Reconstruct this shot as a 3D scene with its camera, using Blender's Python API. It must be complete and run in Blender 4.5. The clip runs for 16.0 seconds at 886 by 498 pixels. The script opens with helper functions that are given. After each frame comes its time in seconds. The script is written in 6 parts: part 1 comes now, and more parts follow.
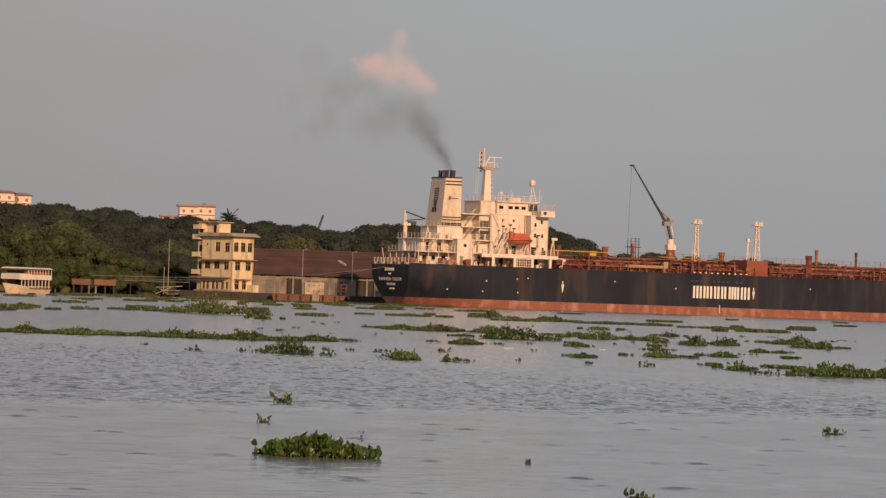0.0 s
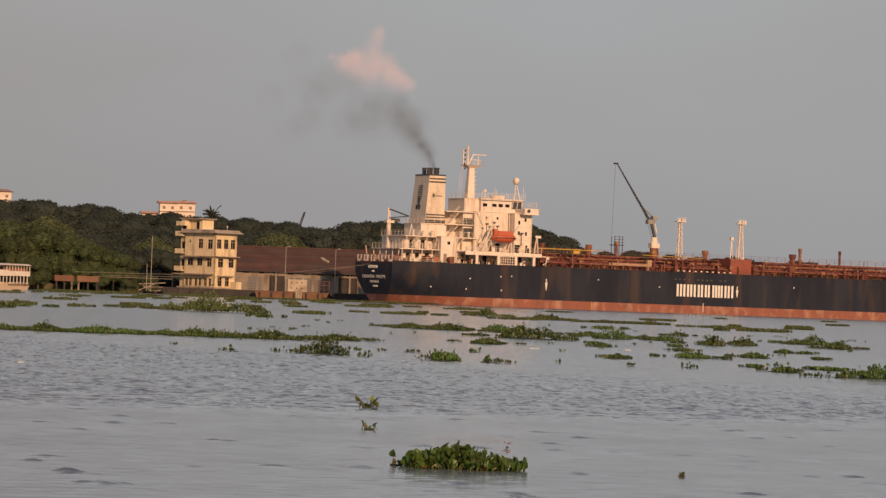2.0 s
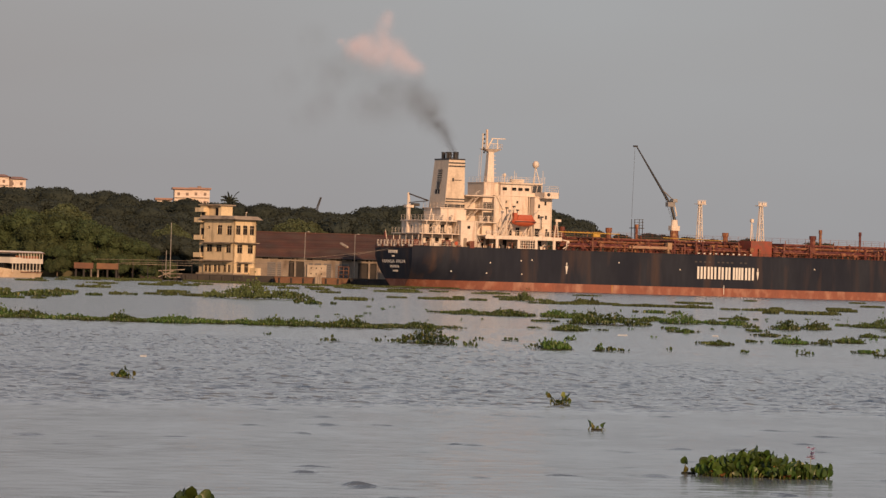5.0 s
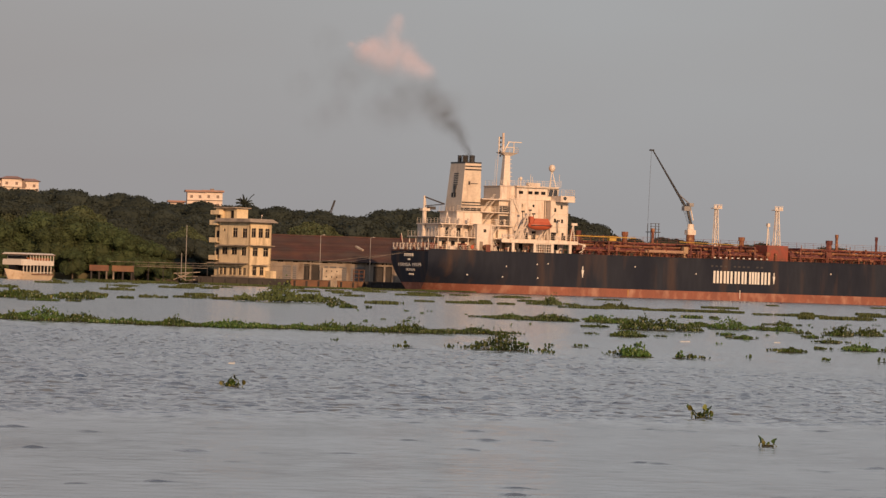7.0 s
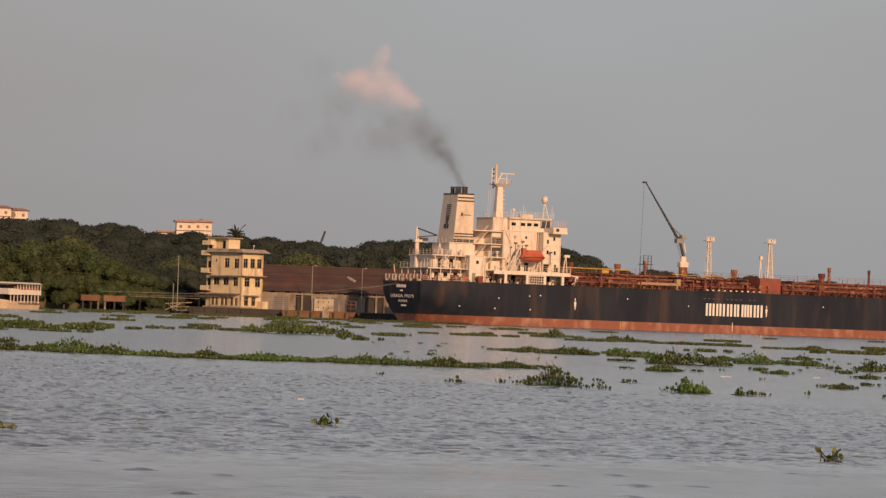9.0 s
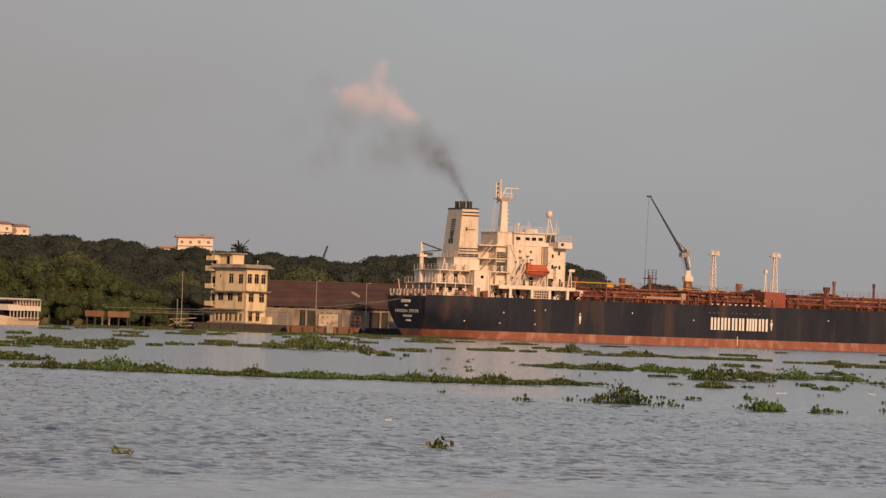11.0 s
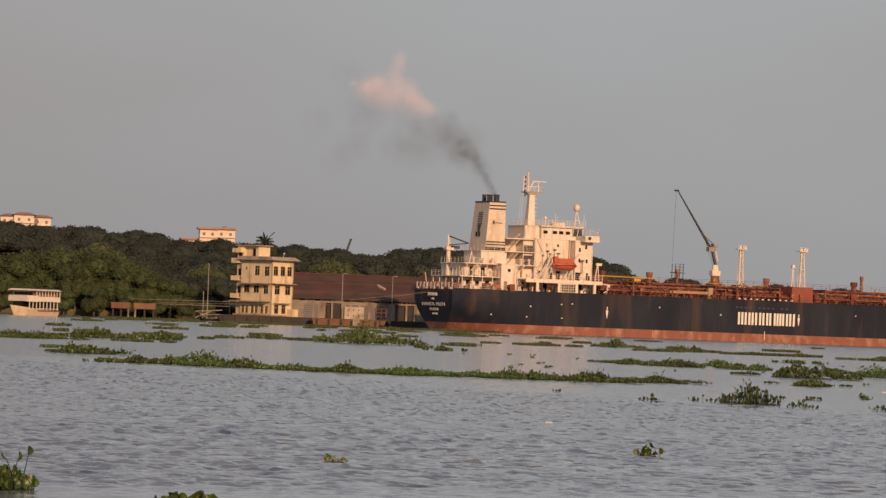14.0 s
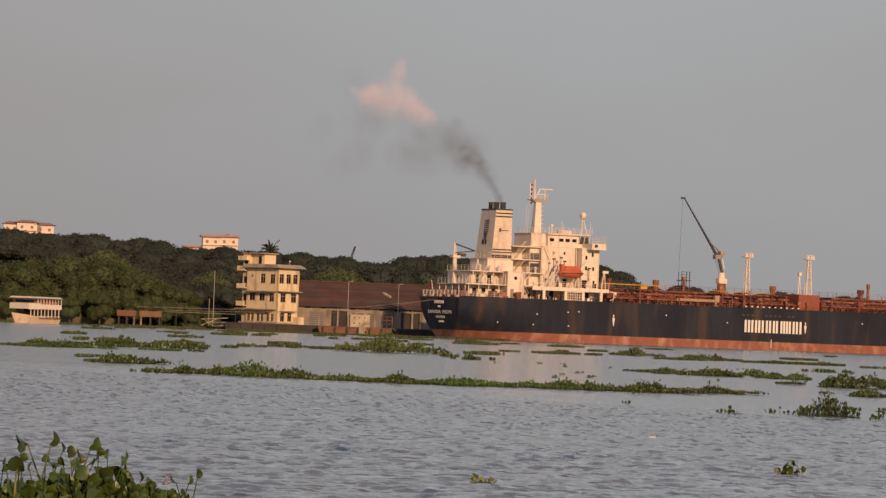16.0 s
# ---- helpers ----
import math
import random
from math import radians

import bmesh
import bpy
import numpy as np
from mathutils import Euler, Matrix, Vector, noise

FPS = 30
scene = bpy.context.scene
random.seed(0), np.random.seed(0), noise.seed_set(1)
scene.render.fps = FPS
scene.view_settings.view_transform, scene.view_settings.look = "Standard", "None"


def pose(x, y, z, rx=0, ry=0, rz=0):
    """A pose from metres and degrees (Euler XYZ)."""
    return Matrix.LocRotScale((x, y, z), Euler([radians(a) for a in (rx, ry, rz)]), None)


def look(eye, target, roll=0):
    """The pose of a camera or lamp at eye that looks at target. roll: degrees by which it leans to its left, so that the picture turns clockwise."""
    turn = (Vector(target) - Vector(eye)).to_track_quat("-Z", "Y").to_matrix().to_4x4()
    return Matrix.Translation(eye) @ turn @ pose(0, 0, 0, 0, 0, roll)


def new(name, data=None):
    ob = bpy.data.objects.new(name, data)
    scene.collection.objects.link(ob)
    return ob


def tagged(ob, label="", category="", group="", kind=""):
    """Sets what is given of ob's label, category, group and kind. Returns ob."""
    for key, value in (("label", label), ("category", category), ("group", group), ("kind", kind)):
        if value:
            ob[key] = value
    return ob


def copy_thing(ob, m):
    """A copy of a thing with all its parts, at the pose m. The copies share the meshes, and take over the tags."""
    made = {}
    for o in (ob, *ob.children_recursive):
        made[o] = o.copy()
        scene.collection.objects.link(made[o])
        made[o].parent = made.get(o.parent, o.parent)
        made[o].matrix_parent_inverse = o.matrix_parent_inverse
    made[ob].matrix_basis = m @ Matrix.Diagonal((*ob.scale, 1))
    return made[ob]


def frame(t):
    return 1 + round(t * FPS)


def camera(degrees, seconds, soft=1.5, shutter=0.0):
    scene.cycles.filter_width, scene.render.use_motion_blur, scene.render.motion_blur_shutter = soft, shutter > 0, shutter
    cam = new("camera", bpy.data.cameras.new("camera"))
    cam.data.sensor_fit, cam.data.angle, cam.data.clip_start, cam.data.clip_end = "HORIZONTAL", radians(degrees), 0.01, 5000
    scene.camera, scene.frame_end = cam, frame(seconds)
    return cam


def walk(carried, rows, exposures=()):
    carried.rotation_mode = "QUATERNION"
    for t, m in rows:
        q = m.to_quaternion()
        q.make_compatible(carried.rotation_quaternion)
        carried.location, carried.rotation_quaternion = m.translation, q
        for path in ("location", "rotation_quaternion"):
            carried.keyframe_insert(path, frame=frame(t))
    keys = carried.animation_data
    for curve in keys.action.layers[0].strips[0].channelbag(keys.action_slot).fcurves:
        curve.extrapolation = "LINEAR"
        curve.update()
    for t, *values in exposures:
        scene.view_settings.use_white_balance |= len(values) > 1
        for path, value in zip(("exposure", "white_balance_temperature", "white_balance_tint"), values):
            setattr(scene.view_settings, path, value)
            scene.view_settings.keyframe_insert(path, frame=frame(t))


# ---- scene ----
# Camera: held in a slowly drifting boat, about 1.3 m over the water, with a long lens.
cam = camera(12.0, 16.0, soft=1.4)
TURNS = [  # seconds, yaw, pitch, roll
    (0.0, 0.024, 0.692, -1.951),
    (0.5, 0.014, 0.648, -2.094),
    (1.0, -0.046, 0.646, -2.032),
    (1.5, -0.196, 0.663, -2.100),
    (2.0, -0.284, 0.667, -2.123),
    (2.5, -0.293, 0.642, -2.087),
    (3.0, -0.259, 0.585, -1.925),
    (3.5, -0.215, 0.543, -1.831),
    (4.0, -0.214, 0.501, -1.742),
    (6.5, -0.037, 0.429, -1.648),
    (7.0, -0.000, 0.488, -1.850),
    (7.5, 0.010, 0.602, -1.944),
    (8.0, -0.045, 0.753, -1.940),
    (8.5, -0.120, 0.834, -2.100),
    (9.0, -0.189, 0.918, -2.104),
    (11.5, -0.155, 1.125, -1.837),
    (12.0, -0.098, 1.116, -1.742),
    (12.5, -0.018, 1.061, -1.951),
    (13.0, 0.024, 1.043, -2.040),
    (13.5, 0.029, 0.995, -2.160),
    (14.0, 0.030, 1.014, -2.204),
    (14.5, 0.010, 1.046, -2.333),
    (15.0, -0.013, 1.087, -2.358),
    (15.5, 0.013, 1.104, -2.331),
    (16.0, 0.033, 1.117, -2.199),
]
walk(cam, [(t, pose(-0.61 * (t - 8), 0.55 * (t - 8), 1.3, 90 + pitch, roll, yaw)) for t, yaw, pitch, roll in TURNS])

# ---- world and sun ----
SUN_DIR = Vector((0.285, -0.915, 0.285)).normalized()
world = bpy.data.worlds.new("world")
scene.world = world
world.use_nodes = True
wn, wl = world.node_tree.nodes, world.node_tree.links
wn.clear()
w_out = wn.new("ShaderNodeOutputWorld")
w_bg = wn.new("ShaderNodeBackground")
w_sky = wn.new("ShaderNodeTexSky")
w_sky.sky_type = "NISHITA"
w_sky.sun_disc = False
w_sky.sun_elevation = math.asin(SUN_DIR.z)
w_sky.sun_rotation = math.atan2(SUN_DIR.x, SUN_DIR.y)
w_sky.dust_density = 4.0
# evening haze: grey at the horizon, brightest a little above it, deeper blue overhead
w_tc = wn.new("ShaderNodeTexCoord")
w_sep = wn.new("ShaderNodeSeparateXYZ")
wl.new(w_tc.outputs["Generated"], w_sep.inputs[0])
w_haze = wn.new("ShaderNodeValToRGB")
ramp = w_haze.color_ramp
ramp.elements[0].position, ramp.elements[0].color = 0.0, (0.700, 0.698, 0.720, 1)
ramp.elements[1].position, ramp.elements[1].color = 1.0, (0.34, 0.42, 0.56, 1)
for at, col in ((0.08, (0.733, 0.735, 0.760)), (0.125, (1.116, 1.12, 1.14)), (0.24, (1.114, 1.12, 1.162)), (0.36, (0.62, 0.71, 0.88)), (0.55, (0.44, 0.53, 0.72))):
    el = ramp.elements.new(at)
    el.color = (*col, 1)
wl.new(w_sep.outputs["Z"], w_haze.inputs["Fac"])
w_gain = wn.new("ShaderNodeMix")
w_gain.data_type = "RGBA"
w_gain.inputs["Factor"].default_value = 0.86
wl.new(w_sky.outputs[0], w_gain.inputs["A"])
w_lift = wn.new("ShaderNodeVectorMath")
w_lift.operation = "SCALE"
w_lift.inputs["Scale"].default_value = 5.45
wl.new(w_haze.outputs["Color"], w_lift.inputs[0])
# faint veils of thin cloud in the haze
w_map = wn.new("ShaderNodeMapping")
w_map.inputs["Scale"].default_value = (6, 6, 22)
wl.new(w_tc.outputs["Generated"], w_map.inputs["Vector"])
w_nz = wn.new("ShaderNodeTexNoise")
w_nz.inputs["Scale"].default_value = 1.0
w_nz.inputs["Detail"].default_value = 3.0
wl.new(w_map.outputs[0], w_nz.inputs["Vector"])
w_nr = wn.new("ShaderNodeMapRange")
w_nr.inputs["From Min"].default_value, w_nr.inputs["From Max"].default_value = 0.35, 0.70
w_nr.inputs["To Min"].default_value, w_nr.inputs["To Max"].default_value = 0.0, 1.0
wl.new(w_nz.outputs["Fac"], w_nr.inputs["Value"])
w_veil = wn.new("ShaderNodeMix")
w_veil.data_type = "RGBA"
w_veil.blend_type = "MULTIPLY"
w_veil.inputs["B"].default_value = (0.955, 0.928, 0.920, 1)
w_side = wn.new("ShaderNodeMapRange")  # the haze is a little thicker and duller up the river
w_side.inputs["From Min"].default_value, w_side.inputs["From Max"].default_value = -0.14, 0.0
w_side.inputs["To Min"].default_value, w_side.inputs["To Max"].default_value = 1.8, 0.0
wl.new(w_sep.outputs["X"], w_side.inputs["Value"])
w_both = wn.new("ShaderNodeMath")
w_both.operation = "ADD"
wl.new(w_nr.outputs[0], w_both.inputs[0])
wl.new(w_side.outputs[0], w_both.inputs[1])
w_veil.clamp_factor = False
wl.new(w_both.outputs[0], w_veil.inputs["Factor"])
wl.new(w_lift.outputs[0], w_veil.inputs["A"])
wl.new(w_veil.outputs["Result"], w_gain.inputs["B"])
wl.new(w_gain.outputs["Result"], w_bg.inputs["Color"])
w_bg.inputs["Strength"].default_value = 0.10
wl.new(w_bg.outputs[0], w_out.inputs["Surface"])

sun_data = bpy.data.lights.new("sun", "SUN")
sun_data.energy = 4.2
sun_data.angle = radians(0.6)
sun_data.color = (1.0, 0.595, 0.33)
sun = new("sun", sun_data)
sun.matrix_world = look(SUN_DIR * 100, (0, 0, 0))


# ---- mesh tools ----
class Geo:
    """Collects plain mesh geometry; box, tube, prism and blob pieces are joined into one mesh."""

    def __init__(self):
        self.v, self.f = [], []

    def add(self, verts, faces):
        k = len(self.v)
        self.v += [tuple(p) for p in verts]
        self.f += [tuple(i + k for i in q) for q in faces]

    def box(self, x0, x1, y0, y1, z0, z1):
        self.hexa([(x0, y0, z0), (x1, y0, z0), (x1, y1, z0), (x0, y1, z0)], [(x0, y0, z1), (x1, y0, z1), (x1, y1, z1), (x0, y1, z1)])
        return self

    def hexa(self, low, high):
        n = len(low)
        faces = [tuple(range(n - 1, -1, -1)), tuple(range(n, 2 * n))]
        faces += [(i, (i + 1) % n, n + (i + 1) % n, n + i) for i in range(n)]
        self.add(list(low) + list(high), faces)
        return self

    def tube(self, p, q, r, n=6, r2=None):
        p, q = Vector(p), Vector(q)
        r2 = r if r2 is None else r2
        d = (q - p).normalized()
        a = d.orthogonal().normalized()
        b = d.cross(a)
        ring = [(math.cos(2 * math.pi * i / n), math.sin(2 * math.pi * i / n)) for i in range(n)]
        self.hexa([p + (a * c + b * s) * r for c, s in ring], [q + (a * c + b * s) * r2 for c, s in ring])
        return self

    def path(self, points, r, n=5):
        for p, q in zip(points, points[1:]):
            self.tube(p, q, r, n)
        return self

    def ball(self, c, rx, ry, rz, rings=6, n=10, lump=0.0, rng=None):
        rows = []
        for i in range(rings + 1):
            th = math.pi * i / rings
            for j in range(n):
                ph = 2 * math.pi * j / n
                k = 1 + (rng.uniform(-lump, lump) if rng else 0)
                rows.append((c[0] + rx * k * math.sin(th) * math.cos(ph), c[1] + ry * k * math.sin(th) * math.sin(ph), c[2] + rz * k * math.cos(th)))
        faces = [(i * n + j, (i + 1) * n + j, (i + 1) * n + (j + 1) % n, i * n + (j + 1) % n) for i in range(rings) for j in range(n)]
        self.add(rows, faces)
        return self

    def mesh(self, name, material, smooth=False):
        me = bpy.data.meshes.new(name)
        me.from_pydata(self.v, [], self.f)
        me.validate()
        if smooth:
            me.polygons.foreach_set("use_smooth", [True] * len(me.polygons))
        if material:
            me.materials.append(material)
        me.update()
        return me


def part(name, geo, material, parent, label="", smooth=False, kind=""):
    ob = new(name, geo.mesh(name, material, smooth))
    ob.parent = parent
    return tagged(ob, label=label, kind=kind)


def share(name, me, parent, m):
    ob = new(name, me)
    ob.parent = parent
    ob.matrix_basis = m
    return ob


def thing(name, label, category, m=None, group=""):
    ob = new(name)
    if m is not None:
        ob.matrix_basis = m
    return tagged(ob, label, category, group)


# ---- materials ----
def mat(name, col, rough=0.6, metal=0.0, alt=None, scale=1.0, amount=0.35, stretch=(1, 1, 1), bump=0.0, fine=8.0, island=0.0, obj_rand=0.0, spec=0.5, dirt=None, dirt_scale=0.3, dirt_lo=0.5, dirt_hi=0.7, dirt_stretch=(1, 1, 1)):
    """Base colour varied at two scales, with optional stains and relief."""
    m = bpy.data.materials.new(name)
    m.use_nodes = True
    n, l = m.node_tree.nodes, m.node_tree.links
    bs = n["Principled BSDF"]
    bs.inputs["Roughness"].default_value = rough
    bs.inputs["Metallic"].default_value = metal
    bs.inputs["Specular IOR Level"].default_value = spec
    tc = n.new("ShaderNodeTexCoord")

    def noise_fac(s, st, detail=4.0):
        mp = n.new("ShaderNodeMapping")
        mp.inputs["Scale"].default_value = st
        l.new(tc.outputs["Object"], mp.inputs["Vector"])
        nz = n.new("ShaderNodeTexNoise")
        nz.inputs["Scale"].default_value = s
        nz.inputs["Detail"].default_value = detail
        l.new(mp.outputs[0], nz.inputs["Vector"])
        return nz.outputs["Fac"]

    def mixc(fac, a, b):
        mx = n.new("ShaderNodeMix")
        mx.data_type = "RGBA"
        if isinstance(fac, float):
            mx.inputs["Factor"].default_value = fac
        else:
            l.new(fac, mx.inputs["Factor"])
        for key, val in (("A", a), ("B", b)):
            if isinstance(val, tuple):
                mx.inputs[key].default_value = (*val, 1)
            else:
                l.new(val, mx.inputs[key])
        return mx.outputs["Result"]

    def ramp(fac, lo, hi):
        mr = n.new("ShaderNodeMapRange")
        mr.inputs["From Min"].default_value = lo
        mr.inputs["From Max"].default_value = hi
        l.new(fac, mr.inputs["Value"])
        return mr.outputs[0]

    alt = alt or tuple(c * (1 - amount) for c in col)
    big = noise_fac(scale, stretch)
    c = mixc(ramp(big, 0.3, 0.7), col, alt)
    small = noise_fac(scale * fine, stretch, 6.0)
    c = mixc(ramp(small, 0.2, 1.4), c, tuple(x * 0.45 for x in col))
    if dirt:
        c = mixc(ramp(noise_fac(dirt_scale, dirt_stretch, 6.0), dirt_lo, dirt_hi), c, dirt)
    for source, k in (("Random Per Island", island), ("Random", obj_rand)):
        if k:
            src = n.new("ShaderNodeNewGeometry" if source != "Random" else "ShaderNodeObjectInfo").outputs[source]
            hs = n.new("ShaderNodeHueSaturation")
            mr = n.new("ShaderNodeMapRange")
            mr.inputs["To Min"].default_value, mr.inputs["To Max"].default_value = 1 - k, 1 + k
            l.new(src, mr.inputs["Value"])
            l.new(mr.outputs[0], hs.inputs["Value"])
            mh = n.new("ShaderNodeMapRange")
            mh.inputs["To Min"].default_value, mh.inputs["To Max"].default_value = 0.5 - 0.05 * k, 0.5 + 0.05 * k
            l.new(src, mh.inputs["Value"])
            l.new(mh.outputs[0], hs.inputs["Hue"])
            l.new(c, hs.inputs["Color"])
            c = hs.outputs[0]
    l.new(c, bs.inputs["Base Color"])
    if bump:
        bp = n.new("ShaderNodeBump")
        bp.inputs["Strength"].default_value = min(1.0, bump)
        bp.inputs["Distance"].default_value = 0.05
        l.new(small, bp.inputs["Height"])
        l.new(bp.outputs[0], bs.inputs["Normal"])
    return m


RUST = (0.20, 0.075, 0.035)
M_HULL = mat("hull_black_paint", (0.010, 0.014, 0.027), 0.6, scale=0.22, alt=(0.025, 0.030, 0.043), stretch=(1, 1, 0.22), fine=6, dirt=(0.075, 0.046, 0.034), dirt_scale=0.34, dirt_stretch=(1.0, 1.0, 0.16), dirt_lo=0.52, dirt_hi=0.86, bump=0.15, spec=0.2)
M_BOOT = mat("boot_red_paint", (0.27, 0.095, 0.058), 0.75, alt=(0.19, 0.072, 0.050), scale=0.35, stretch=(1, 1, 0.5), dirt=(0.36, 0.20, 0.14), dirt_scale=0.5, dirt_stretch=(1, 1, 0.6), dirt_lo=0.48, dirt_hi=0.75, bump=0.2)
M_SHIPWHITE = mat("ship_white_paint", (0.785, 0.68, 0.57), 0.5, scale=0.4, amount=0.14, dirt=(0.36, 0.19, 0.10), dirt_scale=1.3, dirt_stretch=(1, 1, 0.12), dirt_lo=0.55, dirt_hi=0.84)
M_FUNNEL = mat("funnel_cream_paint", (0.73, 0.60, 0.46), 0.5, scale=0.3, amount=0.15, dirt=(0.30, 0.22, 0.16), dirt_scale=0.5, dirt_stretch=(1, 1, 0.3), dirt_lo=0.55, dirt_hi=0.85)
M_DARK = mat("dark_glass_or_gap", (0.014, 0.013, 0.014), 0.4, amount=0.3, spec=0.15)
M_BRIDGEGLASS = mat("tinted_bridge_glass", (0.07, 0.075, 0.085), 0.15, amount=0.3, spec=0.5)
M_BLACK = mat("black_paint", (0.025, 0.025, 0.028), 0.5, amount=0.3)
M_DECK = mat("deck_red_oxide", (0.22, 0.075, 0.042), 0.7, alt=(0.16, 0.07, 0.045), scale=0.5, bump=0.2, obj_rand=0.25, dirt=(0.30, 0.15, 0.09), dirt_scale=1.0)
M_PIPE = mat("pipe_red_oxide", (0.175, 0.041, 0.024), 0.65, alt=(0.10, 0.032, 0.022), scale=0.8, obj_rand=0.4, dirt=(0.28, 0.13, 0.065), dirt_scale=1.4)
M_ORANGE = mat("lifeboat_orange", (0.50, 0.105, 0.042), 0.45, scale=0.8, amount=0.25)
M_YELLOW = mat("faded_yellow_paint", (0.62, 0.38, 0.06), 0.6, scale=0.8)
M_STEELGREY = mat("grey_steel", (0.075, 0.070, 0.070), 0.55, 0.3, scale=1.0)
M_LETTER = mat("white_lettering", (0.80, 0.77, 0.70), 0.6, scale=1.5, amount=0.15)
M_WALL = mat("cream_plaster", (0.80, 0.65, 0.42), 0.85, alt=(0.66, 0.52, 0.33), scale=0.5, dirt=(0.24, 0.18, 0.12), dirt_scale=0.8, dirt_stretch=(1, 1, 0.25), dirt_lo=0.52, dirt_hi=0.80, bump=0.2)
M_CONCRETE = mat("weathered_concrete", (0.40, 0.33, 0.25), 0.9, alt=(0.26, 0.21, 0.17), scale=0.6, bump=0.3, dirt=(0.12, 0.10, 0.08), dirt_scale=0.5)
M_QUAY = mat("dark_quay_wall", (0.032, 0.030, 0.030), 0.9, alt=(0.060, 0.050, 0.044), scale=0.4, bump=0.3)
M_RUSTY = mat("rusty_steel", (0.20, 0.095, 0.052), 0.85, alt=(0.12, 0.065, 0.042), scale=0.5, bump=0.3, obj_rand=0.2)
M_TILE = mat("old_clay_tile", (0.105, 0.043, 0.031), 0.9, alt=(0.046, 0.025, 0.021), scale=0.25, fine=6, dirt=(0.06, 0.042, 0.036), dirt_scale=0.2, dirt_lo=0.45, dirt_hi=0.75, obj_rand=0.2, bump=0.3)
M_PALEWALL = mat("pale_limewash", (0.56, 0.48, 0.37), 0.9, alt=(0.34, 0.28, 0.23), scale=0.4, dirt=(0.22, 0.17, 0.12), dirt_scale=0.6)
M_STOREWALL = mat("stained_limewash", (0.33, 0.28, 0.23), 0.9, alt=(0.22, 0.185, 0.155), scale=0.4, dirt=(0.12, 0.09, 0.07), dirt_scale=0.5, dirt_stretch=(1, 1, 0.4), dirt_lo=0.48, dirt_hi=0.72, bump=0.2)
M_POLE = mat("galvanised_pole", (0.34, 0.32, 0.30), 0.55, 0.3, scale=1.0)
M_SHUTTER = mat("faded_blue_shutter", (0.12, 0.13, 0.15), 0.7, alt=(0.17, 0.15, 0.14), scale=0.8, obj_rand=0.3)
M_FARWALL = mat("far_house_plaster", (0.76, 0.64, 0.55), 0.85, scale=0.2, amount=0.15)
M_FARROOF = mat("far_house_roof", (0.42, 0.25, 0.20), 0.85, scale=0.3)
M_FERRY = mat("ferry_white_paint", (0.75, 0.68, 0.58), 0.5, scale=0.6, amount=0.15, dirt=(0.40, 0.25, 0.15), dirt_scale=1.0, dirt_lo=0.6, dirt_hi=0.9)
M_FERRYHULL = mat("ferry_cream_hull", (0.68, 0.54, 0.39), 0.6, scale=0.6, amount=0.2, dirt=(0.30, 0.18, 0.10), dirt_scale=1.0, dirt_lo=0.55, dirt_hi=0.85)
M_SEAT = mat("ferry_inside_red", (0.48, 0.19, 0.095), 0.7, scale=1.0)
M_EARTH = mat("shore_earth", (0.12, 0.10, 0.06), 0.95, alt=(0.07, 0.08, 0.04), scale=0.2, bump=0.3)
M_BARK = mat("bark", (0.13, 0.10, 0.07), 0.9, scale=1.0, bump=0.4)
# far foliage, its base colour greyed towards blue for the haze
M_LEAF_FAR = mat("rain_tree_foliage", (0.045, 0.055, 0.045), 0.9, alt=(0.035, 0.044, 0.037), scale=0.12, island=0.15, obj_rand=0.15, spec=0.1)
M_LEAF_NEAR = mat("mangrove_foliage", (0.062, 0.082, 0.034), 0.85, alt=(0.042, 0.060, 0.028), scale=0.2, island=0.2, obj_rand=0.2, spec=0.2)
M_LEAF_PALE = mat("pale_tree_foliage", (0.085, 0.100, 0.048), 0.85, alt=(0.062, 0.078, 0.040), scale=0.2, island=0.2, obj_rand=0.25, spec=0.2)
M_HYA = mat("hyacinth_leaf", (0.064, 0.108, 0.018), 0.42, alt=(0.030, 0.056, 0.013), scale=3.0, island=0.28, obj_rand=0.35, spec=0.4)
M_HYAOLD = mat("hyacinth_yellow_leaf", (0.17, 0.18, 0.030), 0.5, alt=(0.10, 0.12, 0.022), scale=3.0, island=0.4, obj_rand=0.4, spec=0.4)
M_HYADEAD = mat("withered_leaf", (0.20, 0.085, 0.022), 0.7, alt=(0.12, 0.06, 0.02), scale=3.0, obj_rand=0.4, spec=0.2)
# the same plant far off, its brighter light put into a paler leaf colour
M_HYALIT = mat("pale_water_weed", (0.085, 0.108, 0.038), 0.7, alt=(0.058, 0.078, 0.030), scale=0.3, island=0.25, obj_rand=0.2, spec=0.2)
M_STORE = mat("red_deck_store_paint", (0.30, 0.065, 0.038), 0.65, alt=(0.22, 0.05, 0.03), scale=0.5, dirt=(0.16, 0.06, 0.04), dirt_scale=0.9)
M_STEM = mat("hyacinth_stem", (0.16, 0.17, 0.045), 0.5, scale=4.0, island=0.3)
M_ROOT = mat("hyacinth_root_mass", (0.030, 0.032, 0.014), 0.9, scale=3.0, bump=0.4)
M_PETAL = mat("hyacinth_flower_petal", (0.58, 0.42, 0.60), 0.6, scale=6.0)
M_LITTER = mat("pale_floating_litter", (0.60, 0.62, 0.62), 0.7, scale=5.0)
M_FLAG = mat("red_cloth", (0.22, 0.045, 0.035), 0.8, scale=2.0)


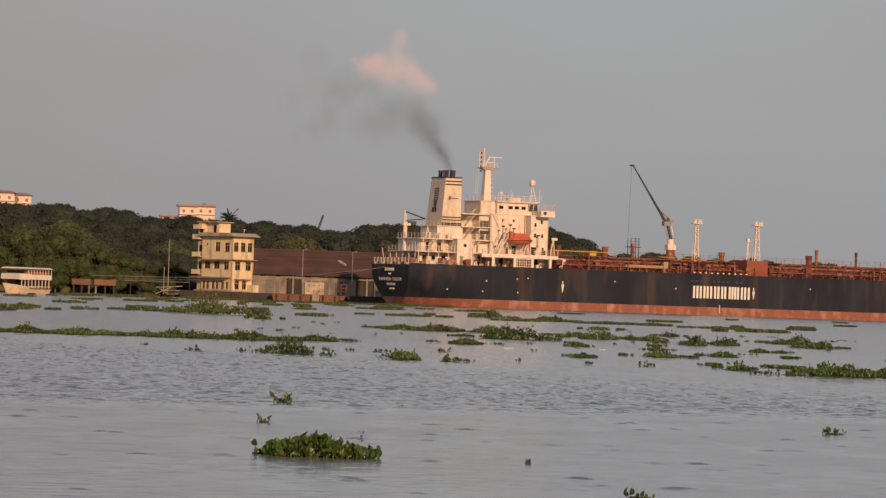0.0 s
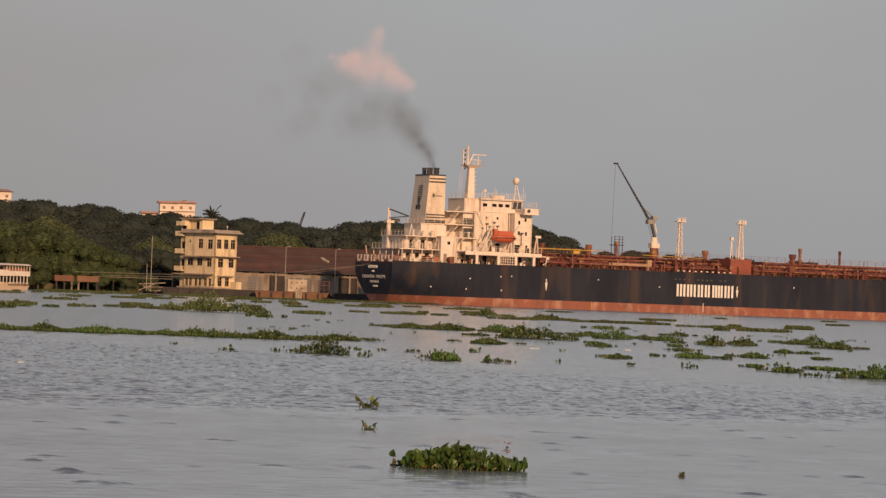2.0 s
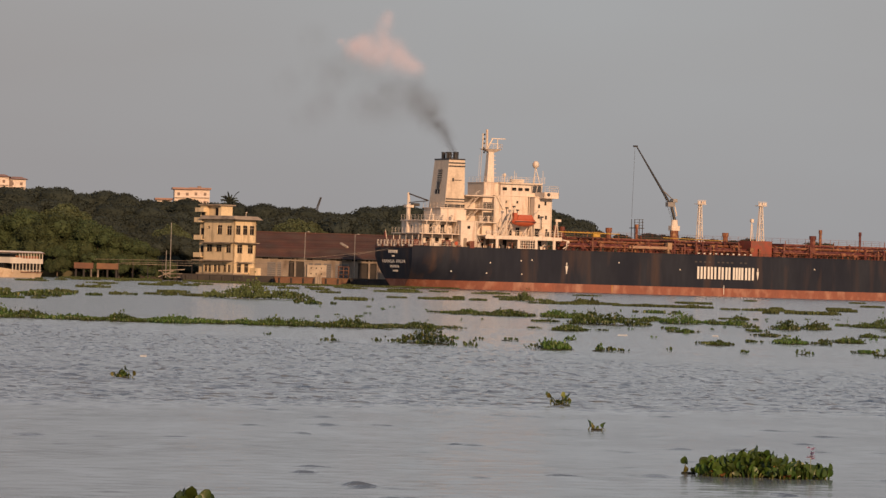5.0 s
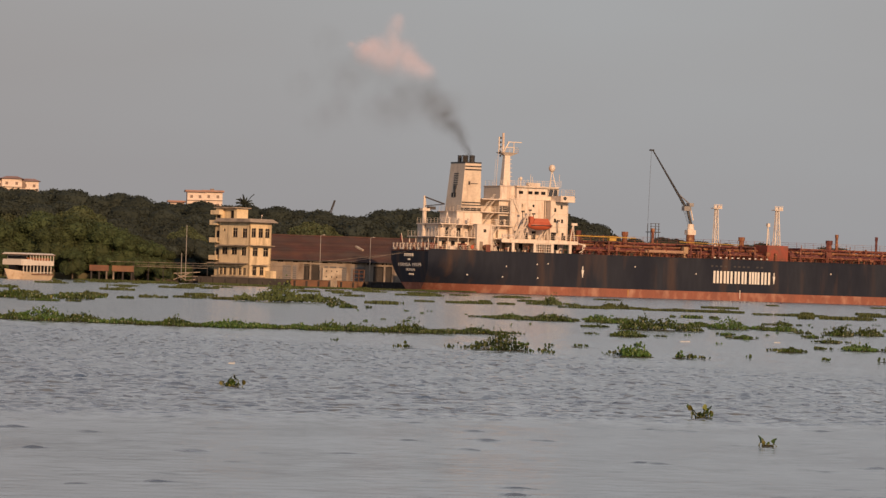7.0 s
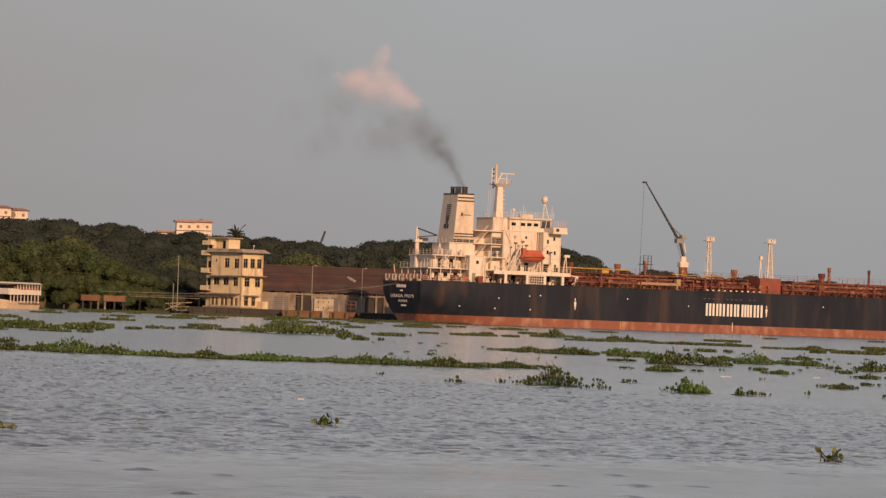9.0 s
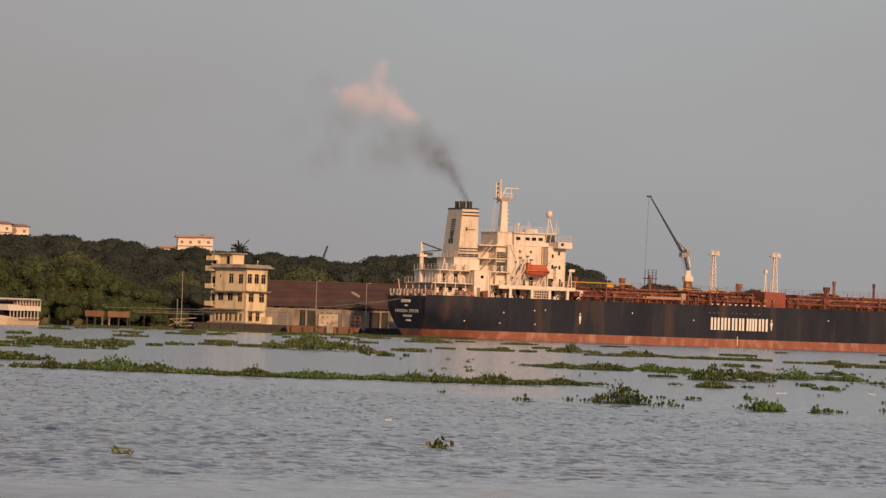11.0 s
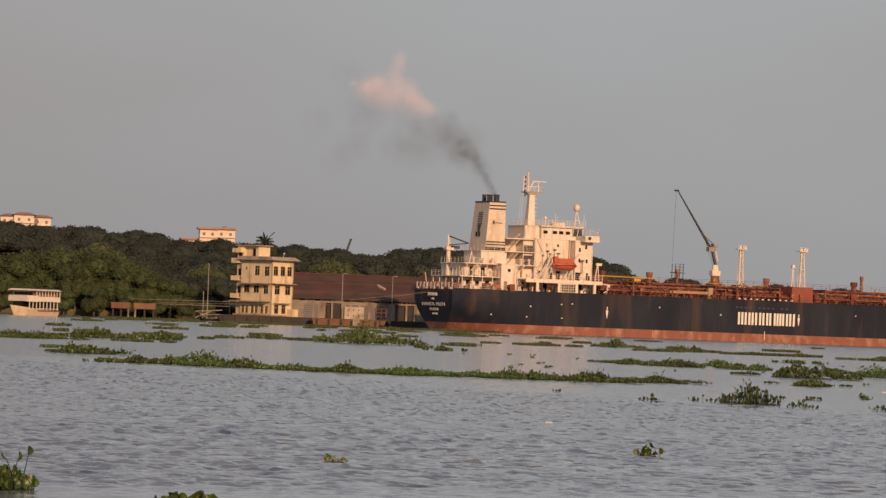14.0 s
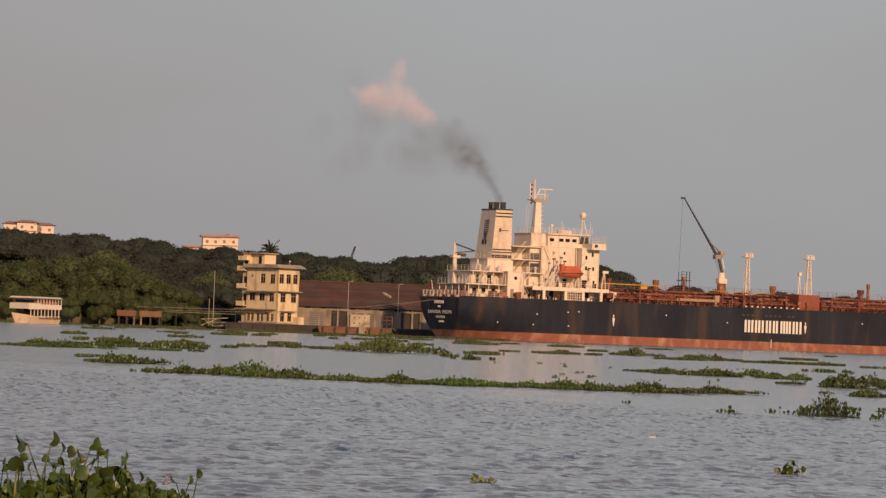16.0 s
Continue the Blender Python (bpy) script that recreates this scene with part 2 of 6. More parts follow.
def water_material():
    m = bpy.data.materials.new("river_water")
    m.use_nodes = True
    n, l = m.node_tree.nodes, m.node_tree.links
    bs = n["Principled BSDF"]
    bs.inputs["Base Color"].default_value = (0.140, 0.162, 0.178, 1)
    bs.inputs["IOR"].default_value = 1.36
    tc = n.new("ShaderNodeTexCoord")

    def nz(scale, st, detail):
        mp = n.new("ShaderNodeMapping")
        mp.inputs["Scale"].default_value = st
        l.new(tc.outputs["Object"], mp.inputs["Vector"])
        t = n.new("ShaderNodeTexNoise")
        t.inputs["Scale"].default_value = scale
        t.inputs["Detail"].default_value = detail
        l.new(mp.outputs[0], t.inputs["Vector"])
        return t.outputs["Fac"]

    def math_node(op, a, b):
        k = n.new("ShaderNodeMath")
        k.operation = op
        for i, val in enumerate((a, b)):
            if isinstance(val, (int, float)):
                k.inputs[i].default_value = val
            else:
                l.new(val, k.inputs[i])
        return k.outputs[0]

    # a wind-ruffled belt slants across between calmer water
    sep = n.new("ShaderNodeSeparateXYZ")
    l.new(tc.outputs["Object"], sep.inputs[0])

    def ramp(val, lo, hi, a, b):
        mr = n.new("ShaderNodeMapRange")
        mr.interpolation_type = "SMOOTHSTEP"
        mr.inputs["From Min"].default_value, mr.inputs["From Max"].default_value = lo, hi
        mr.inputs["To Min"].default_value, mr.inputs["To Max"].default_value = a, b
        l.new(val, mr.inputs["Value"])
        return mr.outputs[0]

    gust = nz(0.10, (0.35, 1.0, 1), 2.0)
    near_rim = math_node("SUBTRACT", math_node("ADD", sep.outputs["Y"], math_node("MULTIPLY", gust, 9.0)), math_node("MULTIPLY", sep.outputs["X"], 0.5))
    far_rim = math_node("ADD", math_node("ADD", sep.outputs["Y"], math_node("MULTIPLY", gust, 22.0)), math_node("MULTIPLY", sep.outputs["X"], 1.8))
    belt = math_node("MULTIPLY", ramp(near_rim, 45.5, 50.0, 0.05, 1.0), ramp(far_rim, 88.0, 106.0, 1.0, 0.16))
    # wavelets too fine to model roughen the calmer water
    l.new(ramp(near_rim, 43.0, 49.0, 0.155, 0.11), bs.inputs["Roughness"])
    # short steep wavelets nearer by, longer ones further out
    dashes = math_node("MULTIPLY", ramp(nz(1.0, (2.3, 1.35, 1), 2.5), 0.44, 0.76, 0.0, 1.0), 0.9)
    longer = math_node("MULTIPLY", ramp(nz(1.0, (1.35, 0.62, 1), 2.5), 0.40, 0.76, 0.0, 1.0), ramp(sep.outputs["Y"], 48.0, 85.0, 0.2, 1.7))
    ripple = math_node("MULTIPLY", math_node("ADD", dashes, longer), belt)
    swell = math_node("MULTIPLY", nz(0.25, (1.0, 0.5, 1), 2.0), 1.0)
    total = math_node("ADD", ripple, swell)
    bp = n.new("ShaderNodeBump")
    bp.inputs["Strength"].default_value = 1.0
    bp.inputs["Distance"].default_value = 0.10
    l.new(total, bp.inputs["Height"])
    l.new(bp.outputs[0], bs.inputs["Normal"])
    return m


M_WATER = water_material()


def smoke_material(name, col, density, size):
    """A soft puff: it thins out towards its rim and in ragged holes."""
    m = bpy.data.materials.new(name)
    m.use_nodes = True
    n, l = m.node_tree.nodes, m.node_tree.links
    bs = n["Principled BSDF"]
    bs.inputs["Base Color"].default_value = (*col, 1)
    bs.inputs["Roughness"].default_value = 1.0
    bs.inputs["Specular IOR Level"].default_value = 0.0
    tc = n.new("ShaderNodeTexCoord")
    mp = n.new("ShaderNodeMapping")
    mp.inputs["Scale"].default_value = (1, 0, 1)
    l.new(tc.outputs["Object"], mp.inputs["Vector"])
    ln = n.new("ShaderNodeVectorMath")
    ln.operation = "LENGTH"
    l.new(mp.outputs[0], ln.inputs[0])
    mr = n.new("ShaderNodeMapRange")
    mr.interpolation_type = "SMOOTHERSTEP"
    mr.inputs["From Min"].default_value, mr.inputs["From Max"].default_value = 0.0, size * 0.97
    mr.inputs["To Min"].default_value, mr.inputs["To Max"].default_value = density, 0.0
    l.new(ln.outputs["Value"], mr.inputs["Value"])
    nz = n.new("ShaderNodeTexNoise")
    nz.inputs["Scale"].default_value = 1.3 / size
    nz.inputs["Detail"].default_value = 4.0
    l.new(tc.outputs["Object"], nz.inputs["Vector"])
    nr = n.new("ShaderNodeMapRange")
    nr.inputs["From Min"].default_value, nr.inputs["From Max"].default_value = 0.35, 0.65
    nr.inputs["To Min"].default_value, nr.inputs["To Max"].default_value = 0.35, 1.0
    l.new(nz.outputs["Fac"], nr.inputs["Value"])
    mu = n.new("ShaderNodeMath")
    mu.operation = "MULTIPLY"
    l.new(mr.outputs[0], mu.inputs[0])
    l.new(nr.outputs[0], mu.inputs[1])
    l.new(mu.outputs[0], bs.inputs["Alpha"])
    return m

MOVERS = []  # things that move: (object, rows of seconds and pose)
DRIFT = Vector((0.05, -0.36, 0))  # the tide carries all that floats


def floats(ob):
    base = ob.matrix_basis.copy()
    MOVERS.append((ob, [(0.0, base), (8.0, Matrix.Translation(DRIFT * 8) @ base), (16.0, Matrix.Translation(DRIFT * 16) @ base)]))


# ---- water, land ----
def water_sheet():
    """One sheet to the horizon: a fan of fine real waves before the boat, coarser outwards."""
    ys = [14.0]
    while ys[-1] < 4900:
        ys.append(ys[-1] + max(0.055, (3.6e-5 if ys[-1] < 125 else 2.0e-4) * ys[-1] ** 2))
    ys = np.array(ys)
    n = 540
    c = np.linspace(-1, 1, n)
    half = 0.118 * ys + 7.0
    X = half[:, None] * c[None, :]
    Y = np.repeat(ys[:, None], n, 1)
    dy = np.gradient(ys)[:, None]
    dx = (half * 2 / (n - 1))[:, None]
    r = np.random.RandomState(4)

    def low_noise(sx, sy):
        out = np.zeros_like(X)
        for _ in range(7):
            kx, ky = r.normal(0, 1 / sx), r.normal(0, 1 / sy)
            out += np.sin(X * kx + Y * ky + r.uniform(0, 6.28))
        return out / 3.7

    # a wind-ruffled belt slants across between calmer water
    near_rim = Y - 0.5 * X + 1.6 * low_noise(5, 3)
    far_rim = Y + 1.8 * X + 4.0 * low_noise(6, 5)
    belt = 0.12 + 0.88 / (1 + np.exp(np.clip(-(near_rim - 43.5) / 1.1, -30, 30)))
    belt *= 0.20 + 0.80 / (1 + np.exp(np.clip((far_rim - 86) / 4.0, -30, 30)))
    patch = (1.0 + 0.30 * low_noise(2.5, 2.0)) * np.clip(Y / 85, 0.6, 1.0)
    Z = np.zeros_like(X)
    for _ in range(84):
        lam = 0.12 * (0.42 / 0.12) ** r.uniform(0, 1)
        ang = r.normal(math.pi / 2 + 0.1, 0.55)
        kx, ky = 2 * math.pi / lam * math.cos(ang), 2 * math.pi / lam * math.sin(ang)
        amp = 0.0085 * lam
        fine = np.clip(2 * math.pi / (abs(ky) + 1e-6) / dy / 2.2 - 0.4, 0, 1) * np.clip(2 * math.pi / (abs(kx) + 1e-6) / dx / 2.2 - 0.4, 0, 1)
        short = belt * patch if lam < 0.35 else 0.06 + 0.60 * belt
        Z += amp * fine * short * np.sin(kx * X + ky * Y + r.uniform(0, 6.28))
    # short-crested wavelets that the wind raises in the ruffled belt
    for _ in range(34):
        lx, ly = r.uniform(0.2, 0.7), r.uniform(0.3, 2.2)
        fine = np.clip(lx / dx / 2.2 - 0.4, 0, 1) * np.clip(ly / dy / 2.2 - 0.4, 0, 1)
        Z += 0.0030 * np.clip(Y / 95, 0.3, 1) ** 2 * ly * fine * belt * patch * np.sin(2 * math.pi * (r.choice([-1, 1]) * X / lx + Y / ly) + r.uniform(0, 6.28))
    # cat's-paws: short wavelets in sparse spots on the calm water
    spots = np.clip(1.5 * low_noise(0.14, 0.2) - 1.3, 0, 1.2) + np.clip(1.5 * low_noise(0.11, 0.2) - 1.4, 0, 1.2)
    for _ in range(6):
        lam = r.uniform(0.13, 0.24)
        ang = r.normal(math.pi / 2, 0.25)
        Z += 0.0050 * spots * np.sin(2 * math.pi / lam * (math.cos(ang) * X + math.sin(ang) * Y) + r.uniform(0, 6.28)) * np.clip(lam / dy / 2.2 - 0.4, 0, 1)
    edge = np.clip((1 - np.abs(c)) * 12, 0, 1)[None, :] * np.clip((ys - 14) / 1.5, 0, 1)[:, None]
    Z = Z * edge
    m = len(ys)
    verts = np.stack([X, Y, Z], -1).reshape(-1, 3)
    i = (np.arange(m - 1)[:, None] * n + np.arange(n - 1)[None, :]).reshape(-1)
    quads = np.stack([i, i + 1, i + n + 1, i + n], -1)
    # plain water on both sides and behind
    k = len(verts)
    rest = np.array([(-4000, 14, 0), (-4000, 4900, 0), (4000, 14, 0), (4000, 4900, 0), (-4000, -600, 0), (4000, -600, 0)])
    rest[1, 1] = rest[3, 1] = ys[-1]
    more = np.array([(k, 0, (m - 1) * n, k + 1), (n - 1, k + 2, k + 3, m * n - 1), (k + 4, k + 5, k + 2, k)])
    verts = np.concatenate([verts, rest])
    quads = np.concatenate([quads, more])
    me = bpy.data.meshes.new("water")
    me.vertices.add(len(verts))
    me.vertices.foreach_set("co", verts.ravel())
    me.loops.add(len(quads) * 4)
    me.loops.foreach_set("vertex_index", quads.ravel().astype(np.int32))
    me.polygons.add(len(quads))
    me.polygons.foreach_set("loop_start", np.arange(len(quads), dtype=np.int32) * 4)
    me.polygons.foreach_set("use_smooth", np.ones(len(quads), dtype=bool))
    me.update(calc_edges=True)
    me.validate()
    me.materials.append(M_WATER)
    return me


water = tagged(new("water", water_sheet()), "grey-blue tidal river, rippled by light wind", "water", kind="structure")
MOVERS.append((water, [(0.0, pose(0, 0, 0)), (16.0, Matrix.Translation(DRIFT * 16))]))

g = Geo()
shore = [(-4000, 700), (-190, 790), (-110, 868), (-52, 884), (260, 930), (4000, 1250), (4000, 4880), (-4000, 4880)]
g.hexa([(x, y, -2) for x, y in shore], [(x, y, 1.35) for x, y in shore])
tagged(new("ground", g.mesh("ground", M_EARTH)), "low green-brown shore land behind the quay", "ground", kind="structure")

# ---- tanker ----
SHIP = pose(-2.5, 829.5, 0, 0, 0, 25)
BEAM, DECK, BOOT = 17.8, 8.15, 1.65
ship = thing("tanker_ship", "moored oil tanker with black hull, red boot topping and white superstructure", "ship", SHIP)


STERN_HALF = ((-3.0, 0.4), (-1.0, 1.2), (0.0, 3.2), (0.8, 4.3), (1.65, 5.5), (3.0, 7.0), (4.0, 7.9), (5.2, 8.5), (6.2, 8.9), (99, 8.9))


def half_breadth(u, z):
    full = BEAM / 2
    if u < 30:
        for (za, ha), (zb, hb) in zip(STERN_HALF, STERN_HALF[1:]):
            if za <= z <= zb:
                low = ha + (hb - ha) * (z - za) / (zb - za)
                break
        k = 1 - (1 - max(0.0, u) / 30) ** 2
        full = low + (full - low) * k
    if u > 128:
        k = (u - 128) / 38
        full *= max(0.02, (1 - k ** (1.7 + 0.06 * z)))
    return full


STATIONS = [0, 1.5, 3, 5, 8, 11, 15, 20, 25, 30, 40, 60, 80, 100, 115, 128, 136, 144, 150, 156, 160, 163, 165]


def hull_strip(levels):
    geo = Geo()
    rows = []
    for u in STATIONS:
        row = []
        for side in (-1, 1):
            for z in (levels if side < 0 else levels[::-1]):
                rake = 0.19 * max(0.0, 6.0 - z) if u < 2 else 0.0
                row.append((u + rake * (1 - u / 2), BEAM / 2 + side * half_breadth(u, z), z))
        rows.append(row)
    n = len(rows[0])
    verts = [p for row in rows for p in row]
    faces = []
    for i in range(len(rows) - 1):
        for j in range(n - 1):
            if j != len(levels) - 1:
                faces.append((i * n + j, (i + 1) * n + j, (i + 1) * n + j + 1, i * n + j + 1))
    half = len(levels)
    geo.add(verts, faces)
    geo.add(rows[0], [(k, k + 1, n - 2 - k, n - 1 - k) for k in range(half - 1)])
    return geo


part("hull_topside", hull_strip([BOOT, 2.3, 3.0, 3.6, 4.2, 5.2, 6.2, DECK]), M_HULL, ship, "black painted hull with rust streaks", True)
part("boot_topping", hull_strip([-3.0, -1.0, 0.0, 0.8, BOOT]), M_BOOT, ship, "faded red boot topping", True)
g = Geo()
outline = [(u, BEAM / 2 - half_breadth(u, DECK) + 0.02) for u in STATIONS]
outline += [(u, BEAM / 2 + half_breadth(u, DECK) - 0.02) for u in STATIONS[::-1]]
g.hexa([(x, y, DECK - 0.3) for x, y in outline], [(x, y, DECK - 0.02) for x, y in outline])
part("main_deck", g, M_DECK, ship, "red-oxide steel deck")
g = Geo()  # rubbing edge along the sheer strake
g.box(0.5, 128, -0.06, 0.02, DECK - 0.10, DECK + 0.22)
part("sheer_strake", g, M_HULL, ship)

# white marks and lettering on the hull
random.seed(3)


def hull_bar(x0, x1, z0, z1, name="letter_bar", material=None):
    part(name, Geo().box(x0, x1, -0.045, 0.01, z0, z1), material or M_LETTER, ship)


for a, w in ((64.0, 2.0), (66.4, 1.2), (67.95, 1.4), (69.65, 1.35), (71.25, 1.5), (72.95, 1.1), (74.25, 1.35), (75.9, 1.3)):
    # the shipping line's lettering, as plain upright bars
    geo = Geo()
    n = 3 if w > 1.6 else 2
    for j in range(n):
        geo.box(a + j * (w - 0.46) / (n - 1), a + j * (w - 0.46) / (n - 1) + 0.46, -0.045, 0.01, 3.45, 5.95)
    part("letter_bar", geo, M_LETTER, ship, "white painted lettering bar")
for k in range(12):
    if k not in (4, 9):
        hull_bar(63.4 + k * 1.05, 63.9 + k * 1.05, 6.75, 7.05, "faded_mark", M_STEELGREY)
for u0 in (34.2, 78.1):  # draught arrows
    part("hull_arrow", Geo().hexa([(u0 - 0.05, -0.045, 3.6), (u0 + 0.05, -0.045, 3.6), (u0 + 0.05, 0.01, 3.6), (u0 - 0.05, 0.01, 3.6)],
                                  [(u0 - 0.28, -0.045, 5.2), (u0 + 0.28, -0.045, 5.2), (u0 + 0.28, 0.01, 5.2), (u0 - 0.28, 0.01, 5.2)]), M_LETTER, ship)
    hull_bar(u0 - 0.1, u0 + 0.1, 5.3, 5.9, "hull_arrow")
for u0, z0 in ((17.2, 5.4), (16.4, 3.3), (8.6, 3.5), (24.0, 6.0), (26.4, 6.2), (24.2, 3.3), (46.0, 6.2), (60.0, 5.2), (91.5, 6.1)):
    part("hull_mark", Geo().hexa([(u0 - 0.17, -0.04, z0 - 0.12), (u0 + 0.17, -0.04, z0 - 0.12), (u0 + 0.17, 0.01, z0 - 0.12), (u0 - 0.17, 0.01, z0 - 0.12)], [(u0 - 0.05, -0.04, z0 + 0.14), (u0 + 0.05, -0.04, z0 + 0.14), (u0 + 0.05, 0.01, z0 + 0.14), (u0 - 0.05, 0.01, z0 + 0.14)]), M_LETTER, ship, "faded white hull mark")
part("draught_scale", Geo().box(44.5, 44.62, -0.05, 0.01, 0.3, 1.6), M_YELLOW, ship)
part("draught_scale", Geo().box(70.2, 70.32, -0.05, 0.01, 0.4, 2.2), M_LETTER, ship)
# name on the stern, as bars
for w0, w1, z0, z1, cuts in ((6.9, 11.4, 6.8, 7.35, 5), (8.3, 9.6, 6.05, 6.35, 2), (7.6, 10.0, 3.1, 3.4, 5)):
    step = (w1 - w0) / cuts
    for k in range(cuts):
        a = w0 + k * step
        off = 0.19 * max(0.0, 6.0 - z0)
        geo = Geo().box(off - 0.14, off + 0.05, a + 0.15 * step, a + 0.27 * step, z0, z1)
        geo.box(off - 0.14, off + 0.05, a + 0.58 * step, a + 0.70 * step, z0, z1)
        part("name_bar", geo, M_LETTER, ship)


def stern_words(words, width, height, z):
    """Raised white letters on the raked transom, read from astern."""
    cu = bpy.data.curves.new("stern_words", "FONT")
    cu.body, cu.align_x, cu.align_y, cu.extrude, cu.space_word = words, "CENTER", "CENTER", 0.03, 1.5
    tmp = bpy.data.objects.new("stern_words", cu)
    me = bpy.data.meshes.new_from_object(tmp)
    bpy.data.objects.remove(tmp)
    co = np.empty(len(me.vertices) * 3)
    me.vertices.foreach_get("co", co)
    co = co.reshape(-1, 3)
    span = np.ptp(co, axis=0)
    flat = co / (span[0], span[1], 1.0) * (width, height, 1.0)
    up = z + flat[:, 1]
    out = np.stack([0.19 * np.maximum(0.0, 6.0 - up) - 0.06 - flat[:, 2], BEAM / 2 - flat[:, 0], up], -1)
    root = list(range(len(out)))

    def top(i):
        while root[i] != i:
            root[i] = root[root[i]]
            i = root[i]
        return i

    faces = [tuple(p.vertices) for p in me.polygons]
    for f in faces:
        for i in f[1:]:
            root[top(i)] = top(f[0])
    for letter in sorted({top(f[0]) for f in faces}):  # each letter is a piece of its own
        own = [f for f in faces if top(f[0]) == letter]
        index = {i: k for k, i in enumerate(sorted({i for f in own for i in f}))}
        geo = Geo()
        geo.add([out[i] for i in index], [tuple(index[i] for i in f) for f in own])
        part("stern_letter", geo, M_LETTER, ship, "white painted letter of the ship's name")
    bpy.data.meshes.remove(me)


stern_words("HANSA PREM", 10.6, 0.66, 5.1)
stern_words("MUMBAI", 4.0, 0.5, 4.1)


def rail(points, z0, h=1.05, step=1.6, name="railing", material=None):
    geo = Geo()
    for (x0, y0), (x1, y1) in zip(points, points[1:]):
        d = math.hypot(x1 - x0, y1 - y0)
        n = max(1, round(d / step))
        for k in range(n + 1):
            x, y = x0 + (x1 - x0) * k / n, y0 + (y1 - y0) * k / n
            geo.tube((x, y, z0), (x, y, z0 + h), 0.035, 4)
        for q in (1.0, 0.66, 0.33):
            geo.tube((x0, y0, z0 + h * q), (x1, y1, z0 + h * q), 0.028, 4)
    return part(name, geo, material or M_SHIPWHITE, ship)


def block(x0, x1, y0, y1, z0, z1, name="deckhouse_block", material=None, lip=0.15):
    geo = Geo().box(x0, x1, y0, y1, z0, z1)
    if lip:
        geo.box(x0 - lip, x1 + lip, y0 - lip, y1 + lip, z1, z1 + 0.14)
    return part(name, geo, material or M_SHIPWHITE, ship)


def port(parent_x, y, z, w=0.42, h=0.5, face="side"):
    """A dark window with its frame, on a side (facing the water) or aft face."""
    geo, pane = Geo(), Geo()
    if face == "side":
        geo.box(parent_x - w / 2 - 0.08, parent_x + w / 2 + 0.08, y - 0.05, y + 0.02, z - h / 2 - 0.08, z + h / 2 + 0.08)
        pane.box(parent_x - w / 2, parent_x + w / 2, y - 0.07, y + 0.02, z - h / 2, z + h / 2)
    else:
        geo.box(parent_x - 0.05, parent_x + 0.02, y - w / 2 - 0.08, y + w / 2 + 0.08, z - h / 2 - 0.08, z + h / 2 + 0.08)
        pane.box(parent_x - 0.07, parent_x + 0.02, y - w / 2, y + w / 2, z - h / 2, z + h / 2)
    fr = part("window", geo, M_SHIPWHITE, ship)
    part("pane", pane, M_DARK, fr)


# decks at 8.15, 10.85, 13.45, 16.1, 18.85 and 21.6 m
block(4.6, 11.4, 5.0, 15.5, DECK, 10.85)                       # poop house
block(4.6, 10.0, 5.5, 15.5, 10.85, 13.45)
block(11.2, 14.5, 1.5, 5.4, DECK, 13.5, "engine_casing_trunk")  # box trunk at the side
block(14.5, 19.8, 4.5, 14.0, DECK, 10.85)
block(10.0, 17.6, 6.0, 13.5, 10.85, 13.45)
block(17.6, 31.5, 5.2, 13.4, 10.85, 18.85, "accommodation_block")
block(19.8, 27.1, 4.0, 6.0, 10.85, 18.85, "accommodation_side")
block(27.6, 31.3, 2.0, 8.0, 10.85, 18.75, "accommodation_wing")
# shade of the recess behind the funnel, put in as dark panels
for z0, z1 in ((13.7, 15.5), (16.1, 17.5)):
    part("vent_louvre", Geo().box(17.75, 19.65, 5.1, 5.22, z0, z1), M_STEELGREY, ship, "dark panel for the recess shade")
block(17.7, 20.9, 5.0, 12.6, 18.85, 21.4, "bridge_aft_block")
block(20.9, 30.2, 4.0, 13.8, 18.85, 21.5, "wheelhouse")
part("recessed_deck", Geo().box(14.6, 17.8, 8.6, 13.0, 13.45, 18.6), M_SHIPWHITE, ship)
for zc in (16.1, 18.7):
    part("side_deck", Geo().box(13.4, 19.8, 4.3, 13.8, zc - 0.09, zc + 0.09), M_SHIPWHITE, ship)
part("side_deck", Geo().box(4.0, 20.0, 3.2, 14.8, 13.36, 13.54), M_SHIPWHITE, ship)
part("side_deck", Geo().box(2.5, 20.0, 2.2, 15.8, 10.76, 10.94), M_SHIPWHITE, ship)
# boat deck: white portal frame along the side
part("boat_deck", Geo().box(16.0, 33.0, 0.15, 5.5, 10.60, 10.85), M_SHIPWHITE, ship)
part("boat_deck_girder", Geo().box(16.0, 33.0, 0.05, 0.30, 10.15, 10.80), M_SHIPWHITE, ship, "white painted deck edge girder")
for u0 in (18.6, 23.4, 27.3, 31.3):
    part("boat_deck_pillar", Geo().box(u0 - 0.28, u0 + 0.28, 0.05, 0.45, DECK, 10.2), M_SHIPWHITE, ship)
screen = part("boat_deck_screen", Geo().box(23.7, 27.2, 0.13, 0.21, 10.1, 10.2), M_SHIPWHITE, ship, "white grating between the pillars")
for k in range(7):
    part("grating_bar", Geo().box(23.9 + k * 0.52, 23.98 + k * 0.52, 0.12, 0.22, DECK, 10.2), M_SHIPWHITE, screen)
for k in range(4):
    part("grating_bar", Geo().box(23.7, 27.2, 0.11, 0.21, DECK + 0.3 + k * 0.5, DECK + 0.4 + k * 0.5), M_SHIPWHITE, screen)
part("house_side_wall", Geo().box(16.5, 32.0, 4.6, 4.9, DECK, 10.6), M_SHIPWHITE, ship)
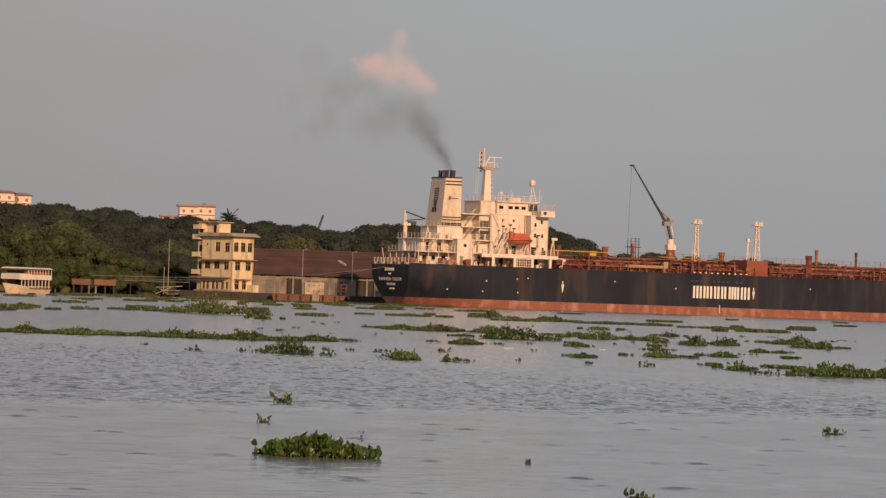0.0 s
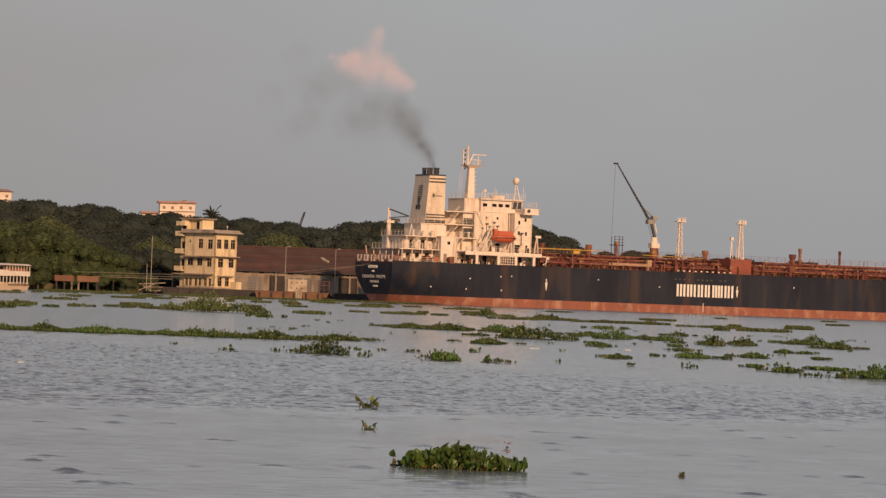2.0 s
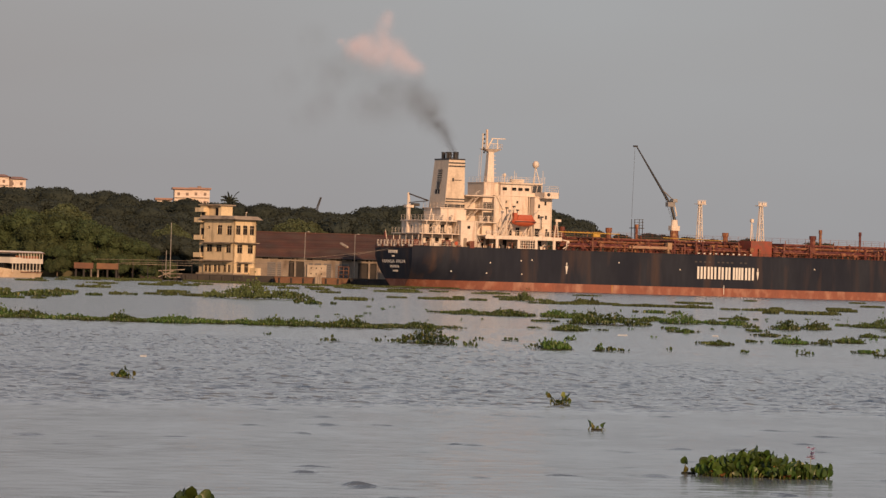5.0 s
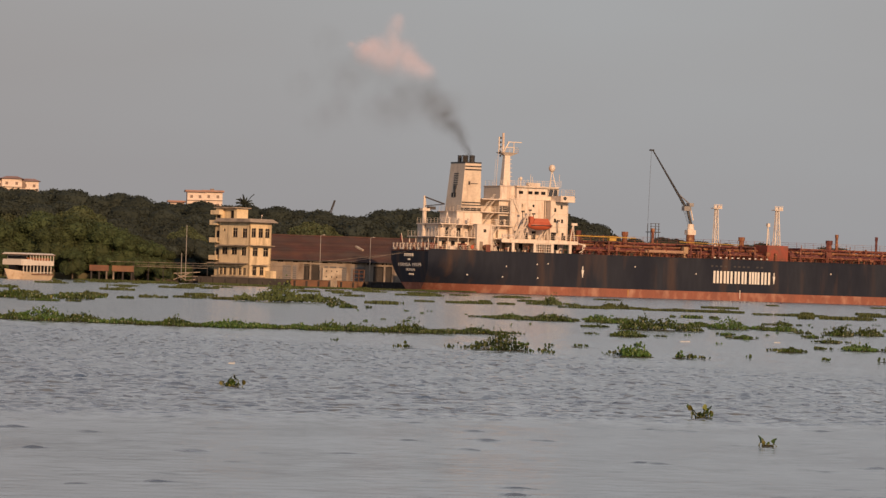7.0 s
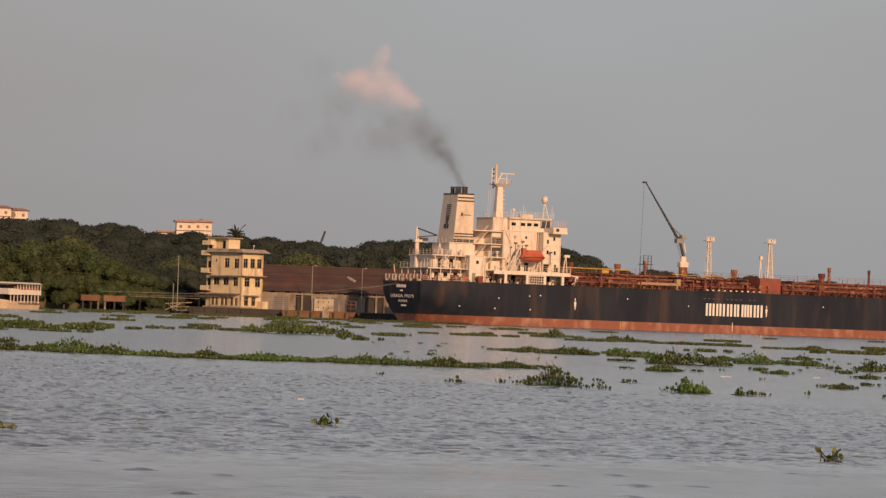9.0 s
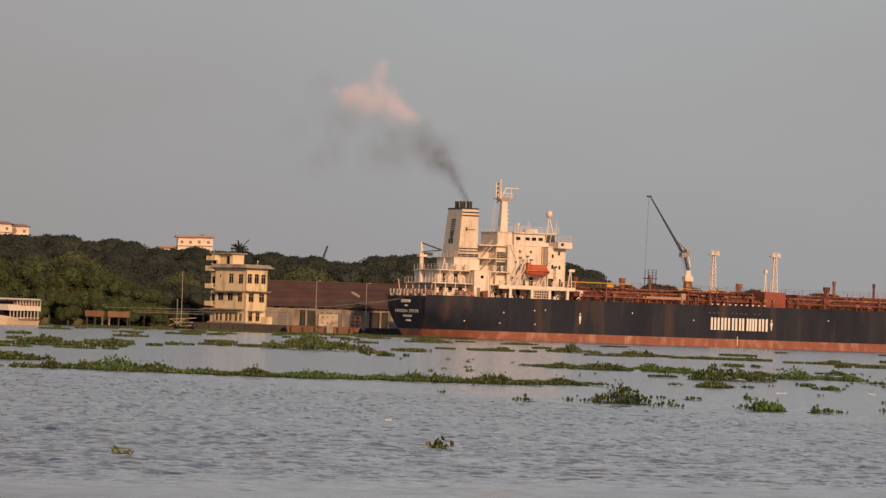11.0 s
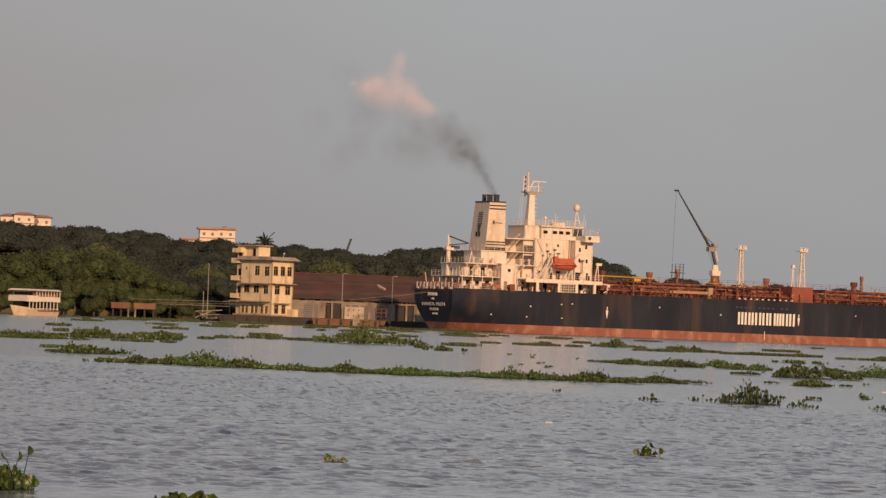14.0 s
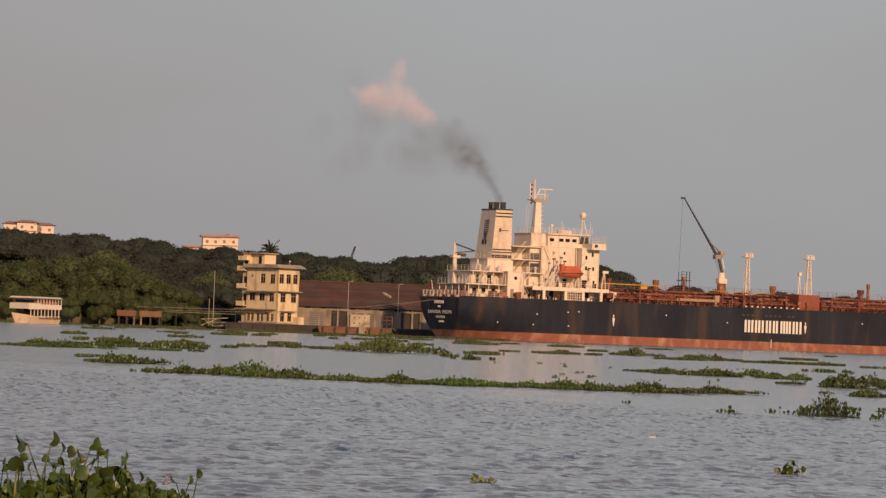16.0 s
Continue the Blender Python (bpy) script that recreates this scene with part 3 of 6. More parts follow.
# bridge wing
part("bridge_wing", Geo().box(28.6, 31.9, -0.2, 4.2, 18.60, 18.85).box(28.6, 31.9, -0.2, -0.05, 18.85, 19.85).box(28.6, 28.72, -0.2, 4.0, 18.85, 19.8).box(31.78, 31.9, -0.2, 4.0, 18.85, 19.85), M_SHIPWHITE, ship)
part("wing_screen", Geo().box(27.8, 29.9, 3.85, 3.95, 19.7, 21.1), M_BRIDGEGLASS, ship, "tinted side glass of the bridge")
for u0 in (27.75, 28.8, 29.95):
    part("window_post", Geo().tube((u0, 3.8, 19.6), (u0 + 0.25, 3.8, 21.2), 0.07, 5), M_SHIPWHITE, ship)
part("wing_ring", Geo().tube((29.6, -0.30, 19.35), (29.6, -0.22, 19.35), 0.36, 12).tube((29.6, -0.32, 19.35), (29.6, -0.21, 19.35), 0.2, 10), M_BRIDGEGLASS, ship, "dark life ring holder")
rail([(28.8, -0.1), (31.8, -0.1), (31.8, 3.9)], 19.85, 1.2, 1.0)
for u0 in (21.8, 23.9, 25.3, 26.8):
    port(u0, 4.0, 20.3, 0.95, 0.62)
part("wheelhouse_stripe", Geo().box(20.9, 30.2, 3.93, 4.0, 21.15, 21.3), M_STEELGREY, ship)
for u0, z0 in ((22.3, 17.7), (24.7, 17.7), (23.2, 15.0), (20.8, 12.3), (22.6, 12.3)):
    port(u0, 4.0, z0)
for u0, z0 in ((30.0, 17.6), (28.6, 17.0), (28.6, 14.9), (30.2, 14.8), (28.7, 12.1), (30.4, 12.1)):
    port(u0, 2.0, z0, 0.42, 0.75)
for w0, z0 in ((6.0, 17.4), (8.0, 17.4), (10.0, 17.4), (7.0, 14.8), (9.2, 14.8)):
    port(14.6, w0 + 2.6, z0, 0.5, 0.6, "aft")
for w0 in (6.5, 8.5, 10.5, 12.5):
    port(4.6, w0, 9.6, 0.5, 0.9, "aft")
    port(4.6, w0, 12.2, 0.5, 0.6, "aft")
port(12.9, 1.5, 12.3, 0.6, 0.6)
for a, b in (((16.2, 0.2), (33.0, 0.2)), ((2.6, 2.3), (11.0, 2.3))):
    rail([a, b], 10.94)
rail([(2.6, 15.6), (2.6, 2.3)], 10.94)
rail([(4.1, 14.6), (4.1, 3.3), (11.0, 3.3)], 13.54)
rail([(14.6, 3.3), (19.8, 3.3)], 13.54)
rail([(20.9, 4.0), (30.0, 4.0)], 21.64)
rail([(17.7, 12.0), (17.7, 5.0), (20.9, 5.0)], 21.54)
rail([(13.4, 4.4), (19.6, 4.4)], 16.2)
rail([(0.2, 17.4), (0.2, 0.3), (10.8, 0.1)], DECK + 0.02)
for u0 in range(34, 126, 8):
    rail([(u0, 0.12), (u0 + 8, 0.12)], DECK + 0.02, 1.1, 2.0, "deck_railing", M_PIPE)
# stairs and ladders
for (ua, za), (ub, zb), y in (((14.8, 10.9), (16.9, 13.5), 2.6), ((16.2, 8.2), (14.7, 10.8), 2.0), ((14.2, 13.5), (16.4, 16.1), 4.6), ((14.4, 16.2), (16.6, 18.8), 4.6), ((21.4, 16.2), (20.0, 18.8), 3.7), ((5.5, 10.9), (7.5, 13.5), 3.0)):
    geo = Geo()
    for dy in (0, 0.7):
        geo.tube((ua, y + dy, za), (ub, y + dy, zb), 0.06, 4)
        geo.tube((ua, y + dy, za + 1), (ub, y + dy, zb + 1), 0.04, 4)
    for k in range(1, 11):
        u0, z0 = ua + (ub - ua) * k / 11, za + (zb - za) * k / 11
        geo.box(u0 - 0.1, u0 + 0.1, y, y + 0.7, z0 - 0.02, z0 + 0.02)
    part("stairway", geo, M_SHIPWHITE, ship)

# doors, ladders, lockers and rafts on the house
for u0, w0, z0 in ((21.2, 4.0, 11.0), (25.6, 4.0, 11.0), (29.4, 2.0, 11.0), (15.6, 4.5, 8.2), (18.6, 4.5, 8.2), (12.2, 1.5, 8.2), (24.0, 4.0, 13.6), (22.6, 4.0, 16.2)):
    part("steel_door", Geo().box(u0 - 0.36, u0 + 0.36, w0 - 0.07, w0 + 0.02, z0 + 0.1, z0 + 1.95), mat("faded_door_paint", (0.30, 0.24, 0.19), 0.6, scale=1.5) if u0 < 20 else M_FUNNEL, ship)
for u0, w0, z0, z1 in ((27.35, 3.9, 10.9, 18.8), (19.6, 3.9, 10.9, 18.6), (31.4, 1.95, 10.9, 18.6), (14.7, 1.45, 8.2, 13.4)):
    part("vertical_pipe", Geo().tube((u0, w0, z0), (u0, w0, z1), 0.09, 6), M_SHIPWHITE, ship)
for zc in (13.5, 16.15):
    part("wall_seam", Geo().box(19.8, 27.1, 3.94, 4.0, zc, zc + 0.1), M_FUNNEL, ship)
    part("wall_seam", Geo().box(27.6, 31.3, 1.94, 2.0, zc, zc + 0.1), M_FUNNEL, ship)
for u0 in (17.0, 18.4, 28.6):
    part("life_raft", Geo().tube((u0 - 0.5, 0.9, 11.45), (u0 + 0.5, 0.9, 11.45), 0.32, 10).box(u0 - 0.4, u0 + 0.4, 0.7, 1.1, 10.85, 11.2), M_SHIPWHITE, ship, "white life raft canister")
# dark panels on the after walls, added to deepen the recess shade
for w0 in (6.4, 8.0, 9.6, 11.2):
    part("deck_opening", Geo().box(17.52, 17.62, w0 - 0.45, w0 + 0.45, 11.1, 12.9), M_DARK, ship)
    part("deck_opening", Geo().box(14.52, 14.62, w0 + 2.2, w0 + 3.0, 13.7, 15.5), M_DARK, ship)
for u0, w0 in ((6.0, 3.6), (8.2, 3.6), (10.2, 3.6), (7.0, 2.6), (9.4, 2.6), (16.4, 3.6), (18.2, 3.6)):
    part("deck_vent", Geo().tube((u0, w0, 10.9 if w0 < 3 else 13.5), (u0, w0, 11.9 if w0 < 3 else 14.5), 0.22, 7).ball((u0, w0, 11.95 if w0 < 3 else 14.55), 0.36, 0.36, 0.22, 4, 8), M_SHIPWHITE, ship)
for u0 in (3.2, 5.4, 7.6, 9.8):
    part("deck_pillar", Geo().tube((u0, 2.5, DECK), (u0, 2.5, 10.8), 0.09, 6), M_SHIPWHITE, ship)
    part("deck_pillar", Geo().tube((u0 + 1.4, 3.5, 10.9), (u0 + 1.4, 3.5, 13.4), 0.09, 6), M_SHIPWHITE, ship)
for w0 in (3.0, 6.0, 9.0, 12.0, 15.0):
    part("deck_pillar", Geo().tube((2.7, w0, DECK), (2.7, w0, 10.8), 0.09, 6), M_SHIPWHITE, ship)
for k in range(9):
    part("fairlead", Geo().box(0.1, 0.5, 1.2 + k * 1.9, 1.9 + k * 1.9, DECK, DECK + 0.45), M_PIPE if k % 2 else M_SHIPWHITE, ship)

# doorways under the lifeboat, dark shade panels below and round the poop, side-deck clutter
for u0, w0, z0, h in ((24.9, 3.95, 10.9, 1.75), (23.2, 3.95, 10.9, 1.3), (28.2, 1.95, 10.9, 1.6), (30.6, 1.95, 10.9, 1.0), (5.6, 4.95, 8.2, 1.9), (7.6, 4.95, 8.2, 1.9), (9.8, 4.95, 8.2, 1.9), (6.4, 5.45, 10.95, 1.8), (9.0, 5.45, 10.95, 1.8), (17.2, 4.45, 8.2, 1.9), (20.6, 4.55, 8.2, 1.9), (22.4, 4.55, 8.2, 1.9), (28.6, 4.55, 8.2, 1.9), (30.2, 4.55, 8.2, 1.9)):
    part("open_doorway", Geo().box(u0 - 0.42, u0 + 0.42, w0 - 0.05, w0 + 0.04, z0 + 0.1, z0 + h), M_DARK, ship, "dark panel, doorway by the lifeboat, recess shade elsewhere")
rng_side = random.Random(91)
for k in range(46):
    u0 = rng_side.uniform(1.5, 32.5)
    w0, h, r = rng_side.uniform(0.7, 1.9), rng_side.uniform(0.5, 1.35), rng_side.uniform(0.12, 0.4)
    geo = Geo()
    if k % 3 == 0:
        geo.tube((u0, w0, DECK), (u0, w0, DECK + h), r * 0.7, 8).tube((u0, w0, DECK + h), (u0, w0, DECK + h + 0.12), r, 8)
    elif k % 3 == 1:
        geo.box(u0 - r, u0 + r, w0 - 0.3, w0 + 0.3, DECK, DECK + h * 0.7).box(u0 - r - 0.05, u0 + r + 0.05, w0 - 0.35, w0 + 0.35, DECK + h * 0.7, DECK + h * 0.7 + 0.08)
    else:
        geo.path([(u0, w0, DECK), (u0, w0, DECK + h), (u0 + 0.3, w0, DECK + h + 0.2), (u0 + 0.6, w0, DECK + h)], 0.1, 6)
    part(("deck_bollard", "deck_locker", "goose_neck_vent")[k % 3], geo, rng_side.choice((M_PIPE, M_PIPE, M_RUSTY, M_STEELGREY, M_SHIPWHITE)), ship)
for k in range(16):  # awning stanchions along the poop
    u0 = 1.0 + k * 0.72
    part("stanchion", Geo().tube((u0, 2.35, 10.9), (u0, 2.35, 12.2 + 0.3 * (k % 3)), 0.05, 5), M_SHIPWHITE, ship)
for k in range(11):
    part("stern_stanchion", Geo().tube((0.2, 0.6 + k * 1.65, DECK), (0.2, 0.6 + k * 1.65, DECK + 1.3), 0.09, 5).box(0.12, 0.28, 0.3 + k * 1.65, 0.9 + k * 1.65, DECK + 1.15, DECK + 1.32), M_SHIPWHITE, ship)
# lattice of the boat davits
for u0 in (20.2, 21.4, 22.4):
    part("davit_strut", Geo().path([(u0 - 0.9, 1.5, 10.9), (u0 + 0.5, 1.3, 15.2)], 0.07, 5).path([(u0 + 0.3, 1.5, 10.9), (u0 - 0.4, 1.3, 14.2)], 0.06, 5).path([(u0 - 0.5, 1.4, 12.4), (u0 + 0.3, 1.4, 12.6)], 0.05, 5), M_SHIPWHITE, ship)
for u0, z1 in ((21.0, 16.6), (22.6, 16.9), (23.4, 16.2), (28.9, 15.0)):
    part("davit_head", Geo().tube((u0, 1.2, z1 - 2.6), (u0, 1.2, z1), 0.08, 5).box(u0 - 0.2, u0 + 0.35, 1.0, 1.4, z1 - 0.3, z1), M_STEELGREY, ship)

# funnel: cream casing with a raked after edge, striped, black top, three exhausts
FW0, FW1 = 5.2, 12.7
funnel = part("funnel", Geo().hexa([(9.2, FW0, 16.1), (13.55, FW0, 16.1), (13.55, FW1, 16.1), (9.2, FW1, 16.1)],
                                   [(10.0, FW0 + 0.2, 25.85), (13.5, FW0 + 0.2, 25.85), (13.5, FW1 - 0.6, 25.85), (10.0, FW1 - 0.6, 25.85)]), M_FUNNEL, ship, "cream funnel with dark stripes and a black top")


def funnel_band(z0, z1, material, grow=0.03, name="funnel_stripe"):
    def ring(z):
        k = (z - 16.1) / 9.75
        return [(9.2 + 0.8 * k - grow, FW0 + 0.2 * k - grow, z), (13.55 - 0.05 * k + grow, FW0 + 0.2 * k - grow, z),
                (13.55 - 0.05 * k + grow, FW1 - 0.6 * k + grow, z), (9.2 + 0.8 * k - grow, FW1 - 0.6 * k + grow, z)]
    part(name, Geo().hexa(ring(z0), ring(z1)), material, funnel)


def side_stripe(z0, z1, material):
    k = (z0 - 16.1) / 9.75
    part("funnel_stripe", Geo().box(9.25 + 0.8 * k, 13.58, FW0 + 0.2 * k - 0.04, FW0 + 0.2, z0, z1), material, funnel)


funnel_band(25.7, 25.98, M_BLACK, 0.06, "funnel_cap")
side_stripe(24.95, 25.22, M_BLACK)
side_stripe(24.3, 24.57, M_BLACK)
side_stripe(17.75, 18.0, M_BLACK)
side_stripe(17.2, 17.45, M_BLACK)
side_stripe(16.2, 16.85, M_BLACK)
part("funnel_badge", Geo().box(10.75, 11.15, FW0 + 0.02, FW0 + 0.14, 21.4, 22.1).box(11.3, 12.8, FW0 + 0.02, FW0 + 0.14, 21.6, 21.75), M_STEELGREY, funnel)
louvre = Geo()
for k in range(7):
    z0 = 21.4 + k * 0.36
    u0 = 9.2 + 0.8 * (z0 - 16.1) / 9.75
    louvre.box(u0 - 0.06, u0 + 0.1, 7.9, 9.9, z0, z0 + 0.17)
part("louvre", louvre, M_BLACK, funnel, "dark louvre slats")
for w0 in (8.3, 9.5):
    part("vent_door", Geo().box(9.35, 9.7, w0, w0 + 0.6, 18.9, 19.8), M_DARK, funnel)
part("vent_pipe", Geo().hexa([(9.35, 8.7, 19.7), (9.9, 8.7, 19.7), (9.9, 9.2, 19.7), (9.35, 9.2, 19.7)], [(9.5, 8.2, 21.3), (10, 8.2, 21.3), (10, 9.7, 21.3), (9.5, 9.7, 21.3)]), M_STEELGREY, funnel)
for u0, w0, r in ((11.2, 10.6, 0.42), (11.7, 8.9, 0.50), (12.4, 7.4, 0.55), (11.0, 8.3, 0.28)):
    part("exhaust_pipe", Geo().tube((u0, w0, 25.8), (u0, w0, 27.35), r, 12).tube((u0, w0, 27.15), (u0, w0, 27.3), r + 0.06, 12), M_BLACK, funnel, "black exhaust pipe")
block(8.3, 13.9, 5.0, 13.0, 13.45, 16.0, "funnel_casing", lip=0.3)
rail([(8.2, 13.0), (8.2, 4.8), (14.0, 4.8)], 16.14)
part("casing_brace", Geo().path([(8.2, 5.4, 13.5), (8.6, 5.2, 15.9), (9.0, 5.0, 13.5)], 0.09).path([(7.2, 8.0, 13.5), (7.6, 8.0, 15.9), (8.0, 8.0, 13.5)], 0.09), M_SHIPWHITE, ship)
part("side_platform", Geo().box(6.6, 11.0, 3.4, 9.5, 13.3, 13.46), M_SHIPWHITE, ship)

# main mast with radar platforms
mast = part("radar_mast", Geo().hexa([(19.8, 8.1, 21.5), (21.4, 8.1, 21.5), (21.4, 9.7, 21.5), (19.8, 9.7, 21.5)], [(20.2, 8.4, 28.0), (21.3, 8.4, 28.0), (21.3, 9.4, 28.0), (20.2, 9.4, 28.0)]), M_SHIPWHITE, ship, "white radar mast with platforms")
part("mast_platform", Geo().hexa([(20.3, 8.5, 27.6), (21.6, 8.5, 27.6), (21.6, 9.4, 27.6), (20.3, 9.4, 27.6)], [(18.9, 7.6, 28.3), (22.8, 7.6, 28.3), (22.8, 10.2, 28.3), (18.9, 10.2, 28.3)]), M_SHIPWHITE, mast)
part("mast_pole", Geo().tube((20.0, 8.9, 28.2), (19.9, 8.9, 32.2), 0.24, 8).tube((19.0, 8.9, 28.2), (19.0, 8.9, 31.4), 0.14, 6).tube((20.0, 8.9, 28.2), (21.2, 8.9, 30.4), 0.14, 6).tube((22.3, 8.9, 28.2), (22.3, 8.9, 30.4), 0.1, 6), M_SHIPWHITE, mast)
part("radar_scanner", Geo().box(20.9, 24.0, 8.75, 9.05, 30.35, 30.52), M_SHIPWHITE, mast)
part("radar_scanner", Geo().box(20.4, 22.4, 8.75, 9.05, 29.3, 29.45), M_SHIPWHITE, mast)
rungs = Geo()
for k in range(6):
    rungs.box(21.0, 22.0 - k * 0.05, 8.5, 9.3, 22.6 + k * 0.85, 22.72 + k * 0.85)
part("mast_steps", rungs, M_SHIPWHITE, mast)
for pts in (((18.9, 7.7), (22.8, 7.7), (22.8, 10.1)),):
    r = rail(pts, 28.3, 1.0, 0.9)
    r.parent = mast
for k in range(5):
    part("mast_lamp", Geo().box(19.2 - 0.12, 19.2 + 0.12, 8.4, 8.7, 28.0 - k * 0.9 + 3.0, 28.35 - k * 0.9 + 3.0), M_BLACK, mast)
part("mast_stay", Geo().tube((18.6, 8.9, 21.5), (18.9, 8.9, 28.2), 0.05, 4).tube((18.2, 8.9, 21.5), (18.4, 8.9, 27.0), 0.03, 4), M_SHIPWHITE, mast)
# satellite dome, aerials
dome = part("dome_tripod", Geo().tube((29.0, 5.4, 21.6), (29.5, 6, 24.7), 0.09).tube((30.4, 5.6, 21.6), (29.7, 6, 24.7), 0.09).tube((29.6, 7, 21.6), (29.6, 6.1, 24.7), 0.09).tube((29.2, 5.8, 23.0), (30.1, 5.8, 23.0), 0.06), M_SHIPWHITE, ship)
part("satellite_dome", Geo().ball((29.6, 6, 25.45), 0.68, 0.68, 0.78, 10, 16), M_SHIPWHITE, dome, "white satellite dome", True)
part("small_dome", Geo().tube((22.2, 5, 21.6), (22.2, 5, 22.9), 0.12).ball((22.2, 5, 23.1), 0.35, 0.35, 0.38), M_SHIPWHITE, ship)
for u0, h in ((21.5, 1.6), (23.6, 1.3), (24.2, 2.4), (24.6, 1.9), (26.9, 1.2), (30.6, 2.6), (31.0, 1.4)):
    part("aerial", Geo().tube((u0, 4.6, 21.6), (u0, 4.6, 21.6 + h), 0.05, 5), M_SHIPWHITE, ship)
part("bridge_top_locker", Geo().box(23.9, 26.5, 4.8, 6.2, 21.6, 22.3), M_SHIPWHITE, ship)

# lifeboat in its davits
boat = part("lifeboat", Geo().ball((24.65, 0.7, 13.75), 2.75, 1.0, 0.95, 8, 18), M_ORANGE, ship, "orange enclosed lifeboat in white davits", True)
part("lifeboat_canopy", Geo().hexa([(22.9, 0.0, 14.3), (26.6, 0.0, 14.3), (26.6, 1.5, 14.3), (22.9, 1.5, 14.3)], [(23.4, 0.2, 15.15), (26.2, 0.2, 15.15), (26.2, 1.3, 15.15), (23.4, 1.3, 15.15)]).box(22.3, 23.1, 0.3, 1.2, 14.2, 15.5), M_ORANGE, boat)
part("lifeboat_keel_line", Geo().box(22.3, 27.0, -0.33, -0.25, 13.7, 13.85), M_BLACK, boat)
for u0 in (21.3, 26.9):
    part("boat_davit", Geo().path([(u0, 1.4, 10.9), (u0 - 0.3, 1.2, 13.4), (u0 + 0.4, 0.9, 15.5), (u0 + 1.0, 0.5, 16.3)], 0.16).path([(u0 - 1.6, 2.2, 10.9), (u0 + 0.4, 1.3, 15.3)], 0.12).path([(u0 - 1.0, 1.6, 10.9), (u0 - 0.3, 1.3, 13.2)], 0.1), M_SHIPWHITE, ship)
part("davit_rack", Geo().path([(19.5, 1.6, 10.9), (22.2, 1.6, 15.8)], 0.12).path([(20.1, 1.2, 10.9), (22.8, 1.2, 15.4)], 0.1).path([(20.0, 1.3, 12.0), (21.6, 1.3, 12.0)], 0.07).path([(20.6, 1.3, 13.2), (22.2, 1.3, 13.2)], 0.07), M_SHIPWHITE, ship)
part("forward_davit", Geo().path([(31.6, 0.8, 10.9), (32.1, 0.8, 14.2)], 0.12).path([(32.5, 0.8, 10.9), (32.2, 0.8, 14.2)], 0.1).box(31.8, 33.0, 0.6, 1.0, 14.0, 14.5), M_SHIPWHITE, ship)
part("gangway_frame", Geo().path([(33.2, 0.3, 10.4), (34.3, 0.3, 10.2), (34.0, 0.3, 8.2)], 0.12).path([(33.4, 0.3, 8.6), (34.6, 0.3, 9.4)], 0.09).ball((34.5, 0.3, 10.0), 0.35, 0.3, 0.35), M_SHIPWHITE, ship)
# provision crane at the stern
crane2 = part("provision_crane", Geo().tube((4.5, 12, 10.8), (4.4, 12, 16.6), 0.42, 10).box(3.7, 5.3, 11.3, 12.7, 16.0, 16.5).tube((4.1, 11.6, 16.5), (4.1, 11.6, 19.0), 0.16).tube((4.9, 12.4, 16.5), (4.5, 12.2, 19.0), 0.13), M_SHIPWHITE, ship, "white stores crane")
part("crane_arm", Geo().tube((4.4, 12, 18.8), (8.8, 12, 17.5), 0.14).tube((4.6, 12, 17.0), (8.8, 12, 17.5), 0.10), M_STEELGREY, crane2)
part("crane_cab", Geo().box(5.2, 6.6, 11.4, 12.6, 16.3, 16.9), M_STEELGREY, crane2)
# poop clutter: winches, flagstaff, rings
part("flagstaff", Geo().tube((0.8, 13.5, DECK), (0.2, 13.5, 11.4), 0.07, 5), M_SHIPWHITE, ship)
part("stern_flag", Geo().box(0.15, 0.35, 13.5, 14.0, 9.9, 11.1), M_FLAG, ship, "furled red cloth")
for u0, w0 in ((2.2, 12.0), (2.4, 8.5), (2.2, 4.0), (8.0, 1.4), (13.0, 0.9)):
    part("mooring_winch", Geo().tube((u0, w0 - 0.9, 9.0), (u0, w0 + 0.9, 9.0), 0.55, 10).box(u0 - 0.5, u0 + 0.5, w0 - 1.1, w0 - 0.9, DECK, 9.6).box(u0 - 0.5, u0 + 0.5, w0 + 0.9, w0 + 1.1, DECK, 9.6), M_PIPE, ship)
part("life_ring", Geo().tube((9.6, 0.05, 9.0), (9.6, 0.15, 9.0), 0.4, 12), M_ORANGE, ship)
part("white_locker", Geo().box(5.0, 6.2, 0.7, 1.4, DECK, 9.0), M_SHIPWHITE, ship)
part("white_locker", Geo().box(17.2, 18.0, 0.9, 1.6, DECK, 9.1), M_PIPE, ship)

# cargo deck: pipes, supports, walkway, vents
random.seed(11)
for k, (w0, z0, r) in enumerate(((2.2, 9.3, 0.20), (3.4, 9.6, 0.28), (4.6, 9.4, 0.24), (5.6, 10.3, 0.26), (6.6, 9.5, 0.3), (7.6, 10.9, 0.2), (10.6, 10.9, 0.22), (11.8, 9.9, 0.3), (13.0, 10.3, 0.25))):
    part("deck_pipe", Geo().tube((33.6 + k * 0.6, w0, z0), (150 - k, w0, z0), r, 8), M_PIPE, ship, "rust-red deck pipe")
for u0 in range(36, 140, 5):
    part("pipe_support", Geo().box(u0 - 0.12, u0 + 0.12, 1.6, 14.0, 9.05, 9.2).box(u0 - 0.12, u0 + 0.12, 2.6, 2.85, DECK, 9.2).box(u0 - 0.12, u0 + 0.12, 8.0, 8.25, DECK, 11.2).box(u0 - 0.12, u0 + 0.12, 13.4, 13.65, DECK, 10.0), M_PIPE, ship)
walkway = part("raised_walkway", Geo().box(33.0, 140, 8.4, 10.0, 11.1, 11.25), M_PIPE, ship)
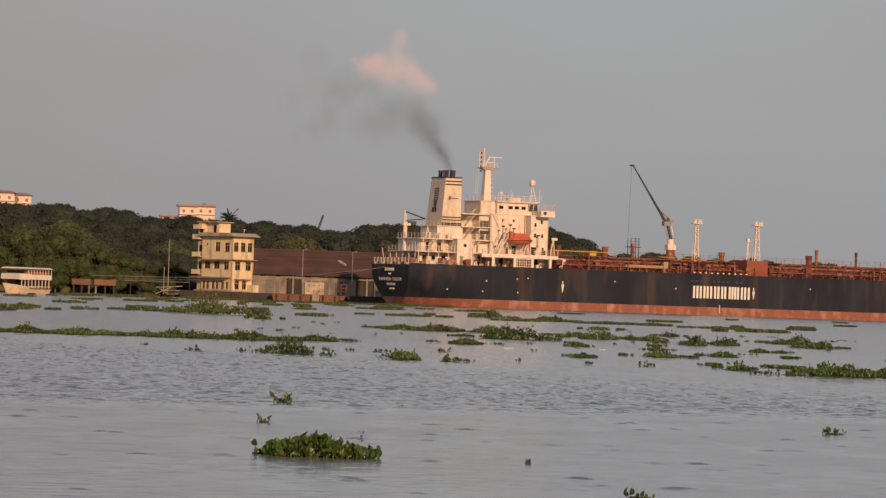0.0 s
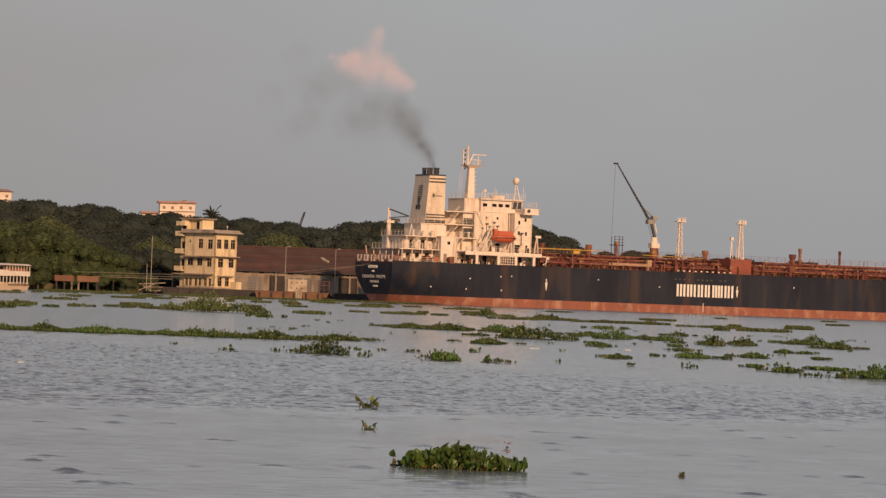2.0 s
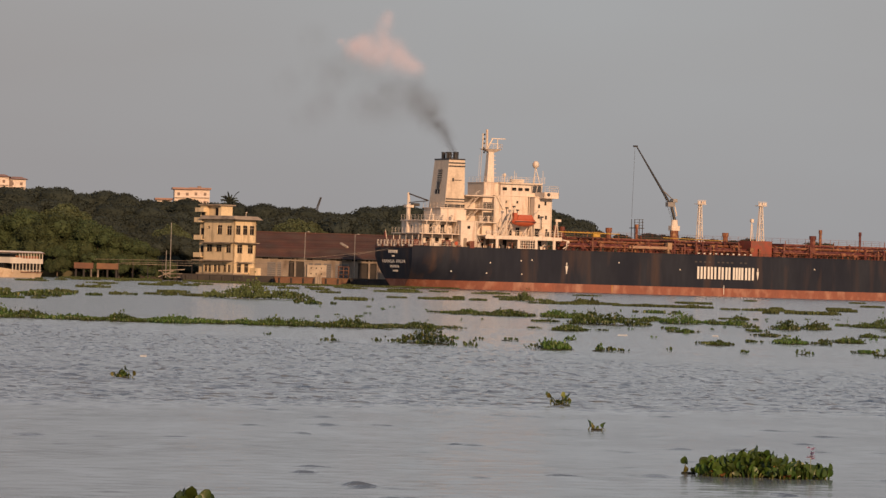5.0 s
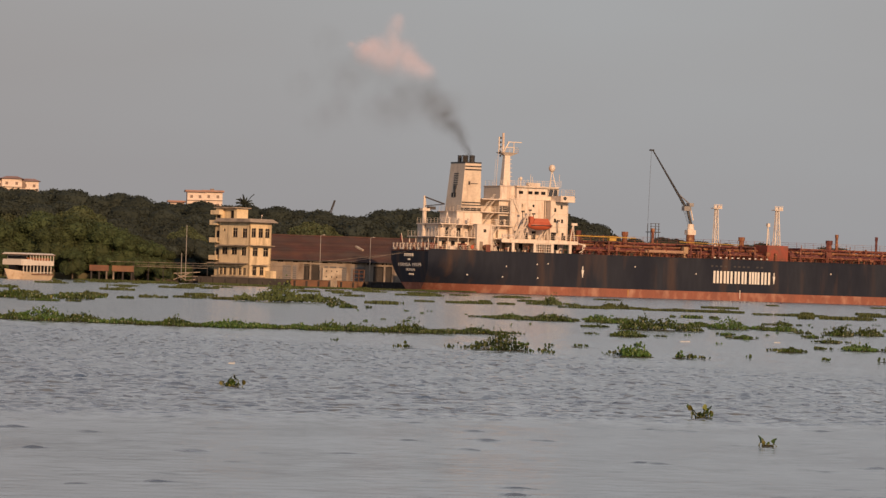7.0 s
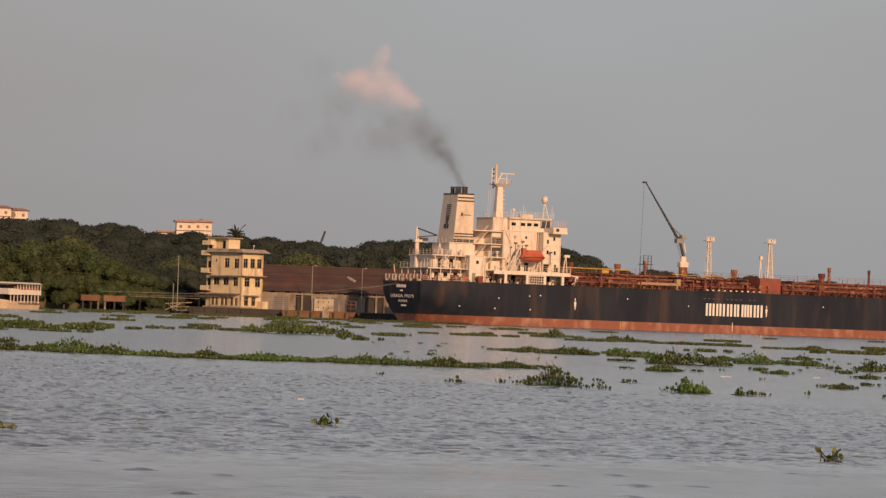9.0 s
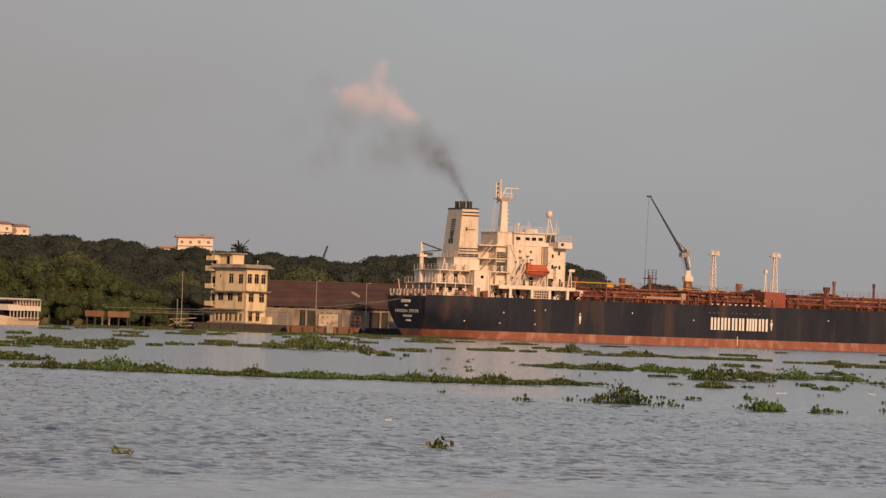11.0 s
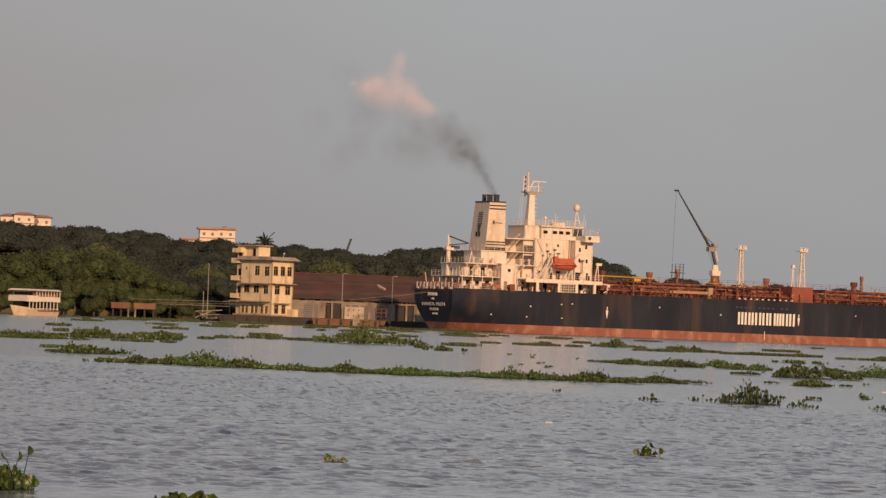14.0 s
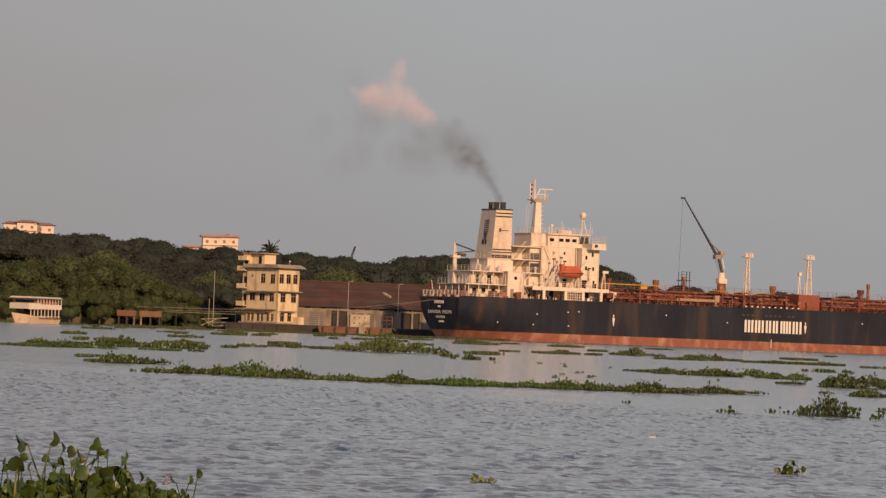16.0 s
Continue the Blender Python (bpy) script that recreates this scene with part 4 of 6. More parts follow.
for u0 in range(34, 134, 10):
    r = rail([(u0, 8.4), (u0 + 10, 8.4)], 11.25, 1.1, 2.0, "walkway_railing", M_PIPE)
    r.parent = walkway
for k in range(190):  # valves, hatches and vent heads
    u0, w0 = random.uniform(35, 128), random.uniform(1.2, 13)
    h, r = random.uniform(0.5, 2.3), random.uniform(0.12, 0.38)
    geo = Geo().tube((u0, w0, DECK), (u0, w0, DECK + h), r * 0.7, 7)
    if k % 3:
        geo.tube((u0, w0, DECK + h), (u0, w0, DECK + h + 0.25), r * 1.4, 8)
    else:
        geo.box(u0 - 0.5, u0 + 0.5, w0 - 0.4, w0 + 0.4, DECK + h * 0.6, DECK + h)
    part("deck_valve" if k % 3 else "valve_box", geo, M_PIPE, ship)
for k in range(16):  # cross pipes
    u0 = random.uniform(60, 84) if k < 9 else random.uniform(36, 125)
    z0 = random.uniform(9.4, 11.1)
    part("cross_pipe", Geo().tube((u0, 1.0, z0), (u0, 12, z0), 0.2, 7).tube((u0, 1.0, z0), (u0, 1.0, DECK), 0.2, 7), M_PIPE, ship)
for k in range(14):
    u0 = 35 + k * 6.4 + random.uniform(-1, 1)
    part("stanchion", Geo().tube((u0, 4.5, DECK), (u0, 4.5, random.uniform(11.2, 12.4)), 0.09, 5), M_PIPE, ship)
for u0, z1, r in ((47.6, 13.3, 0.55), (74.7, 13.1, 0.55), (95.5, 13.1, 0.6), (54.0, 14.2, 0.3), (97.3, 14.4, 0.3), (106.9, 14.2, 0.25), (121, 13.2, 0.5), (37, 13.2, 0.45), (35.4, 13.4, 0.3)):
    part("vent_post", Geo().tube((u0, 8, DECK), (u0, 8, z1), r, 9).tube((u0, 8, z1 - 0.8), (u0, 8, z1), r * 1.25, 9), M_PIPE, ship, "rust-red vent post")
part("yellow_hose_box", Geo().box(42.2, 43.7, 4.2, 5.2, 11.3, 12.2), M_YELLOW, ship, "faded yellow box")
part("yellow_rail", Geo().tube((34, 4.0, 12.1), (48, 4.0, 12.0), 0.1, 5), M_YELLOW, ship)
part("yellow_rail", Geo().tube((58, 4.0, 11.6), (72, 4.0, 11.4), 0.07, 5), M_YELLOW, ship)
part("pale_gangway", Geo().box(49.2, 57.9, 1.7, 2.4, 9.2, 9.75), mat("weathered_buff_paint", (0.42, 0.26, 0.17), 0.7, scale=0.8), ship, "stowed pale gangway")
part("hose_post", Geo().box(57.9, 58.9, 1.6, 2.6, DECK, 10.6), mat("buff_locker_paint", (0.45, 0.30, 0.18), 0.7, scale=0.9), ship)
# valves, bends and small fittings crowding the deck piping
VALVE = Geo().tube((0, 0, 0), (0, 0, 0.9), 0.13, 6).tube((-0.35, 0, 0.45), (0.35, 0, 0.45), 0.24, 7).tube((0, -0.05, 0.95), (0, 0.05, 0.95), 0.32, 8).mesh("valve", M_PIPE, True)
BEND = Geo().path([(0, 0, 0), (0, 0, 1.2), (0.25, 0, 1.55), (0.7, 0, 1.6), (1.0, 0, 1.3), (1.05, 0, 0.1)], 0.13, 6).mesh("pipe_bend", M_PIPE, True)
HATCH = Geo().tube((0, 0, 0), (0, 0, 0.8), 0.55, 10).tube((0, 0, 0.8), (0, 0, 0.95), 0.68, 10).tube((0.3, 0, 0.95), (0.3, 0, 1.35), 0.07, 5).mesh("tank_hatch", M_PIPE, True)
rng_deck = random.Random(64)
for me, count in ((VALVE, 80), (BEND, 46), (HATCH, 16)):
    for k in range(count):
        u0 = rng_deck.uniform(35, 76) if rng_deck.random() < 0.6 else rng_deck.uniform(83, 128)
        s = rng_deck.uniform(0.5, 0.9)
        w0, z0 = rng_deck.choice(((2.7, DECK), (3.4, DECK + 0.8), (4.4, DECK + 1.4), (6.0, DECK + 2.0)))
        share(me.name.split(".")[0], me, ship, pose(u0, w0, z0, 0, 0, rng_deck.uniform(-40, 40)) @ Matrix.Diagonal((s, s, s, 1)))
watch = Geo()
for du in (-0.9, 0.9):
    for dw in (-0.7, 0.7):
        watch.tube((55.1 + du, 10 + dw, DECK), (55.1 + du, 10 + dw, 15.3), 0.08, 5)
watch.box(53.9, 56.3, 9.0, 11.0, 13.4, 13.55)
for zc in (14.0, 14.6, 15.2):
    watch.box(54.0, 56.2, 9.1, 9.16, zc, zc + 0.08)
part("deck_tower", watch, M_STEELGREY, ship, "dark steel platform tower")
for k in range(10):  # white caps of the rail stanchions over the lettering
    part("rail_cap", Geo().box(64.0 + k * 1.35, 64.4 + k * 1.35, -0.05, 0.15, 8.55, 8.75), M_LETTER, ship)
# manifold box and lamp posts
part("manifold_box", Geo().box(77.2, 82.1, 1.5, 7.0, DECK, 11.55), M_STORE, ship, "red-brown deck store")


def lamp_post(u, w, z0, z1, spread):
    post = part("lamp_post", Geo().box(u - spread - 0.3, u + spread + 0.3, w - 1.0, w + 1.0, z0 - 0.12, z0 + 0.02), M_SHIPWHITE, ship, "white four-legged lattice lamp post")
    h = z1 - z0
    corner = lambda a, b, t: (u + a * (spread * (1 - t) + 0.25 * t), w + b * (0.45 * (1 - t) + 0.2 * t), z0 + h * t)
    for a in (-1, 1):
        for b in (-1, 1):
            part("leg", Geo().tube(corner(a, b, 0), corner(a, b, 1), 0.10, 6), M_SHIPWHITE, post)
    br = Geo()
    for k in range(6):
        t0, t1 = k / 6, (k + 1) / 6
        for b in (-1, 1):
            br.tube(corner(-1, b, t0), corner(1, b, t0), 0.06, 4)
            br.tube(corner(-1 if k % 2 else 1, b, t0), corner(1 if k % 2 else -1, b, t1), 0.05, 4)
    part("lattice_bracing", br, M_SHIPWHITE, post)
    plat = Geo().box(u - 1.0, u + 1.0, w - 0.7, w + 0.7, z1 - 0.12, z1 + 0.05)
    for du in (-0.9, -0.3, 0.3, 0.9):
        plat.tube((u + du, w - 0.6, z1), (u + du, w - 0.6, z1 + 0.75), 0.05, 4)
    plat.tube((u - 1.0, w - 0.6, z1 + 0.75), (u + 1.0, w - 0.6, z1 + 0.75), 0.05, 4)
    part("lamp_platform", plat, M_SHIPWHITE, post)
    for du in (-0.65, 0.1, 0.6):
        part("floodlight", Geo().box(u + du - 0.22, u + du + 0.22, w - 0.85, w - 0.5, z1 + 0.1, z1 + 0.55), M_SHIPWHITE, post)


lamp_post(69.1, 8.9, 11.2, 18.9, 0.50)
lamp_post(80.7, 4.0, 11.55, 18.9, 0.62)
part("short_mast", Geo().tube((79.0, 5, 11.5), (79.2, 5, 16.0), 0.12, 6).tube((79.6, 5, 11.5), (79.3, 5, 15.0), 0.07, 5).box(78.9, 79.5, 4.7, 5.3, 15.4, 16.1), M_SHIPWHITE, ship)
# hose-handling crane
hose = part("hose_crane", Geo().tube((63.2, 8.9, 11.2), (63.2, 8.9, 13.2), 0.9, 12), M_PIPE, ship, "hose crane with a dark boom")
part("crane_pedestal", Geo().tube((63.2, 8.9, 13.1), (63.2, 8.9, 15.4), 0.85, 12, 0.65).box(62.2, 64.1, 8.2, 9.6, 13.2, 14.2), M_SHIPWHITE, hose)
part("crane_lower_boom", Geo().tube((63.2, 8.6, 15.0), (62.0, 8.6, 18.9), 0.30, 6).tube((63.5, 9.2, 15.0), (62.7, 9.2, 18.4), 0.18, 6), M_BLACK, hose)
part("crane_knuckle", Geo().box(61.3, 62.9, 8.3, 9.5, 18.1, 19.0).box(62.4, 63.4, 8.2, 9.6, 19.0, 19.7).tube((62.9, 8.9, 19.4), (60.0, 8.9, 21.6), 0.12, 6), M_POLE, hose)
part("jib_ram", Geo().tube((63.7, 8.9, 16.2), (62.9, 8.9, 19.2), 0.13, 8), M_SHIPWHITE, hose, "pale hydraulic ram of the crane")
part("crane_upper_boom", Geo().tube((62.2, 8.9, 18.4), (53.9, 8.9, 30.2), 0.29, 6, 0.12), M_BLACK, hose)
part("boom_head", Geo().box(53.2, 54.1, 8.7, 9.1, 30.0, 30.35), M_BLACK, hose)
part("hoist_wire", Geo().tube((53.5, 8.8, 30.0), (53.2, 8.8, 15.5), 0.028, 4), M_STEELGREY, hose)
part("hoist_wire", Geo().tube((61.0, 8.7, 20.0), (62.8, 8.7, 15.0), 0.03, 4).tube((60.5, 8.8, 20.5), (62.6, 8.8, 15.0), 0.03, 4), M_STEELGREY, hose)

# ---- quay and harbour building ----
g = Geo().hexa([(-62, 880.5, -2), (40, 892, -2), (40, 899, -2), (-62, 888, -2)], [(-62, 880.5, 1.5), (40, 892, 1.5), (40, 899, 1.5), (-62, 888, 1.5)])
tagged(new("quay", g.mesh("quay", M_QUAY)), "dark weathered quay wall at the water's edge", "quay", kind="structure")

office = thing("harbour_office", "cream plastered three-storey harbour office with sunshades and a stair tower", "building", pose(-40.25, 884.0, 1.45, 0, 0, -45))
BW, BD = 9.5, 6.2
Z1, Z2, Z3 = 3.2, 6.9, 11.7


def wall_with_holes(length, z0, z1, holes, axis, at, thick, parent):
    """A plastered wall cut by real openings: piers, sills and lintels round each hole."""
    xs = sorted({0.0, length, *[h[0] for h in holes], *[h[1] for h in holes]})
    geo = Geo()

    def slab(a, b, c, d):
        if b - a < 0.005 or d - c < 0.005:
            return
        if axis == "x":
            geo.box(a - length, b - length, at, at + thick, c, d)
        else:
            geo.box(at - thick, at, a, b, c, d)

    for a, b in zip(xs, xs[1:]):
        cuts = sorted((h[2], h[3]) for h in holes if h[0] <= a + 1e-6 and h[1] >= b - 1e-6)
        low = z0
        for c, d in cuts:
            slab(a, b, low, c)
            low = d
        slab(a, b, low, z1)
    return part("wall", geo, M_WALL, parent)


def office_window(x, y, z, w, h, axis):
    win = part("window", (Geo().box(x - w / 2 - 0.07, x + w / 2 + 0.07, y - 0.07, y - 0.01, z - h / 2 - 0.1, z - h / 2 - 0.02) if axis == "x" else Geo().box(x + 0.01, x + 0.07, y - w / 2 - 0.07, y + w / 2 + 0.07, z - h / 2 - 0.1, z - h / 2 - 0.02)), M_CONCRETE, office)
    pane, bars = Geo(), Geo()
    if axis == "x":
        pane.box(x - w / 2, x + w / 2, y + 0.16, y + 0.2, z - h / 2, z + h / 2)
        bars.box(x - 0.03, x + 0.03, y + 0.1, y + 0.16, z - h / 2, z + h / 2).box(x - w / 2, x + w / 2, y + 0.1, y + 0.16, z + h * 0.18, z + h * 0.24)
    else:
        pane.box(x - 0.2, x - 0.16, y - w / 2, y + w / 2, z - h / 2, z + h / 2)
        bars.box(x - 0.16, x - 0.1, y - 0.03, y + 0.03, z - h / 2, z + h / 2).box(x - 0.16, x - 0.1, y - w / 2, y + w / 2, z + h * 0.18, z + h * 0.24)
    part("pane", pane, M_DARK, win)
    part("window_bar", bars, M_CONCRETE, win)


left_win = [(-3.7, 9.5, 1.2, 1.9), (-1.3, 9.4, 1.2, 1.9), (-6.4, 10.0, 0.55, 0.5), (-6.2, 5.6, 1.4, 1.4), (-3.8, 5.6, 1.4, 1.4), (-1.4, 5.5, 1.2, 1.6)]
left_win += [(x, 1.35, 0.72, 1.5) for x in (-6.95, -6.0, -4.6, -3.6, -2.2, -1.1)]
right_win = [(1.8, 9.5, 2.0, 1.9), (4.9, 9.5, 2.0, 1.9), (7.9, 9.5, 2.0, 1.9), (2.7, 5.5, 2.3, 1.7), (7.4, 5.5, 2.3, 1.7), (2.6, 1.5, 1.8, 1.7), (5.8, 1.5, 1.8, 1.7)]
left_win = [(x * 1.25, z, w * 1.25, h) for x, z, w, h in left_win]
right_win = [(y * 0.64, z, w * 0.64, h) for y, z, w, h in right_win]
wall_with_holes(BW, 0, Z3, [(x + BW - w / 2, x + BW + w / 2, z - h / 2, z + h / 2) for x, z, w, h in left_win], "x", 0.0, 0.3, office)
wall_with_holes(BD, 0, Z3, [(y - w / 2, y + w / 2, z - h / 2, z + h / 2) for y, z, w, h in right_win], "y", 0.0, 0.3, office)
for x, z, w, h in left_win:
    office_window(x, 0.0, z, w, h, "x")
for y, z, w, h in right_win:
    office_window(0.0, y, z, w, h, "y")
part("wall", Geo().box(-BW, 0, BD - 0.3, BD, 0, Z3).box(-BW, -BW + 0.3, 0.3, BD - 0.3, 0, Z3), M_WALL, office)
for zf in (Z1 + 0.3, Z2 + 0.3):
    part("floor_slab", Geo().box(-BW + 0.3, -0.3, 0.3, BD - 0.3, zf - 0.12, zf), M_CONCRETE, office)
part("roof_slab", Geo().hexa([(-BW - 0.5, -1.2, Z3), (1.3, -1.2, Z3), (1.3, BD + 0.8, Z3), (-BW - 0.5, BD + 0.8, Z3)], [(-BW - 0.3, -0.5, Z3 + 0.75), (0.4, -0.5, Z3 + 0.75), (0.4, BD, Z3 + 0.75), (-BW - 0.3, BD, Z3 + 0.75)]), M_CONCRETE, office, "weathered sloping roof slab with wide eaves")


def sunshade(z, x0, x1, y0, y1):
    part("sunshade", Geo().box(x0, x1, y0, 0.0, z, z + 0.12).hexa([(x0, y0, z - 0.15), (x1, y0, z - 0.15), (x1, y0 + 0.12, z - 0.15), (x0, y0 + 0.12, z - 0.15)], [(x0, y0, z + 0.02), (x1, y0, z + 0.02), (x1, y0 + 0.12, z + 0.02), (x0, y0 + 0.12, z + 0.02)]), M_CONCRETE, office)
    if y1:
        part("sunshade", Geo().box(0.0, 1.2, -0.1, y1, z, z + 0.16), M_CONCRETE, office)


sunshade(Z2 - 0.15, -BW, 0.0, -1.25, BD)
sunshade(Z1 - 0.2, -BW - 2.2, 0.0, -1.4, 0)
part("sunshade", Geo().box(0, 1.0, 0.8, 4.8, 2.65, 2.8), M_CONCRETE, office)
part("plinth", Geo().box(-BW - 2.2, 0.06, -0.06, 0, -0.6, 0.35).box(0, 0.06, 0, BD, -0.6, 0.35), M_CONCRETE, office)
# stair tower with balconies
TX0, TX1 = -BW - 1.9, -5.6
tw = part("stair_tower", Geo().box(TX0, -BW, 0.5, 4.4, 0, 14.6).box(-BW, TX1, 1.2, 4.4, Z3 + 0.7, 14.6), M_WALL, office)
part("tower_roof", Geo().box(TX0 - 0.3, TX1 + 0.6, 0.1, 4.8, 14.6, 14.85), M_CONCRETE, tw)
for zb in (3.6, 7.3, 11.0):
    part("balcony", Geo().box(TX0 - 0.6, -BW - 0.1, -0.7, 0.5, zb, zb + 0.15).box(TX0 - 0.6, -BW - 0.1, -0.7, -0.58, zb + 0.15, zb + 1.0).box(TX0 - 0.6, TX0 - 0.48, -0.58, 0.5, zb + 0.15, zb + 1.0), M_WALL, tw)
    part("opening", Geo().box(TX0 + 0.5, -BW - 0.4, 0.44, 0.52, zb + 1.1, zb + 2.5), M_DARK, tw)
part("tower_door", Geo().box(TX1 - 1.7, TX1 - 0.9, 1.14, 1.22, Z3 + 0.8, Z3 + 2.4), M_DARK, tw)
part("balcony", Geo().box(TX0 - 0.6, -BW + 0.2, -0.5, 0.5, 13.2, 14.1), M_WALL, tw)
part("roof_aerial", Geo().tube((-6.6, 3, 14.8), (-6.6, 3, 17.0), 0.05, 5), M_STEELGREY, office)
part("roof_lamp", Geo().tube((0.1, 3, 12.3), (0.3, 3, 13.2), 0.05, 5).ball((0.3, 3, 13.2), 0.2, 0.2, 0.15), M_SHIPWHITE, office)
part("low_wall", Geo().box(0.1, 1.8, 4.6, 6.2, -0.2, 1.6), M_WALL, office)

# ---- long warehouse with a clay roof ----
store = thing("warehouse", "long old warehouse with a faded clay-tile roof and pale walls", "building", pose(-36.6, 906.0, 1.4, 0, 0, 5))
WL, WD, WE, WR = 58.0, 30.0, 4.5, 9.6
holes = [(7.2, 10.6), (22.2, 26.2), (36, 40), (49, 53)]
geo = Geo()
last = 0.0
for a, b in holes + [(WL, WL)]:
    geo.box(last, a, 0, 0.35, 0, WE)
    if b > a:
        geo.box(a, b, 0, 0.35, 3.4, WE)
    last = b
geo.box(0, WL, WD - 0.35, WD, 0, WE)
geo.add([(0, 0, 0), (0, WD, 0), (0, WD, WE), (0, WD / 2, WR - 0.2), (0, 0, WE)], [(0, 1, 2, 3, 4)])
geo.add([(WL, 0, 0), (WL, WD, 0), (WL, WD, WE), (WL, WD / 2, WR - 0.2), (WL, 0, WE)], [(4, 3, 2, 1, 0)])
part("wall", geo, M_STOREWALL, store)
for a, b in holes:
    part("door", Geo().box(a, b, 0.5, 0.6, 0, 3.4), M_QUAY, store, "dark sliding door")
for k in range(18):
    u0 = 1.5 + k * 3.2
    part("vent_opening", Geo().box(u0, u0 + 1.2, -0.04, 0.05, 3.75, 4.25), M_DARK, store)
for k in range(15):
    part("pilaster", Geo().box(k * 4.0 + 0.4, k * 4.0 + 0.8, -0.15, 0, 0, WE), M_STOREWALL, store)
for u0, w in ((2.6, 3.0), (11.6, 2.6), (14.8, 1.6), (17.3, 3.4), (28.4, 2.4), (31.6, 3.0)):
    shut = part("shutter", Geo().box(u0, u0 + w, -0.08, 0.02, 0.1, 3.1), M_SHUTTER, store, "faded blue-grey shutter")
    ribs = Geo()
    for j in range(6):
        ribs.box(u0 + 0.05, u0 + w - 0.05, -0.11, -0.08, 0.4 + j * 0.45, 0.5 + j * 0.45)
    part("shutter_rib", ribs, M_STEELGREY, shut)
part("gutter", Geo().tube((-0.5, -0.9, WE - 0.3), (WL + 0.5, -0.9, WE - 0.3), 0.12, 6), M_STEELGREY, store)
# roof in tile courses
slope = math.hypot(WD / 2 + 0.8, WR - WE)
course = 20
for k in range(course):
    a, b = k / course, (k + 1) / course
    ya, yb = -0.8 + (WD / 2 + 0.8) * a, -0.8 + (WD / 2 + 0.8) * b
    za, zb = WE - 0.25 + (WR - WE + 0.25) * a, WE - 0.25 + (WR - WE + 0.25) * b
    part("tile_course", Geo().hexa([(-0.5, ya, za), (WL + 0.5, ya, za), (WL + 0.5, yb + 0.1, zb), (-0.5, yb + 0.1, zb)], [(-0.5, ya, za + 0.16), (WL + 0.5, ya, za + 0.16), (WL + 0.5, yb + 0.1, zb + 0.07), (-0.5, yb + 0.1, zb + 0.07)]), M_TILE, store)
part("roof_back", Geo().hexa([(-0.5, WD / 2, WR), (WL + 0.5, WD / 2, WR), (WL + 0.5, WD + 0.8, WE - 0.2), (-0.5, WD + 0.8, WE - 0.2)], [(-0.5, WD / 2, WR + 0.15), (WL + 0.5, WD / 2, WR + 0.15), (WL + 0.5, WD + 0.8, WE), (-0.5, WD + 0.8, WE)]), M_TILE, store)
part("ridge", Geo().tube((-0.5, WD / 2, WR + 0.1), (WL + 0.5, WD / 2, WR + 0.1), 0.16, 6), M_TILE, store)
part("roof_light", Geo().hexa([(18.6, 8.2, 7.45), (20.0, 5.9, 6.6), (20.4, 6.0, 6.65), (19.0, 8.4, 7.55)], [(18.6, 8.2, 7.75), (20.0, 5.9, 6.95), (20.4, 6.0, 7.0), (19.0, 8.4, 7.85)]), M_PALEWALL, store)

# quayside things
shed = thing("portable_cabin", "small pale cabin on the quay with a row of vents", "cabin", pose(-25.0, 893.6, 1.4, 0, 0, 6))
part("body", Geo().box(0, 4.1, 0, 3, 0, 2.6).box(-0.1, 4.2, -0.1, 3.1, 2.6, 2.7), M_PALEWALL, shed)
for k in range(3):
    for zz in (0.7, 1.9):
        part("vent", Geo().box(0.7 + k * 1.1, 0.95 + k * 1.1, -0.04, 0.02, zz, zz + 0.25), M_DARK, shed)
rack = thing("steel_rack", "rusty steel rack standing on the quay", "rack", pose(-18.4, 894.0, 1.45, 0, 0, 5))
for k in range(3):
    part("upright", Geo().tube((k * 1.1, 0, 0), (k * 1.1, 0, 2.5), 0.12, 6), M_RUSTY, rack)
for zz in (0.8, 1.6, 2.4):
    part("shelf_bar", Geo().tube((0, 0, zz), (2.2, 0, zz), 0.1, 6), M_RUSTY, rack)


def barge(name, x, y, length, label, material):
    b = thing(name, label, "barge", pose(x, y, 0, 0, 0, 5))
    part("hull", Geo().hexa([(0.6, 0, -0.6), (length - 0.6, 0, -0.6), (length - 0.6, 4.5, -0.6), (0.6, 4.5, -0.6)], [(0, -0.1, 1.25), (length, -0.1, 1.25), (length, 4.6, 1.25), (0, 4.6, 1.25)]), material, b)
    part("rim", Geo().box(-0.1, length + 0.1, -0.2, 4.7, 1.25, 1.42), material, b)
    for k in range(int(length // 2.5)):
        part("fender", Geo().tube((1 + k * 2.5, -0.25, 1.2), (1 + k * 2.5, -0.15, 0.2), 0.22, 7), M_QUAY, b)
    return b


barge("pontoon", -31.3, 877.5, 8.2, "rusty orange-brown pontoon moored at the quay", M_RUSTY)
barge("pontoon", -21.6, 878.5, 5.6, "rusty orange-brown pontoon moored at the quay", M_RUSTY)
barge("work_boat", -15.6, 878.0, 11.0, "low dark work boat moored behind the tanker", M_QUAY)
barge("work_boat", -50.5, 874.0, 13.0, "low dark work boat moored at the quay", M_QUAY)
piles = thing("mooring_dolphin", "cluster of dark concrete piles in the water", "piles", pose(-22.6, 876.5, 0, 0, 0, 0))
for k in range(3):
    part("post", Geo().tube((k * 0.45, 0, -1.5), (k * 0.45, 0, 1.6), 0.28, 8), M_CONCRETE, piles)


